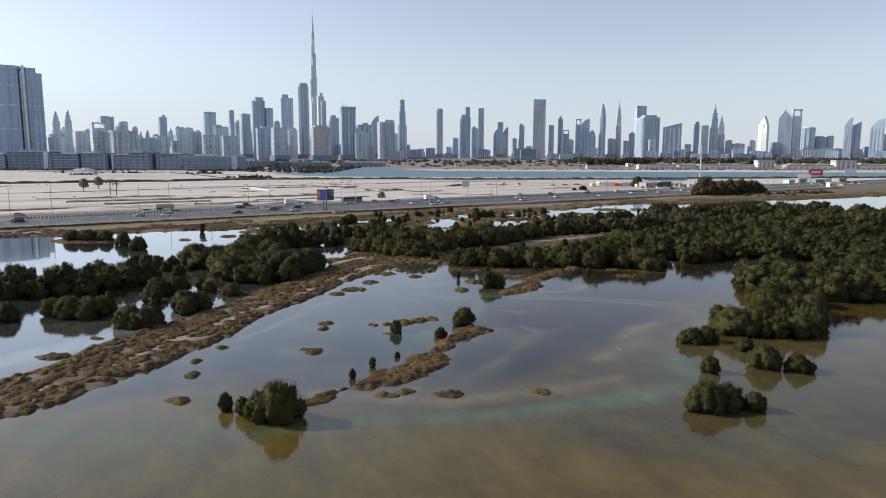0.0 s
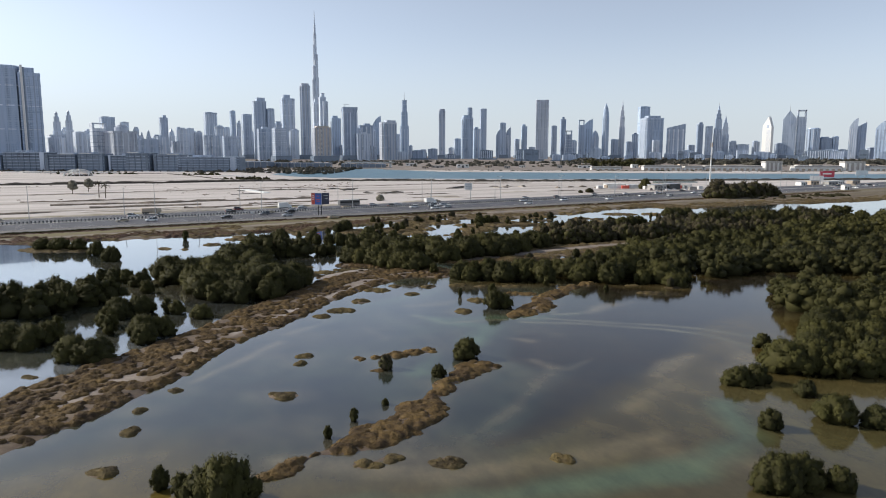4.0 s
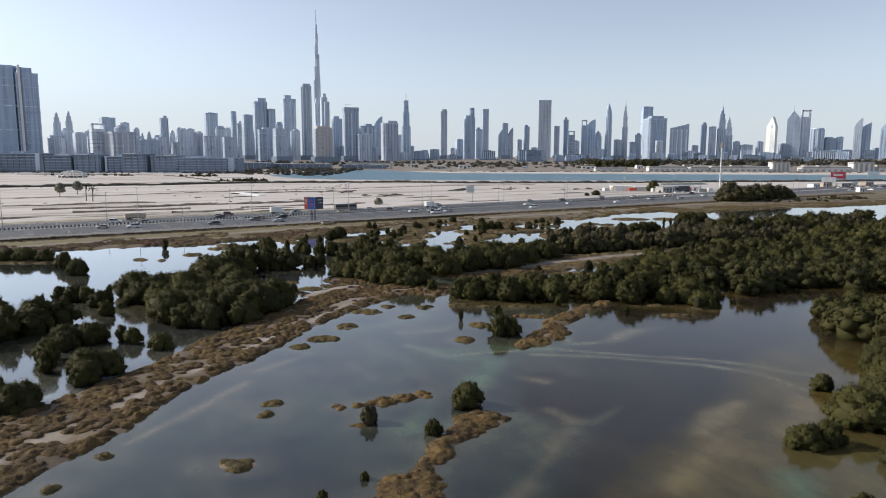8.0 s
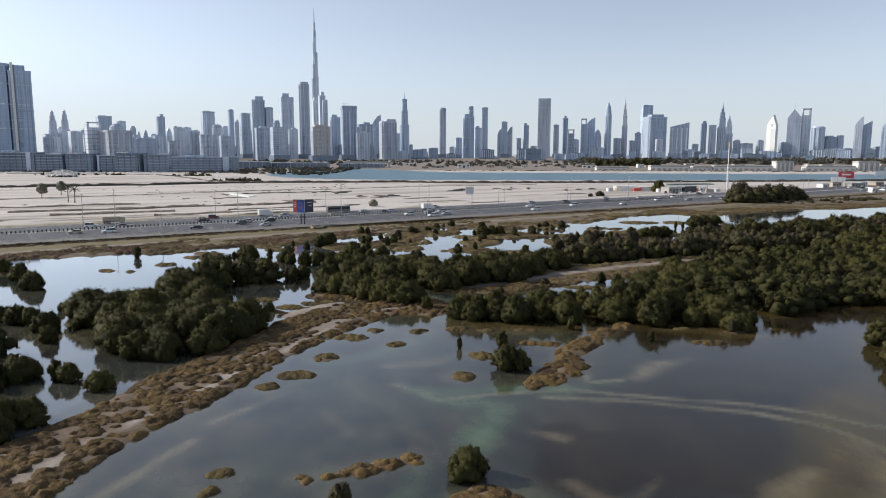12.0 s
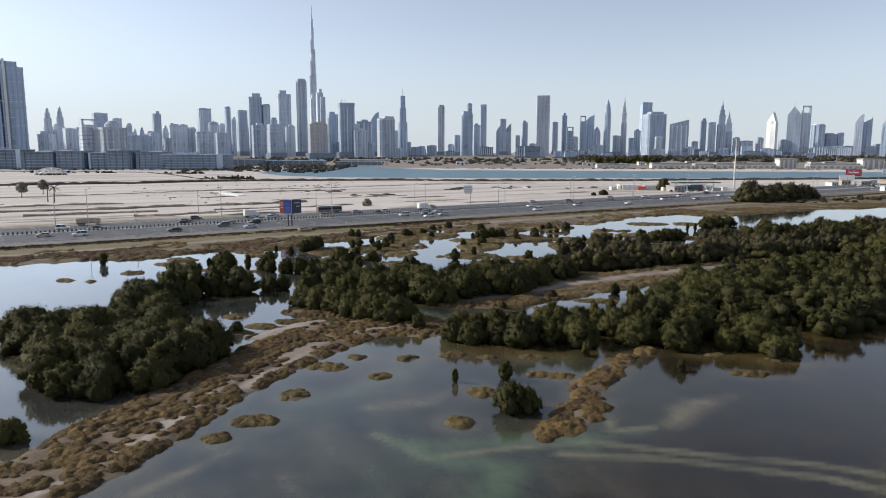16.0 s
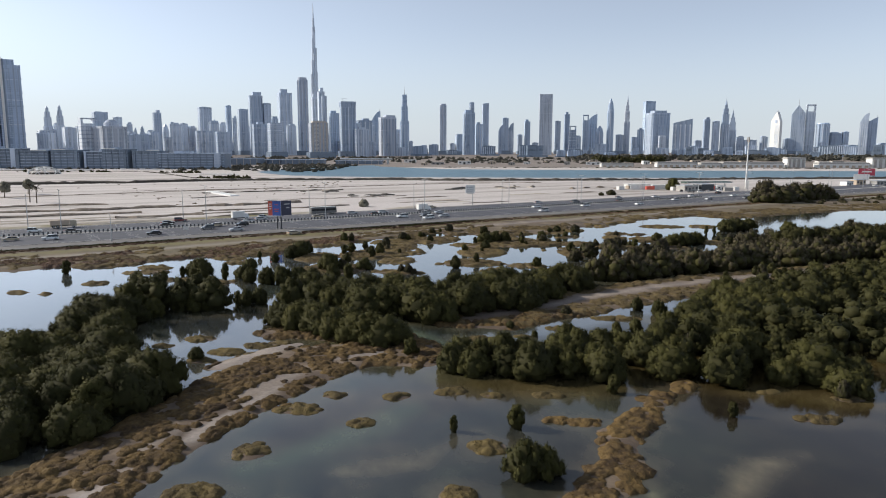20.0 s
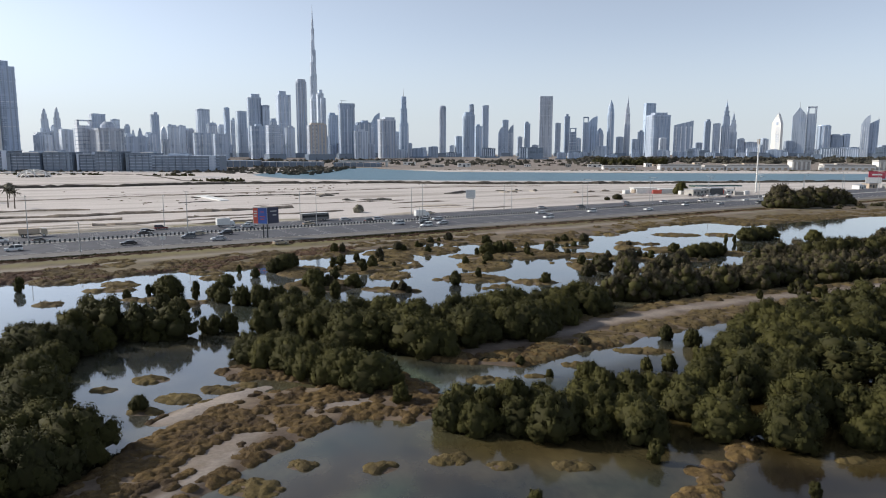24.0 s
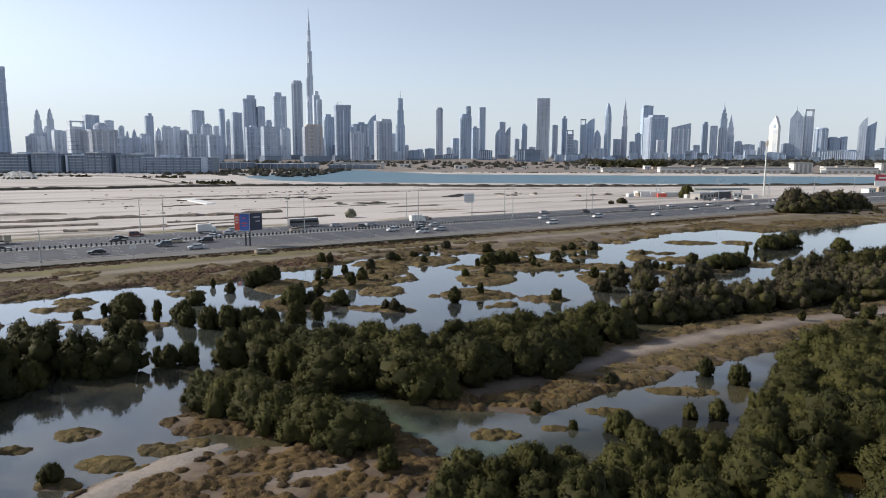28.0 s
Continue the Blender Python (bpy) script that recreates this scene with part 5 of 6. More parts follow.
for x in (-0.7, 0.7):
    part("post", Shape().pole(x + 1.2, 1.2, 0, 5.6, 0.26, n=10), M["dark_steel"], board)
poster = part("poster_frame", Shape().box(0, 0, 5.3, 4.9, 0.3, 5.5), M["white"], board, "white frame of the poster")
part("red_panel", Shape().box(-1.55, -0.17, 5.45, 1.6, 0.05, 5.2), M["red"], poster, "red poster panel")
part("blue_panel", Shape().box(0.8, -0.17, 5.45, 3.1, 0.05, 5.2), M["blue"], poster, "blue poster panel")
for z, w in ((9.4, 0.9), (8.6, 1.1), (7.7, 0.8)):
    part("printed_line", Shape().box(-1.55, -0.21, z, w, 0.03, 0.36), M["white"], poster)
for z, w in ((9.2, 1.1), (7.6, 1.9), (6.8, 1.4)):
    part("printed_line", Shape().box(0.8, -0.21, z, w, 0.03, 0.3), M["red"], poster)
side = part("side_panel", Shape().box(0, 0, 0, 4.6, 0.3, 5.3), M["navy"], board, "dark side face of the billboard")
side.matrix_basis = pose(3.6, 2.0, 5.4, 0, 0, 58)
part("printed_line", Shape().box(0.2, -0.18, 3.9, 2.6, 0.03, 0.4), M["steel"], side)
part("printed_line", Shape().box(0.6, -0.18, 2.6, 1.6, 0.03, 0.4), M["steel"], side)
back = part("back_panel", Shape().box(0, 0, 0, 6.2, 0.2, 5.3), M["dark_steel"], board, "dark back face")
back.matrix_basis = pose(1.1, 2.2, 5.4, 0, 0, 40)
for z in (5.1, 10.9):
    part("catwalk", Shape().box(0.2, -0.5, z - 0.1, 5.0, 0.7, 0.1), M["steel"], board)

sign = thing("road_sign", "white road sign on a bent post above the verge", "road sign", pose(-3.6, 446, 1.0, 0, 0, 8))
part("post", Shape().pole(1.4, 0.2, 0, 6.2, 0.22, 0.16), M["steel"], sign)
part("arm", Shape().box(0.2, 0.2, 6.0, 3.4, 0.22, 0.22), M["steel"], sign)
part("panel", Shape().box(0, 0, 6.4, 4.8, 0.2, 4.0, 0.05), M["white"], sign)
for z in (7.2, 8.2, 9.2):
    part("printed_line", Shape().box(0, -0.12, z, 3.4, 0.04, 0.3), M["steel"], sign)

small = thing("marker_sign", "small white marker board leaning on a short post", "road sign", on_road(-46, 6, ROAD_Z - 0.1, 150))
part("post", Shape().pole(0, 0, 0, 3.4, 0.06), M["steel"], small)
part("panel", Shape().box(0, -0.08, 2.6, 1.7, 0.08, 1.1), M["white"], small)

mast = thing("telecom_mast", "slim white telecom mast with antenna boxes", "mast", pose(199, 611, 0.6))
part("pole", Shape().pole(0, 0, 0, 38, 0.6, 0.36, 10), M["white"], mast)
part("base", Shape().box(0, 0, -0.2, 3, 3, 0.8, 0.2), M["concrete"], mast)
for a in range(3):
    q = part("antenna", Shape().box(0, -0.85, 0, 0.9, 0.35, 3.6, 0.08), M["tan_wall"], mast)
    q.matrix_basis = pose(0, 0, 34.6, 0, 0, a * 120 + 10)
part("cap", Shape().pole(0, 0, 38, 38.4, 0.9, 0.6, 10), M["steel"], mast)

# ---- sand plain: yard, trees, heaps ----


def shed(name, label, x, y, w, d, h, wall_mat, turn=0.0, bays=4, roof_mat="steel"):
    ob = thing(name, label, "building", pose(x, y, 0.6, 0, 0, turn))
    part("wall", Shape().box(0, 0, 0, w, d, h), M[wall_mat], ob)
    part("roof", Shape().box(0, 0, h, w + 0.8, d + 0.8, 0.35), M[roof_mat], ob)
    for k in range(bays):
        x0 = -w / 2 + w * (k + 0.5) / bays
        part("door" if k % 3 == 1 else "window", Shape().box(x0, -d / 2 - 0.04, 0.3 if k % 3 == 1 else h * 0.4, w / bays * 0.5, 0.08, h * (0.6 if k % 3 == 1 else 0.35)), M["dark_steel"], ob)
    return ob


shed("site_office", "long white site office with dark windows", 118, 604, 17, 8, 3.6, "white", 8, 6, "white")
shed("site_office", "low white cabin beside the site yard", 132, 600, 10, 6, 3.2, "white", 8, 4, "white")
shed("workshop", "grey workshop shed beside the highway", 147, 580, 13, 8, 4.2, "concrete", 30, 4)
shed("workshop", "dark open workshop with a metal roof", 160, 586, 12, 8, 4.8, "dark_steel", 30, 3)
shed("guard_cabin", "small white guard cabin near the mast", 176, 600, 7, 4, 3.0, "white", 20, 2, "white")
shed("roadside_cabin", "small white cabin by the marsh road", 300, 590, 5, 4, 4.0, "white", 20, 2, "white")
for n, (x, y) in enumerate(((152, 566), (158, 570), (139, 566), (168, 578), (144, 561))):
    copy_thing(FLEET[(0, 3, 4, 1, 7)[n]], pose(x, y, 1.0, 0, 0, 30 + n * 25))["group"] = "cars parked in the site yard"
canopy = thing("fuel_canopy", "long flat dark-green canopy on white posts in the site yard", "canopy", pose(168, 604, 0.6, 0, 0, 14))
part("roof", Shape().box(0, 0, 5.0, 36, 9, 0.9), M["dark_green"], canopy)
part("fascia", Shape().box(0, -4.6, 4.9, 36.4, 0.2, 0.5), M["white"], canopy)
for k in range(5):
    part("post", Shape().pole(-15 + k * 7.5, 0, 0, 5.0, 0.3), M["white"], canopy)
    part("pump", Shape().box(-15 + k * 7.5, -1.4, 0.2, 1.0, 0.7, 1.7, 0.1), M["red" if k % 2 else "steel"], canopy)
wall = thing("boundary_wall", "low white boundary wall round the site yard", "wall", pose(128, 596, 0.6, 0, 0, 6))
part("wall", Shape().box(0, 0, 0, 34, 0.4, 3.0), M["white"], wall)
for k in range(6):
    part("pillar", Shape().box(-17 + k * 6.8, 0, 0, 0.9, 0.9, 3.4, 0.1), M["white"], wall)
shed("yard_shop", "low red-brown shop beside the canopy", 150, 590, 11, 6, 3.4, "red_wall", 12, 4, "white")
tree(140, 590, 9, 0.9, 0, "round dark tree beside the site offices", "", 0.8, "yard_tree")
tree(-57.2, 434, 4.2, 1.1, 7, "lone grey shrub on bare sand", "", 0.8, "sand_shrub")
tree(85.6, 534, 3.6, 1.6, 5, "low grey shrub on bare sand", "", 0.8, "sand_shrub")
tree(78, 527, 2.4, 1.7, 6, "low grey shrub on bare sand", "", 0.8, "sand_shrub")


def ghaf(x, y, high, label, kind):
    """A tree with a clear stem and a loose crown above it."""
    ob = thing("acacia_tree", label, "tree", pose(x, y, 0.9))
    part("trunk", Shape().pole(0, 0, 0, high * 0.5, 0.3, 0.16, 7, (0.2, 0.1)).pole(0.2, 0.1, high * 0.4, high * 0.7, 0.14, 0.08, 5, (0.8, 0.3)).pole(0.2, 0.1, high * 0.38, high * 0.68, 0.13, 0.07, 5, (-0.8, -0.2)), M["bark"], ob)
    c = part("crown", TREE_KINDS[kind][0], None, ob)
    c.matrix_basis = Matrix.Translation((0.2, 0, high * 0.3)) @ Matrix.Diagonal((high * 0.55, high * 0.55, high * 0.6, 1))


def palm(x, y, high):
    ob = thing("date_palm", "date palm with drooping fronds on bare sand", "tree", pose(x, y, 0.9), "palms on the sand plain")
    part("trunk", Shape().pole(0, 0, 0, high, 0.32, 0.22, 8, (0.2, 0)), M["bark"], ob)
    frond = Shape()
    for k in range(5):
        a, b = k * 0.7, (k + 1) * 0.7
        za, zb = 0.5 * math.sin(a * 0.8), 0.5 * math.sin(b * 0.8) - 0.12 * k
        frond.add([(a, -0.34 * (1 - k / 6), za - 0.16), (a, 0, za), (a, 0.34 * (1 - k / 6), za - 0.16), (b, -0.34 * (1 - (k + 1) / 6), zb - 0.16), (b, 0, zb), (b, 0.34 * (1 - (k + 1) / 6), zb - 0.16)],
                  [(0, 3, 4, 1), (1, 4, 5, 2)])
    me = frond.mesh("frond", M["leaf_grey"])
    for k in range(16):
        f = part("frond", me, None, ob)
        f.matrix_basis = pose(0.2, 0, high, 0, (-35, 5, 25)[k % 3], k * 22.5)


ghaf(-277, 480, 11, "tall bare-stemmed grey tree on sand", 7)
ghaf(-284, 512, 11, "tall grey tree on a dark mound", 7)
palm(-241, 449, 9)
palm(-234, 444, 8)


def heap(name, label, category, x, y, w, d, h, material, seed, kind=""):
    """A lumpy heap of tipped material."""
    r = np.random.RandomState(seed)
    v = ICO2[0] * r.uniform(0.8, 1.2, (len(ICO2[0]), 1)) * (w / 2, d / 2, h)
    ob = part(name, quick_mesh(name, v + (0, 0, 0), ICO2[1].ravel(), 3, material, False), None)
    ob.matrix_basis = pose(x, y, float(land_at(np.array(x), np.array(y))), 0, 0, r.uniform(0, 180))
    return tagged(ob, label, category, "heaps on the sand plain")


M["spoil"] = plain("spoil", (0.10, 0.08, 0.06), (0.30, 0.25, 0.20), 0.5, 0.95)
M["rubble"] = plain("rubble", (0.05, 0.045, 0.038), (0.17, 0.15, 0.13), 0.8, 0.95)
M["sand_heap"] = plain("sand_heap", (0.42, 0.36, 0.29), (0.58, 0.51, 0.43), 0.4, 0.95)
for n in range(30):
    big = n % 3 == 0
    if n < 14:
        x = rs.uniform(-40, 60)
        y = 577 + (x + 37) * 0.5 + rs.uniform(-12, 12)
    elif n < 22:
        x, y = rs.uniform(-122, -96), rs.uniform(540, 566)
    else:
        x, y = rs.uniform(-86, -55), rs.uniform(500, 528)
    dark = n % 3 != 1
    heap("mound", "heap of dark rubble dumped on the sand" if dark else "heap of pale sand and gravel", "heap", x, y, rs.uniform(4, 13), rs.uniform(2, 4), rs.uniform(0.5, 1.1) * (1.5 if big else 1),
         M["rubble"] if dark else M["sand_heap"], n)


def windrow(u, v, long, wide, high, seed, label, material):
    """A long low ridge of bladed soil, lying along the road."""
    r, s, n = np.random.RandomState(seed), Shape(), max(8, int(long / 5))
    ring = []
    for k in range(n + 1):
        x, drift = -long / 2 + long * k / n, r.normal() * 0.7
        f = min(1.0, k / 2 + 0.05, (n - k) / 2 + 0.05) * r.uniform(0.7, 1.2)
        ring.append([(x, -wide / 2 * f + drift, -0.1), (x, -wide * 0.2 * f + drift, high * f), (x, wide * 0.15 * f + drift, high * f * 0.9), (x, wide / 2 * f + drift, -0.1)])
    s.v = [p for q in ring for p in q]
    s.f = [(4 * k + j, 4 * k + 4 + j, 4 * k + 5 + j, 4 * k + 1 + j) for k in range(n) for j in range(3)]
    ob = part("windrow", s, material, None, "", True)
    ob.matrix_basis = on_road(u, v, 1.0, r.uniform(-9, 1))
    tagged(ob, label, "earth ridge", "earth ridges on the sand plain")


for n in range(7):
    windrow(rs.uniform(-160, 20), 70 + n * 5 + rs.uniform(-3, 3), rs.uniform(30, 90), rs.uniform(2, 5), rs.uniform(0.4, 0.9), n, "long low ridge of dark soil on sand" if n % 2 else "long low ridge of bladed sand",
            M["spoil"] if n % 2 else M["sand_heap"])
for n in range(8):
    windrow(rs.uniform(60, 330), 70 + n * 8 + rs.uniform(-4, 4), rs.uniform(20, 80), rs.uniform(2, 5), rs.uniform(0.3, 0.8), 40 + n, "long low ridge of dark soil on sand" if n % 2 else "long low ridge of bladed sand",
            M["spoil"] if n % 2 else M["sand_heap"])


def berm(points, wide, high, seed, label, material="spoil"):
    """A long bank of dark earth with a ragged crest, along a line of points."""
    r, s, rows = np.random.RandomState(seed), Shape(), []
    for (ax, ay), (bx, by) in zip(points, points[1:]):
        n = max(3, int(math.hypot(bx - ax, by - ay) / 5))
        nx, ny = -(by - ay) / math.hypot(bx - ax, by - ay), (bx - ax) / math.hypot(bx - ax, by - ay)
        for k in range(n):
            x, y, f = ax + (bx - ax) * k / n + r.normal() * 0.4, ay + (by - ay) * k / n + r.normal() * 0.4, r.uniform(0.7, 1.2)
            rows.append([(x + nx * q * wide * f, y + ny * q * wide * f, 0.6 + z * high * f) for q, z in ((-0.5, 0), (-0.25, 0.7), (-0.05, 1), (0.15, 0.85), (0.5, 0))])
    s.v = [p for q in rows for p in q]
    s.f = [(5 * k + j + 1, 5 * k + j, 5 * k + 5 + j, 5 * k + 6 + j) for k in range(len(rows) - 1) for j in range(4)]
    tagged(part("earth_bank", s, M[material], None, "", False), label, "earth bank", "earth banks on the sand plain")


M["dark_soil"] = plain("dark_soil", (0.035, 0.030, 0.024), (0.10, 0.085, 0.068), 0.4, 0.95)
LEVEE = [(-620, 500), (-480, 565), (-354, 625), (-308, 650), (-291, 652), (-253, 686), (-213, 707), (-137, 720), (-70, 733), (-38, 722), (4, 724), (78, 731), (163, 745), (237, 767), (389, 797), (620, 850)]
berm(LEVEE, 7, 2.4, 1, "long dark earth bank across the sand plain", "dark_soil")
berm([(-300, 466), (-263, 495), (-238, 517), (-210, 542), (-171, 571), (-118, 598), (-60, 642), (-25, 667), (60, 690)], 5, 0.9, 3, "low ragged bank of soil on the sand")
berm([(-178, 528), (-154, 545), (-123, 562), (-90, 575)], 5, 1.0, 4, "low ragged bank of soil on the sand", "dark_soil")
berm([(-230, 380), (-196, 398), (-176, 406), (-164, 419), (-139, 430), (-121, 439), (-92, 462)], 6, 1.5, 5, "low bank of dark soil beside the highway")
berm([(-200, 366), (-181, 378), (-165, 387), (-147, 396)], 5, 1.3, 6, "low bank of dark soil beside the highway")
berm([(-262, 402), (-236, 414), (-214, 431), (-186, 440)], 5, 1.2, 25, "low bank of dark soil beside the highway")
berm([(-128, 404), (-104, 418), (-86, 424), (-62, 446)], 4, 1.0, 26, "low bank of dark soil beside the highway")
berm([(-150, 366), (-139, 373), (-132, 384), (-118, 392)], 8, 1.5, 7, "brown mound of soil beside the highway")
berm([(-167, 483), (-158, 494), (-148, 504)], 2.5, 0.9, 8, "short dark bank edging a pale slab", "dark_soil")
berm([(-240, 545), (-200, 560), (-174, 578), (-140, 600)], 3, 0.7, 9, "low ragged bank of soil on the sand")
berm([(-120, 470), (-96, 486), (-70, 498), (-40, 520)], 3, 0.7, 10, "low ragged bank of soil on the sand")
slab = part("sand_slab", Shape().prism([(-182, 541), (-176, 547), (-146, 506), (-150, 502)], 0.7, 1.5, 0.96), M["white"])
tagged(slab, "long pale slab of cleared ground on sand", "slab")


def container(x, y, turn, colour, label):
    ob = thing("shipping_container", label, "container", pose(x, y, 0.9, 0, 0, turn), "containers in the site yard")
    part("body", Shape().box(0, 0, 0, 6.1, 2.4, 2.6), M[colour], ob)
    for k in range(8):
        part("rib", Shape().box(-2.7 + k * 0.77, -1.23, 0.15, 0.3, 0.06, 2.3), M[colour], ob)
    part("door", Shape().box(3.07, 0, 0.1, 0.06, 2.2, 2.4), M["steel"], ob)


for n in range(12):
    container(104 + n * 7.2 + rs.uniform(-2, 2), 592 - n * 1.2 + (n * 7 % 5) * 5, rs.uniform(0, 60), ("white", "tan_wall", "white", "red", "concrete", "white")[n % 6],
              ("white", "sand-coloured", "white", "red", "grey", "white")[n % 6] + " steel container standing in the site yard")
for n in range(16):
    x = 290 + rs.uniform(0, 80)
    copy_thing(FLEET[(0, 1, 3, 4, 2, 6)[n % 6]], pose(x, 610 + (x - 290) * 0.9 + rs.uniform(-22, 22), 0.9, 0, 0, rs.uniform(0, 180)))["group"] = "cars parked by the road junction"
for n in range(5):
    shed("roadside_shop", "low pale roadside building beside the junction", 300 + n * 17, 668 + n * 9 + rs.uniform(-8, 8), rs.uniform(8, 14), 6, rs.uniform(3, 5), ("white", "tan_wall", "concrete")[n % 3], 30, 3)
for n in range(8):
    x = 70 + n * 11 + rs.uniform(-3, 3)
    heap("mound", "heap of dark rubble dumped on the sand", "heap", x, 596 + x * 0.16 + rs.uniform(-9, 9), rs.uniform(5, 14), rs.uniform(3, 6), rs.uniform(0.7, 1.6), M["spoil"], 70 + n)

# dry scrub on the embankment before the creek
at = rs.uniform(0, 1, 2600)
px, py = np.interp(at, np.linspace(0, 1, len(LEVEE)), [p[0] for p in LEVEE]), np.interp(at, np.linspace(0, 1, len(LEVEE)), [p[1] for p in LEVEE])
scrub("bank_scrub", "dark dry scrub along the creek embankment", M["bank_dry"], px, py + rs.normal(size=2600) * 1.6 - 2, rs.uniform(0.4, 1.0, 2600), rs)
x, y = rs.uniform(-420, -110, 500), rs.uniform(395, 700, 500)
ok = (road_v(x, y) > 76) & (rough_noise(x, y, 30) > 0.12)
scrub("plain_scrub", "thin dry scrub scattered on the sand plain", M["scrub"], x[ok], y[ok], rs.uniform(0.5, 1.5, int(ok.sum())), rs)

# ---- beyond the creek ----


def long_shed(x, y, w, h, ribbed):
    label = "ribbed white warehouse on the far creek bank" if ribbed else "long low white warehouse on the far creek bank"
    ob = thing("warehouse", label, "building", pose(x, y, 1.0))
    part("wall", Shape().box(0, 0, 0, w, 18, h), M["white"], ob)
    part("roof", Shape().prism([(-w / 2 - 1, -10), (w / 2 + 1, -10), (w / 2 + 1, 10), (-w / 2 - 1, 10)], h, h + 2.2, 0.93), M["concrete"], ob)
    n = max(4, int(w / 9))
    for k in range(n):
        u = -w / 2 + w * (k + 0.5) / n
        if ribbed:
            part("rib", Shape().box(u, -9.6, 0, w / n * 0.45, 1.4, h - 0.5), M["concrete"], ob)
        else:
            part("shutter", Shape().box(u, -9.05, 0, w / n * 0.55, 0.12, h * 0.55), M["tan_wall"], ob)


for x, w, h, ribbed in ((320, 63, 6, False), (373, 30, 5, False), (439, 96, 6, False), (506, 28, 13.5, True), (580, 79, 6, False), (640, 34, 13.5, True), (715, 100, 6, False), (225, 50, 4, False), (820, 70, 7, False)):
    long_shed(x, 1224, w, h, ribbed)
for k in range(26):
    x = -150 + k * 42 + rs.uniform(-14, 14)
    shed("low_building", "low pale building on the far creek bank", x * 0.9, 1420 + rs.uniform(-130, 180), rs.uniform(8, 26), 12, rs.uniform(3.5, 8), ("white", "tan_wall", "concrete")[k % 3], rs.uniform(-8, 8), 3, ("concrete", "tan_wall")[k % 2])

# far trees take the leaf colour with haze mixed in
FAR_LEAF = M["leaf_dusty_haze"]
places = [(rs.uniform(330, 2300), rs.uniform(1750, 2500)) for _ in range(760)]
thicket("tree_belt", places, "dark belt of trees before the far towers", FAR_LEAF, 8, 15, 1.6, rs, BELT_CROWNS)
places = [(rs.uniform(255, 400), rs.uniform(1560, 1640)) for _ in range(60)]
thicket("tree_belt", places, "dense dark grove on the far creek bank", M["leaf_dark"], 11, 16, 1.2, rs, BELT_CROWNS)
places = [(rs.uniform(-760, 340), rs.uniform(1430, 2200)) for _ in range(420)]
thicket("tree_belt", places, "scattered dusty, haze-paled trees among the far streets", FAR_LEAF, 4, 8.5, 1.5, rs, BELT_CROWNS)
places = [(rs.uniform(-940, -300), 1018 + rs.normal() * 5) for _ in range(190)]
thicket("hedge_belt", places, "dusty, haze-paled trees and hedges before the office blocks", FAR_LEAF, 1.6, 4.2, 1.5, rs, BELT_CROWNS)
places = [(rs.uniform(-60, 620), 1152 + rs.normal() * 3) for _ in range(260)]
thicket("hedge_belt", places, "low dark hedge behind the creek beach", M["leaf_dark"], 1.2, 2.6, 1.8, rs, BELT_CROWNS)
places = [(rs.normal() * 14 - 352, rs.normal() * 8 + 893) for _ in range(26)] + [(rs.normal() * 12 - 240, rs.normal() * 3 + 752) for _ in range(30)] + [(rs.uniform(-560, -440), rs.normal() * 3 + 905) for _ in range(16)]
thicket("tree_belt", places, "low dark bushes on the made ground before the creek", M["leaf_dark"], 1.6, 4.4, 1.5, rs, BELT_CROWNS)
for x0, x1, y, h, gap in ((-660, -500, 962, 1.7, 11), (-490, -418, 1000, 1.6, 9), (-310, -254, 846, 1.3, 57)):
    for x in np.arange(x0, x1, gap):
        w = min(gap, x1 - x) * rs.uniform(0.6, 0.95)
        wall = part("site_wall", Shape().box(x + w / 2, y, 0.5, w, 1.2, h * rs.uniform(0.7, 1.2) + 0.4, 0.1), M["white"])
        tagged(wall, "low white boundary wall on the made ground", "wall", "white boundary walls")
berm([(-408, 918), (-372, 880), (-330, 826), (-298, 782), (-271, 746)], 4.5, 1.3, 23, "curved dark bank on the made ground before the creek", "dark_soil")
berm([(-620, 940), (-540, 935), (-470, 938), (-408, 918)], 3.5, 1.0, 24, "low dark bank before the office blocks", "dark_soil")
for x, y, w, h in ((-330, 1330, 110, 8.5), (-215, 1350, 84, 6.5), (-410, 1300, 60, 11)):
    ob = thing("low_block", "long low grey building behind the creek trees", "building", pose(x, y, 0.8))
    part("wall", Shape().box(0, 0, 0, w, 24, h), M["f_dusk"], ob)
    part("roof", Shape().box(0, 0, h, w + 1.6, 25, 0.8), M["f_grey"], ob)
    for j in range(int(w / 12)):
        part("pier", Shape().box(-w / 2 + 6 + j * 12, -12.2, 0, 1.0, 0.8, h), M["concrete"], ob)
places = [(rs.uniform(-390, -205), rs.uniform(960, 1290)) for k in range(260)]
thicket("tree_belt", places, "trees along the creek beside the bridge", FAR_LEAF, 2.5, 5.5, 1.6, rs, BELT_CROWNS)

bridge = thing("bridge", "pale concrete bridge with a low pylon over the creek", "bridge", pose(-206, 1372, 0, 0, 0, 2))
part("deck", Shape().box(0, 0, 9, 96, 14, 1.6), M["concrete"], bridge)
part("parapet", Shape().box(0, -7.1, 10.6, 96, 0.4, 1.1), M["white"], bridge)
part("pylon", Shape().box(40, -2, -1, 4, 4, 15, 0.6), M["white"], bridge)
for x in (-40, -4, 24):
    part("pier", Shape().box(x, 0, -1, 3.4, 10, 10, 0.6), M["concrete"], bridge)

dome = thing("pavilion", "flattened white lattice dome of an unfinished pavilion", "pavilion", pose(-484, 840, 0.6) @ Matrix.Diagonal((1.16, 1.16, 0.8, 1)))
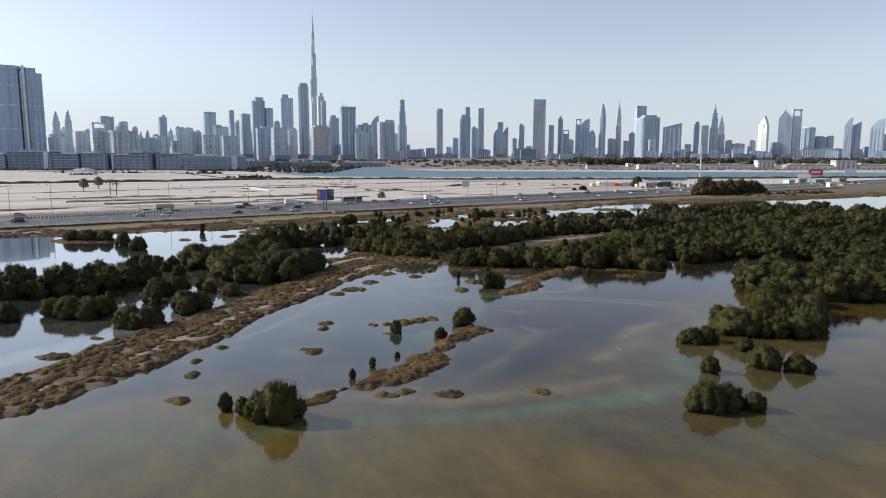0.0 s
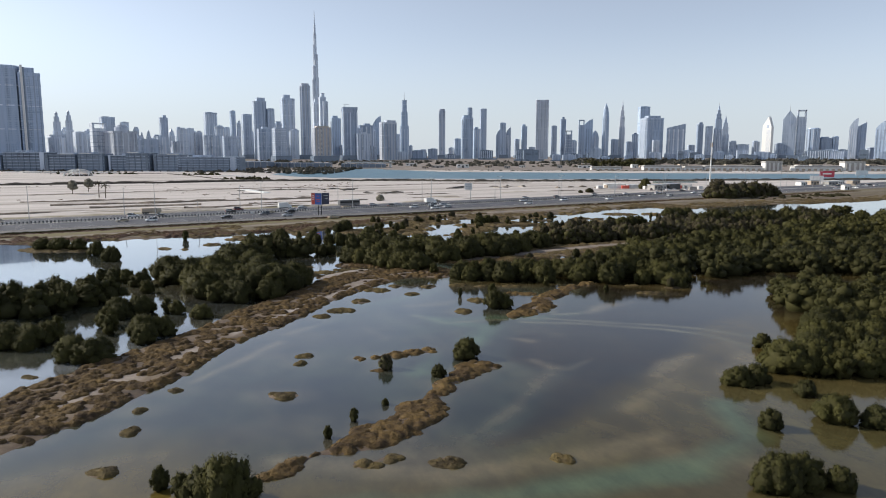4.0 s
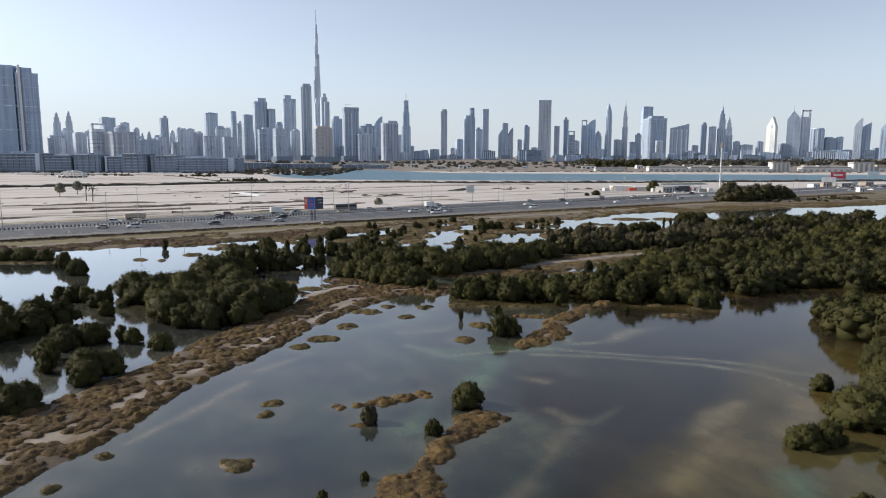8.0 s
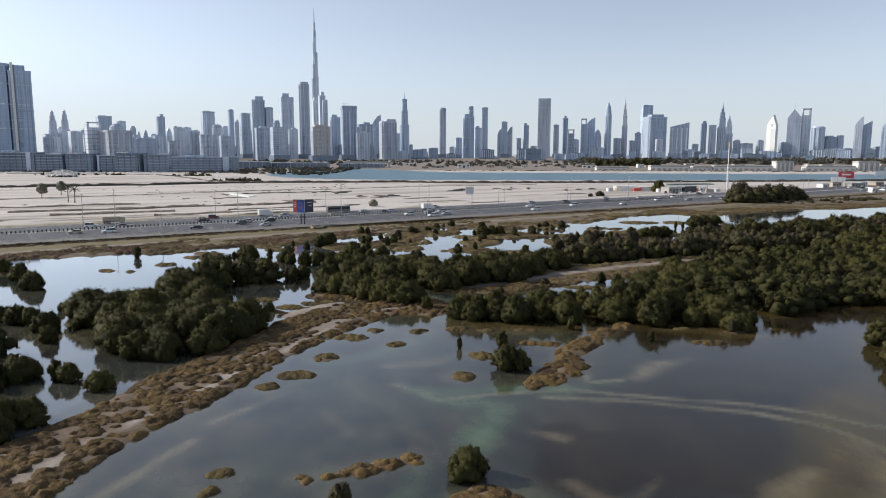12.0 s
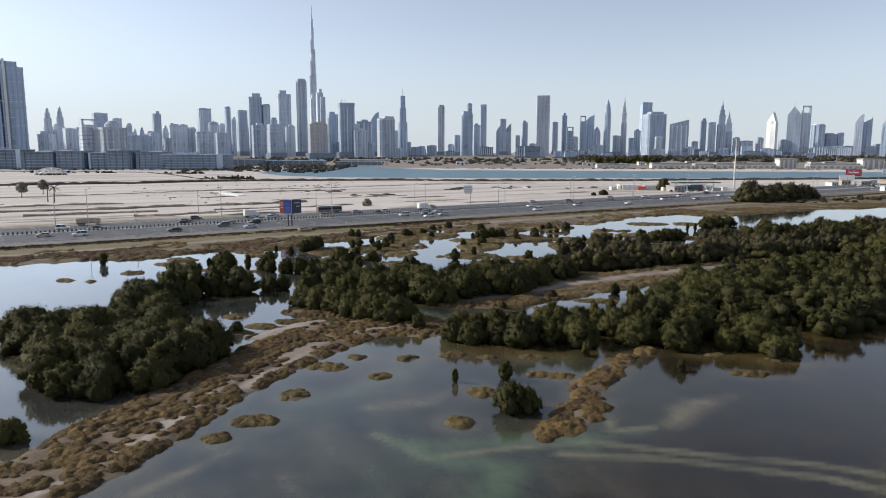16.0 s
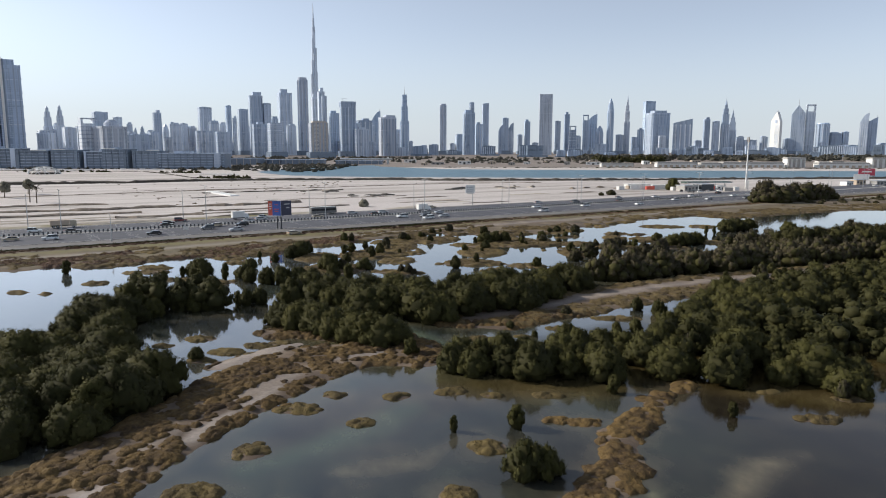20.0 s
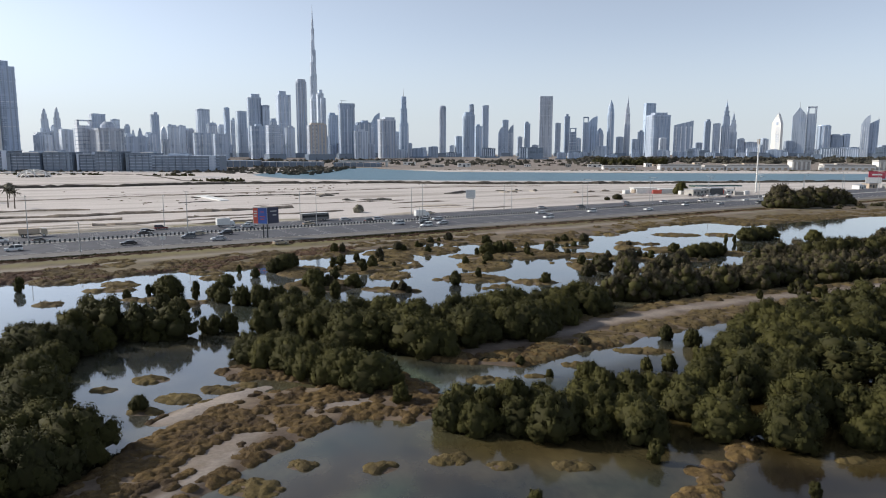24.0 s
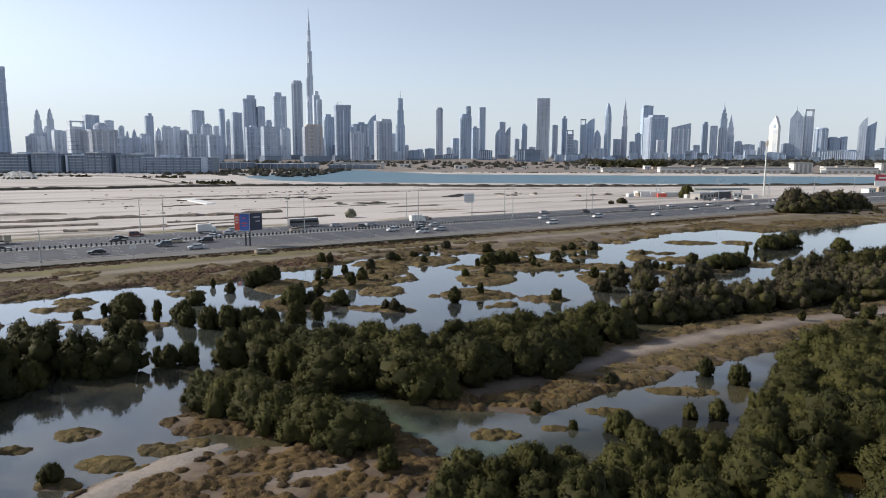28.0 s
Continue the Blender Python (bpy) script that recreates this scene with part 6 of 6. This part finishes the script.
part("plinth", Shape().pole(0, 0, 0, 2.4, 13.5, 12.8, 24), M["dark_soil"], dome)


def lattice_arch(turn, lean):
    """One strut of the dome: a flat arch over an ellipsoid, leaning to one side."""
    a = Shape()
    for j in range(13):
        t0 = math.pi * j / 12
        for f, side in ((1, -0.3), (1, 0.3), (0.94, 0.3), (0.94, -0.3)):
            a.v.append((math.cos(t0) * 14.5 * f, side + lean * math.sin(t0), 0.6 + math.sin(t0) * (10.5 - abs(lean) * 0.25) * f))
    a.f = [(4 * j + i, 4 * j + 4 + i, 4 * j + 4 + (i + 1) % 4, 4 * j + (i + 1) % 4) for j in range(12) for i in range(4)]
    q = part("arch", a, M["white"], dome)
    q.matrix_basis = pose(0, 0, 0, 0, 0, turn)


for k in range(10):
    lattice_arch(k * 18, (-8, 5, 0, 8, -5)[k % 5])

for x, y, w, h, colour, label in ((392, 806, 15, 7, "crimson", "crimson billboard beside the distant road"), (470, 880, 13, 6, "white", "white billboard beside the distant road"), (330, 700, 12, 5, "white", "low white hoarding by the road"), (500, 830, 26, 11, "blue", "pale blue hoarding by the distant road")):
    ob = thing("roadside_billboard", label, "billboard", pose(x, y, 0.8, 0, 0, -10))
    part("panel", Shape().box(0, 0, 3, w, 0.6, h), M[colour], ob)
    part("printed_line", Shape().box(0, -0.35, 3 + h * 0.45, w * 0.6, 0.1, h * 0.2), M["white"], ob)
    for sx in (-0.3, 0.3):
        part("post", Shape().pole(sx * w, 0.6, 0, 3.4, 0.4), M["steel"], ob)

# ---- the city ----


def ring_of(w, d, cut=0.0, n=0):
    if n:
        return [(w / 2 * math.cos(6.2832 * (i + 0.5) / n), d / 2 * math.sin(6.2832 * (i + 0.5) / n)) for i in range(n)]
    a, b, c = w / 2, d / 2, cut
    return [(-a + c, -b), (a - c, -b), (a, -b + c), (a, b - c), (a - c, b), (-a + c, b), (-a, b - c), (-a, -b + c)] if c else [(-a, -b), (a, -b), (a, b), (-a, b)]


TOWER_WORDS = {"glass": "blue-grey glass", "grey": "grey glass-and-concrete", "pale": "pale hazy", "blue": "blue glass", "dark": "dark grey glass", "tan": "sand-coloured",
               "white": "white-clad", "left": "blue-grey glass", "silver": "pale silver", "low": "dark blue-grey"}
SHAPE_WORDS = {"slab": "flat-roofed tower", "deco": "stepped lantern tower", "frame": "frame-crowned tower", "dome": "block with a shallow dome",
               "point": "tower with a pointed roof", "stripe": "block with vertical stripes", "band": "block with balcony bands", "round": "round-edged tower", "brown": "tower with pale piers",
               "arch": "tower with a broad cornice", "sail": "sail-shaped tower", "taper": "stepped tower with needle", "ribbed": "ribbed tower", "bullet": "bullet-shaped tower",
               "spire": "tower with a tall spire", "wedge": "tower with a slanting roof", "emir": "triangular-topped tower"}
tower_n = 0


def tower(kind, x, y, w, h, colour):
    """A tower of the skyline: its body, what crowns it, and the piers, bands and plant rooms that break it up."""
    global tower_n
    tower_n += 1
    rr = np.random.RandomState(tower_n)
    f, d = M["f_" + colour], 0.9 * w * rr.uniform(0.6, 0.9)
    swing = 52 if (kind, colour) == ("emir", "white") else rr.uniform(-6, 2) if h < 60 and x > -300 else rr.uniform(4, 24) if kind in ("slab", "band", "frame", "stripe", "arch", "brown", "dome") and colour != "left" else rr.uniform(-5, 7)
    ob = thing("skyscraper" if h > 150 else "high_rise", TOWER_WORDS[colour] + " " + SHAPE_WORDS[kind] + " of the skyline", "building", pose(x, y, 1.0, 0, 0, math.degrees(math.atan2(-x, y)) + swing))
    w *= 0.95 / (math.cos(radians(swing)) + 0.62 * math.sin(abs(radians(swing))))

    def piers(n, z1, deep=2.2, mat=None):
        for k in range(n):
            u = -w / 2 + w * (k + 0.5) / n
            part("pier", Shape().box(u, -d / 2, 0, w / n * 0.3, deep, z1), mat or (M["f_white"], f, M["f_dark"], M["f_silver"])[tower_n % 4], ob)

    def bands(n, z1, mat=None):
        for k in range(1, n):
            part("band", Shape().box(0, 0, z1 * k / n, w * 1.03, d * 1.05, max(1.2, z1 / n * 0.14)), mat or (f, M["f_dark"], M["f_pale"])[tower_n % 3], ob)
    if kind == "slab":
        cut = w * (0.0, 0.08, 0.16)[tower_n % 3]
        z1 = h * (1.0 if tower_n % 2 else 0.94)
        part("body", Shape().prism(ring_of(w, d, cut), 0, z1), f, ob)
        part("plant_room", Shape().box(w * rr.uniform(-0.15, 0.15), 0, z1, w * rr.uniform(0.4, 0.7), d * 0.6, max(h - z1, 3)), f, ob)
        part("parapet", Shape().prism(ring_of(w * 1.02, d * 1.02, cut), z1 - h * 0.03, z1 + 1.0), f, ob)
        piers(3 + tower_n % 4, z1 * 0.97)
        if tower_n % 3 == 0:
            bands(5 + tower_n % 4, z1)
    elif kind in ("deco", "spire"):
        z = 0
        for k, (s, t) in enumerate(((1, 0.62), (0.8, 0.82), (0.58, 0.93), (0.34, 1.0))):
            part("body" if k == 0 else "setback", Shape().prism(ring_of(w * s, d * s, w * 0.1 * s), z, h * t), f, ob)
            z = h * t
        part("spire", Shape().pole(0, 0, h, h * (1.12 if kind == "spire" else 1.05), w * 0.16, w * 0.01, 8), f, ob)
        if kind == "spire":
            part("needle", Shape().pole(0, 0, h * 1.1, h * 1.16, w * 0.02, w * 0.01, 6), M["steel"], ob)
        piers(5, h * 0.6)
    elif kind == "frame":
        part("body", Shape().prism(ring_of(w, d, w * 0.06), 0, h * 0.86), f, ob)
        for sx in (-1, 1):
            part("crown_post", Shape().box(sx * w * 0.42, 0, h * 0.86, w * 0.14, d * 0.8, h * 0.14), f, ob)
        part("crown_beam", Shape().box(0, 0, h * 0.97, w, d * 0.8, h * 0.03), f, ob)
        bands(9, h * 0.86)
    elif kind == "dome":
        part("body", Shape().box(0, 0, 0, w, d, h * 0.78), f, ob)
        part("cornice", Shape().box(0, 0, h * 0.76, w * 1.06, d * 1.06, h * 0.06), f, ob)
        part("drum", Shape().pole(w * 0.06, 0, h * 0.78, h * 0.92, w * 0.3, w * 0.28, 16), f, ob)
        part("dome", Shape().pole(w * 0.06, 0, h * 0.92, h, w * 0.28, w * 0.14, 16), f, ob)
        piers(4, h * 0.76, 3)
    elif kind in ("point", "bullet"):
        part("body", Shape().prism(ring_of(w, d, 0, 12), 0, h * 0.74), f, ob)
        part("shoulder", Shape().prism(ring_of(w, d, 0, 12), h * 0.74, h * 0.9, 0.68), f, ob)
        part("point", Shape().prism(ring_of(w * 0.68, d * 0.68, 0, 12), h * 0.9, h, 0.12), f, ob)
        part("fin", Shape().box(0, -d / 2, 0, w * 0.12, 1.6, h * 0.8), M["f_white"], ob)
    elif kind in ("stripe", "ribbed"):
        part("body", Shape().prism(ring_of(w, d, w * 0.04), 0, h), M["f_grey"] if kind == "stripe" else M["f_tan"], ob)
        n = 6 if kind == "stripe" else 7
        for k in range(n):
            u = -w / 2 + w * (k + 0.5) / n
            part("rib", Shape().box(u, -d / 2, 0, w / n * 0.5, 5.0, h * (0.97 if k % 2 else 0.93)), f, ob)
        part("crown", Shape().box(0, 0, h * 0.94, w * 0.8, d * 0.9, h * 0.06), M["f_dark"], ob)
    elif kind == "band":
        part("body", Shape().prism(ring_of(w, d, w * 0.06), 0, h), M["f_grey"], ob)
        bands(max(8, int(h / 6)), h, M["f_" + colour])
        part("core", Shape().box(-w * 0.3, -d * 0.5, 0, w * 0.1, 2.5, h * 1.04), M["f_grey"], ob)
    elif kind == "round":
        part("body", Shape().prism(ring_of(w, d, 0, 16), 0, h * 0.97), f, ob)
        part("crown", Shape().prism(ring_of(w * 0.86, d * 0.86, 0, 16), h * 0.97, h, 0.92), f, ob)
        for k in range(5):
            a = radians(-150 + 30 * k)
            part("pier", Shape().box(w * 0.5 * math.cos(a), d * 0.5 * math.sin(a), 0, w * 0.07, w * 0.07, h * 0.95), M["f_dark"] if k % 2 else M["f_pale"], ob)
    elif kind == "brown":
        part("body", Shape().box(0, 0, 0, w, d, h * 0.94), M["f_tan"], ob)
        part("crown", Shape().box(0, 0, h * 0.94, w * 0.72, d * 0.8, h * 0.06), M["stone_wall"], ob)
        for k in range(5):
            part("pier", Shape().box(-w / 2 + w * (k + 0.5) / 5, -d / 2, 0, w * 0.075, 3, h * 0.97), M["stone_wall"], ob)
        for k in range(1, 26):
            part("balcony", Shape().box(-w * 0.2, -d / 2 - 0.6, h * 0.036 * k, w * 0.26, 1.6, 1.2), M["white"], ob)
    elif kind == "arch":
        part("body", Shape().box(0, 0, 0, w * 0.9, d, h * 0.9), f, ob)
        part("cornice", Shape().prism(ring_of(w * 0.9, d), h * 0.88, h * 0.96, 1.12), f, ob)
        part("crown", Shape().box(0, 0, h * 0.96, w, d, h * 0.04), f, ob)
        for k in range(5):
            part("pier", Shape().box(-w * 0.45 + w * 0.9 * k / 4, -d / 2, 0, w * 0.07, 3, h * 0.9), M["f_blue"] if k % 2 else M["f_pale"], ob)
        part("crane", Shape().pole(-w * 0.3, 0, h, h * 1.06, 0.8).box(-w * 0.2, 0, h * 1.05, w * 0.4, 0.8, 1.0), M["steel"], ob)
    elif kind in ("sail", "wedge"):
        low = 0.78 if kind == "sail" else 0.88
        a, b = w / 2, d / 2
        n = 8
        outline = [(-a, 0), (a, 0)] + [(a - w * k / n, h * (1 - (1 - low) * ((1 - k / n) if kind == "wedge" else (k / n) ** 2))) for k in range(n + 1)]
        if kind == "wedge":
            outline = [(-x0, z0) for x0, z0 in outline][::-1]
        s = Shape()
        k = len(outline)
        s.add([(px, -b, pz) for px, pz in outline] + [(px, b, pz) for px, pz in outline], [tuple(range(k)), tuple(range(2 * k - 1, k - 1, -1))] + [(i, i + k, (i + 1) % k + k, (i + 1) % k) for i in range(k)])
        part("body", s, f, ob)
        piers(4, h * low * 0.96)
        part("mast", Shape().pole(a * 0.8, 0, h * 0.9, h * 1.05, 1.2, 0.4), M["steel"], ob)
    elif kind == "taper":
        z = 0
        for k, (s, t) in enumerate(((1, 0.55), (0.74, 0.78), (0.55, 0.97))):
            part("body" if k == 0 else "setback", Shape().prism(ring_of(w * s, d * s, w * 0.12 * s), z, h * t, 0.94), f, ob)
            z = h * t
        part("needle", Shape().pole(0, 0, h * 0.97, h * 1.1, 1.6, 0.4), M["steel"], ob)
        piers(3, h * 0.5)
    elif kind == "emir":
        white = colour == "white"
        skin = M["white"] if white else f
        top = [(-w / 2, 0), (w / 2, 0), (w / 2, h * (0.84 if white else 0.92)), (w * (0.12 if white else -0.02), h * 1.1), (-w / 2, h * (0.86 if white else 0.9))]
        s, k = Shape(), len(top)
        if white:  # its broad side looks to the sun
            d = w * 0.35
            flanks = [(-d / 2, -px, pz) for px, pz in top] + [(d / 2, -px, pz) for px, pz in top]
        else:
            flanks = [(px, -d / 2, pz) for px, pz in top] + [(px, d / 2, pz) for px, pz in top]
        s.add(flanks, [tuple(range(k)), tuple(range(2 * k - 1, k - 1, -1))] + [(i, i + k, (i + 1) % k + k, (i + 1) % k) for i in range(k)])
        part("body", s, skin, ob)
        part("needle", Shape().pole(0, w * (-0.12 if white else 0), h * 1.09, h * (1.14 if white else 1.24), 1.5, 0.4), M["steel"], ob)
        if white:
            part("oculus", Shape().box(-d / 2 - 0.3, -w * 0.1, h * 0.8, 1.4, w * 0.24, h * 0.08), M["f_grey"], ob)
            part("base_arch", Shape().box(-d / 2 - 0.3, -w * 0.05, 0, 2, w * 0.42, h * 0.14), M["f_grey"], ob)
            for k in range(22):
                part("window_band", Shape().box(-d / 2 - 0.2, -w * 0.2, h * (0.16 + 0.027 * k), 0.8, w * 0.46, h * 0.011), M["f_grey"], ob)
        else:
            part("oculus", Shape().box(w * 0.1, -d / 2 - 0.3, h * 0.78, w * 0.3, 1.4, h * 0.09), M["f_dark"], ob)
            part("base_arch", Shape().box(0, -d / 2 - 0.3, 0, w * 0.42, 2, h * 0.12), M["f_dark"], ob)
    if colour == "left":
        for z in (0.36, 0.6, 0.8):
            part("service_floor", Shape().box(0, 0, h * z, w * 1.01, d * 1.01, 2.4), M["f_silver"], ob)
        if w < 60:
            # white strip paints the tower's sunlit edge; a darker strip stands beside it
            part("light_shaft", Shape().box(-w * 0.34, -d / 2 - 1, 0, w * 0.11, 4, h * 1.02), M["white"], ob)
            part("reveal", Shape().box(-w * 0.24, -d / 2 - 0.6, 0, w * 0.06, 2, h), M["f_low"], ob)
    if h < 320 and tower_n % 2:
        part("podium", Shape().box(w * 0.1, -d * 0.2, 0, w * 1.5, d * 1.5, min(18, h * 0.16)), M["f_low"], ob)
    return ob


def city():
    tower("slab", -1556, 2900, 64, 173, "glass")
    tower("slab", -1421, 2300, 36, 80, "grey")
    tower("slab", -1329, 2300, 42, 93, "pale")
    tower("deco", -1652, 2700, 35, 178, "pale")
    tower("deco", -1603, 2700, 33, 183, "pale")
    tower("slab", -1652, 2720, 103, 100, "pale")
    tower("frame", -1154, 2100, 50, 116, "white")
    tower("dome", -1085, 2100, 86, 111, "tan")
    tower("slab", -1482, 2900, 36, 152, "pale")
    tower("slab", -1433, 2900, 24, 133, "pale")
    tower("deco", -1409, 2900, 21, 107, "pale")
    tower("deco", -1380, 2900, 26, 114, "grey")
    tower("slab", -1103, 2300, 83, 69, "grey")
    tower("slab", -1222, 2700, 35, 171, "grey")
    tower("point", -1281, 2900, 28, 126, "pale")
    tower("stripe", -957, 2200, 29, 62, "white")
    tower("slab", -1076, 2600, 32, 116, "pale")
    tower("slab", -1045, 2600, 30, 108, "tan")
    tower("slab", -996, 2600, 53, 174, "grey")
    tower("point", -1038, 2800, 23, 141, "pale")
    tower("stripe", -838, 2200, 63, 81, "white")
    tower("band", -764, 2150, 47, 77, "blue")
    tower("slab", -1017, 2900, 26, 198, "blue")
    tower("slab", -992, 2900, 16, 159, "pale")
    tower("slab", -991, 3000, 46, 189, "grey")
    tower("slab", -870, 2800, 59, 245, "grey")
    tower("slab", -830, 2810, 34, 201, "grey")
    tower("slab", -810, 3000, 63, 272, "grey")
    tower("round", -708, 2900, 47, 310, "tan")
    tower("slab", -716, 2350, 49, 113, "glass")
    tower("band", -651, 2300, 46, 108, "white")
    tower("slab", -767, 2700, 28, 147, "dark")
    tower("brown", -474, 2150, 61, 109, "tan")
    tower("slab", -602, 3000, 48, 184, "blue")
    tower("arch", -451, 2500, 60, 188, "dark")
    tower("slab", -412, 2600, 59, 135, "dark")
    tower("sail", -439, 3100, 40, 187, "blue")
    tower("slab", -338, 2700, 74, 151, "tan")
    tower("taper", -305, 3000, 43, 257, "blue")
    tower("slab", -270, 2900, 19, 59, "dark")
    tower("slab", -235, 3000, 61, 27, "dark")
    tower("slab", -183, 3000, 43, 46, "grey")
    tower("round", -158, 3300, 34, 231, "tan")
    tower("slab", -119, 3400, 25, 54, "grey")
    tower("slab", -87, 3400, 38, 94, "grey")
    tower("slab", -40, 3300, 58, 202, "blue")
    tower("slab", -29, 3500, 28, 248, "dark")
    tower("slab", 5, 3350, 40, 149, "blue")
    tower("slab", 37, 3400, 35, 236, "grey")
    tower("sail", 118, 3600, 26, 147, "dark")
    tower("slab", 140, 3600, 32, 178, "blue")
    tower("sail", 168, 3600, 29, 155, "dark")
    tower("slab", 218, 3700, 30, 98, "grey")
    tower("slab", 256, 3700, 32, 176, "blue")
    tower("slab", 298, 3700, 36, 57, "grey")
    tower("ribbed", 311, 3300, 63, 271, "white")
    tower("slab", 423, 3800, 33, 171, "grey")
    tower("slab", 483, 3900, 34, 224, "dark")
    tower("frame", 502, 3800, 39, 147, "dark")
    tower("slab", 532, 3800, 30, 97, "blue")
    tower("frame", 584, 3900, 34, 209, "dark")
    tower("sail", 634, 4000, 60, 216, "blue")
    tower("point", 661, 3900, 43, 151, "dark")
    tower("bullet", 716, 3900, 40, 297, "blue")
    tower("slab", 787, 4000, 45, 104, "grey")
    tower("spire", 826, 4000, 35, 285, "tan")
    tower("slab", 846, 3900, 34, 89, "dark")
    tower("slab", 902, 4000, 38, 141, "dark")
    tower("slab", 969, 4100, 68, 291, "blue")
    tower("slab", 892, 3600, 114, 214, "grey")
    tower("slab", 891, 3500, 39, 89, "white")
    tower("wedge", 986, 3500, 94, 171, "dark")
    tower("slab", 1154, 3800, 42, 70, "grey")
    tower("slab", 1260, 4000, 41, 200, "dark")
    tower("slab", 1310, 4000, 41, 176, "grey")
    tower("spire", 1360, 3999, 50, 265, "dark")
    tower("spire", 1417, 4050, 45, 215, "grey")
    tower("slab", 1445, 4000, 41, 98, "grey")
    tower("slab", 1497, 3999, 76, 76, "dark")
    tower("slab", 1573, 4000, 44, 98, "grey")
    tower("emir", 1594, 3899, 64, 205, "white")
    tower("slab", 1701, 3999, 50, 86, "grey")
    tower("emir", 1750, 4000, 72, 240, "grey")
    tower("frame", 1815, 4000, 53, 268, "white")
    tower("round", 1837, 3900, 73, 166, "blue")
    tower("slab", 1906, 3900, 67, 118, "dark")
    tower("slab", 1954, 3900, 37, 118, "blue")
    tower("sail", 1996, 3800, 41, 212, "grey")
    tower("wedge", 2040, 3800, 44, 192, "dark")
    tower("sail", 2091, 3700, 66, 201, "blue")
    tower("slab", 2004, 3900, 67, 48, "dark")
    tower("slab", 2157, 3900, 79, 61, "grey")
    tower("slab", 2165, 3700, 72, 122, "dark")
    tower("slab", -813, 3700, 39, 338, "pale")
    tower("slab", -775, 3600, 29, 287, "pale")
    tower("slab", -873, 3800, 34, 316, "silver")
    tower("slab", -1029, 3100, 33, 150, "silver")
    tower("slab", -1288, 3000, 52, 103, "silver")
    tower("slab", -1408, 3000, 49, 88, "silver")
    tower("slab", -1115, 3100, 35, 140, "silver")
    tower("slab", -1027, 1480, 91, 210, "left")
    tower("slab", -968, 1500, 45, 208, "left")


city()


def needle_tower():
    """The tallest tower: three wings that step back in turn round a core, and a spire."""
    ob = thing("supertall_tower", "tapering silver supertall tower with stepped wings and a spire", "building", pose(-924, 4040, 1))
    # its palest facade tones also carry the painted haze
    f = M["f_silver"]
    # each step: where its middle stands off the axis, its width, its foot and its top
    steps = ((0, 0, 44, 0, 345), (6, -8, 24, 0, 395), (-9, -8, 22, 0, 440), (0, 4, 38, 300, 455), (-4, -6, 24, 0, 519), (5, -7, 20, 0, 552),
             (1, 2, 30, 440, 585), (-3, -5, 16, 500, 637), (3, -4, 15, 540, 668), (0, 0, 20, 560, 700), (0, 0, 13, 690, 748))
    for n, (x, y, w, z0, z1) in enumerate(steps):
        part("wing_step", Shape().pole(x, y, z0, z1, w / 2, w / 2 * 0.97, 12), f if n % 2 else M["f_pale"], ob)
        part("step_cap", Shape().pole(x, y, z1, z1 + 3, w / 2 * 0.9, w / 2 * 0.7, 12), M["f_pale"], ob)
    for n, (x, w, h) in enumerate(((-24, 12, 110), (26, 14, 150), (20, 16, 235), (-18, 14, 190))):
        part("flank", Shape().pole(x, -6, 0, h, w / 2, w / 2 * 0.95, 10), f, ob)
    part("spire_base", Shape().pole(0, 0, 748, 785, 3.6, 2.4, 8), f, ob)
    part("spire", Shape().pole(0, 0, 785, 829, 2.2, 0.8, 8), M["steel"], ob)
    return ob


needle_tower()

# long low glass blocks on the left bank
edge = -945
for k, w in enumerate((52, 40, 56, 45, 60, 41, 36, 27, 32, 36, 83)):
    h = (24, 21, 25, 22, 26, 23, 24, 22, 25, 23, 20)[k]
    h, w = h * 1.06, w * 1.11
    x, edge = edge + w / 2, edge + w + (2 if k % 2 else 4)
    y = 1048 + (k * 7 % 5) * 3
    glass = M[("f_low", "f_dusk", "f_dusk")[k % 3]]
    ob = thing("office_block", "long low dark-glass office block on the far bank", "building", pose(x, y, 0.8, 0, 0, 3), "office blocks on the far bank")
    part("body", Shape().box(0, 0, 0, w, 30, h), glass, ob)
    part("roof", Shape().box(0, 0, h, w + 1.2, 31, 1.0), M["f_grey" if k % 3 == 1 else "f_low"], ob)
    part("plant_room", Shape().box(w * (0.2 if k % 2 else -0.15), 2, h + 1, w * 0.3, 12, 2.6), M["f_grey"], ob)
    part("core", Shape().box(w * (-0.42 if k % 2 else 0.4), -15.6, 0, w * 0.1, 2.4, h * 1.04), M[("f_low", "f_grey", "f_dusk")[k % 3]], ob)
    for j in range(1, 6):
        part("floor_band", Shape().box(0, -15.1, h * j / 6, w * 0.985, 0.5, 0.7), M["f_dark"], ob)
    for j in range(int(w / 9)):
        part("pier", Shape().box(-w / 2 + 4.5 + j * 9, -15.3, 0, 0.9, 0.8, h), glass, ob)
    if k % 3 != 1:
        part("parapet", Shape().box(w * (0.24 if k % 2 else -0.2), -15.2, h + 1, w * 0.45, 0.5, 1.0), M["white"], ob)
# paler facade colours left of x = -250 paint in thicker haze
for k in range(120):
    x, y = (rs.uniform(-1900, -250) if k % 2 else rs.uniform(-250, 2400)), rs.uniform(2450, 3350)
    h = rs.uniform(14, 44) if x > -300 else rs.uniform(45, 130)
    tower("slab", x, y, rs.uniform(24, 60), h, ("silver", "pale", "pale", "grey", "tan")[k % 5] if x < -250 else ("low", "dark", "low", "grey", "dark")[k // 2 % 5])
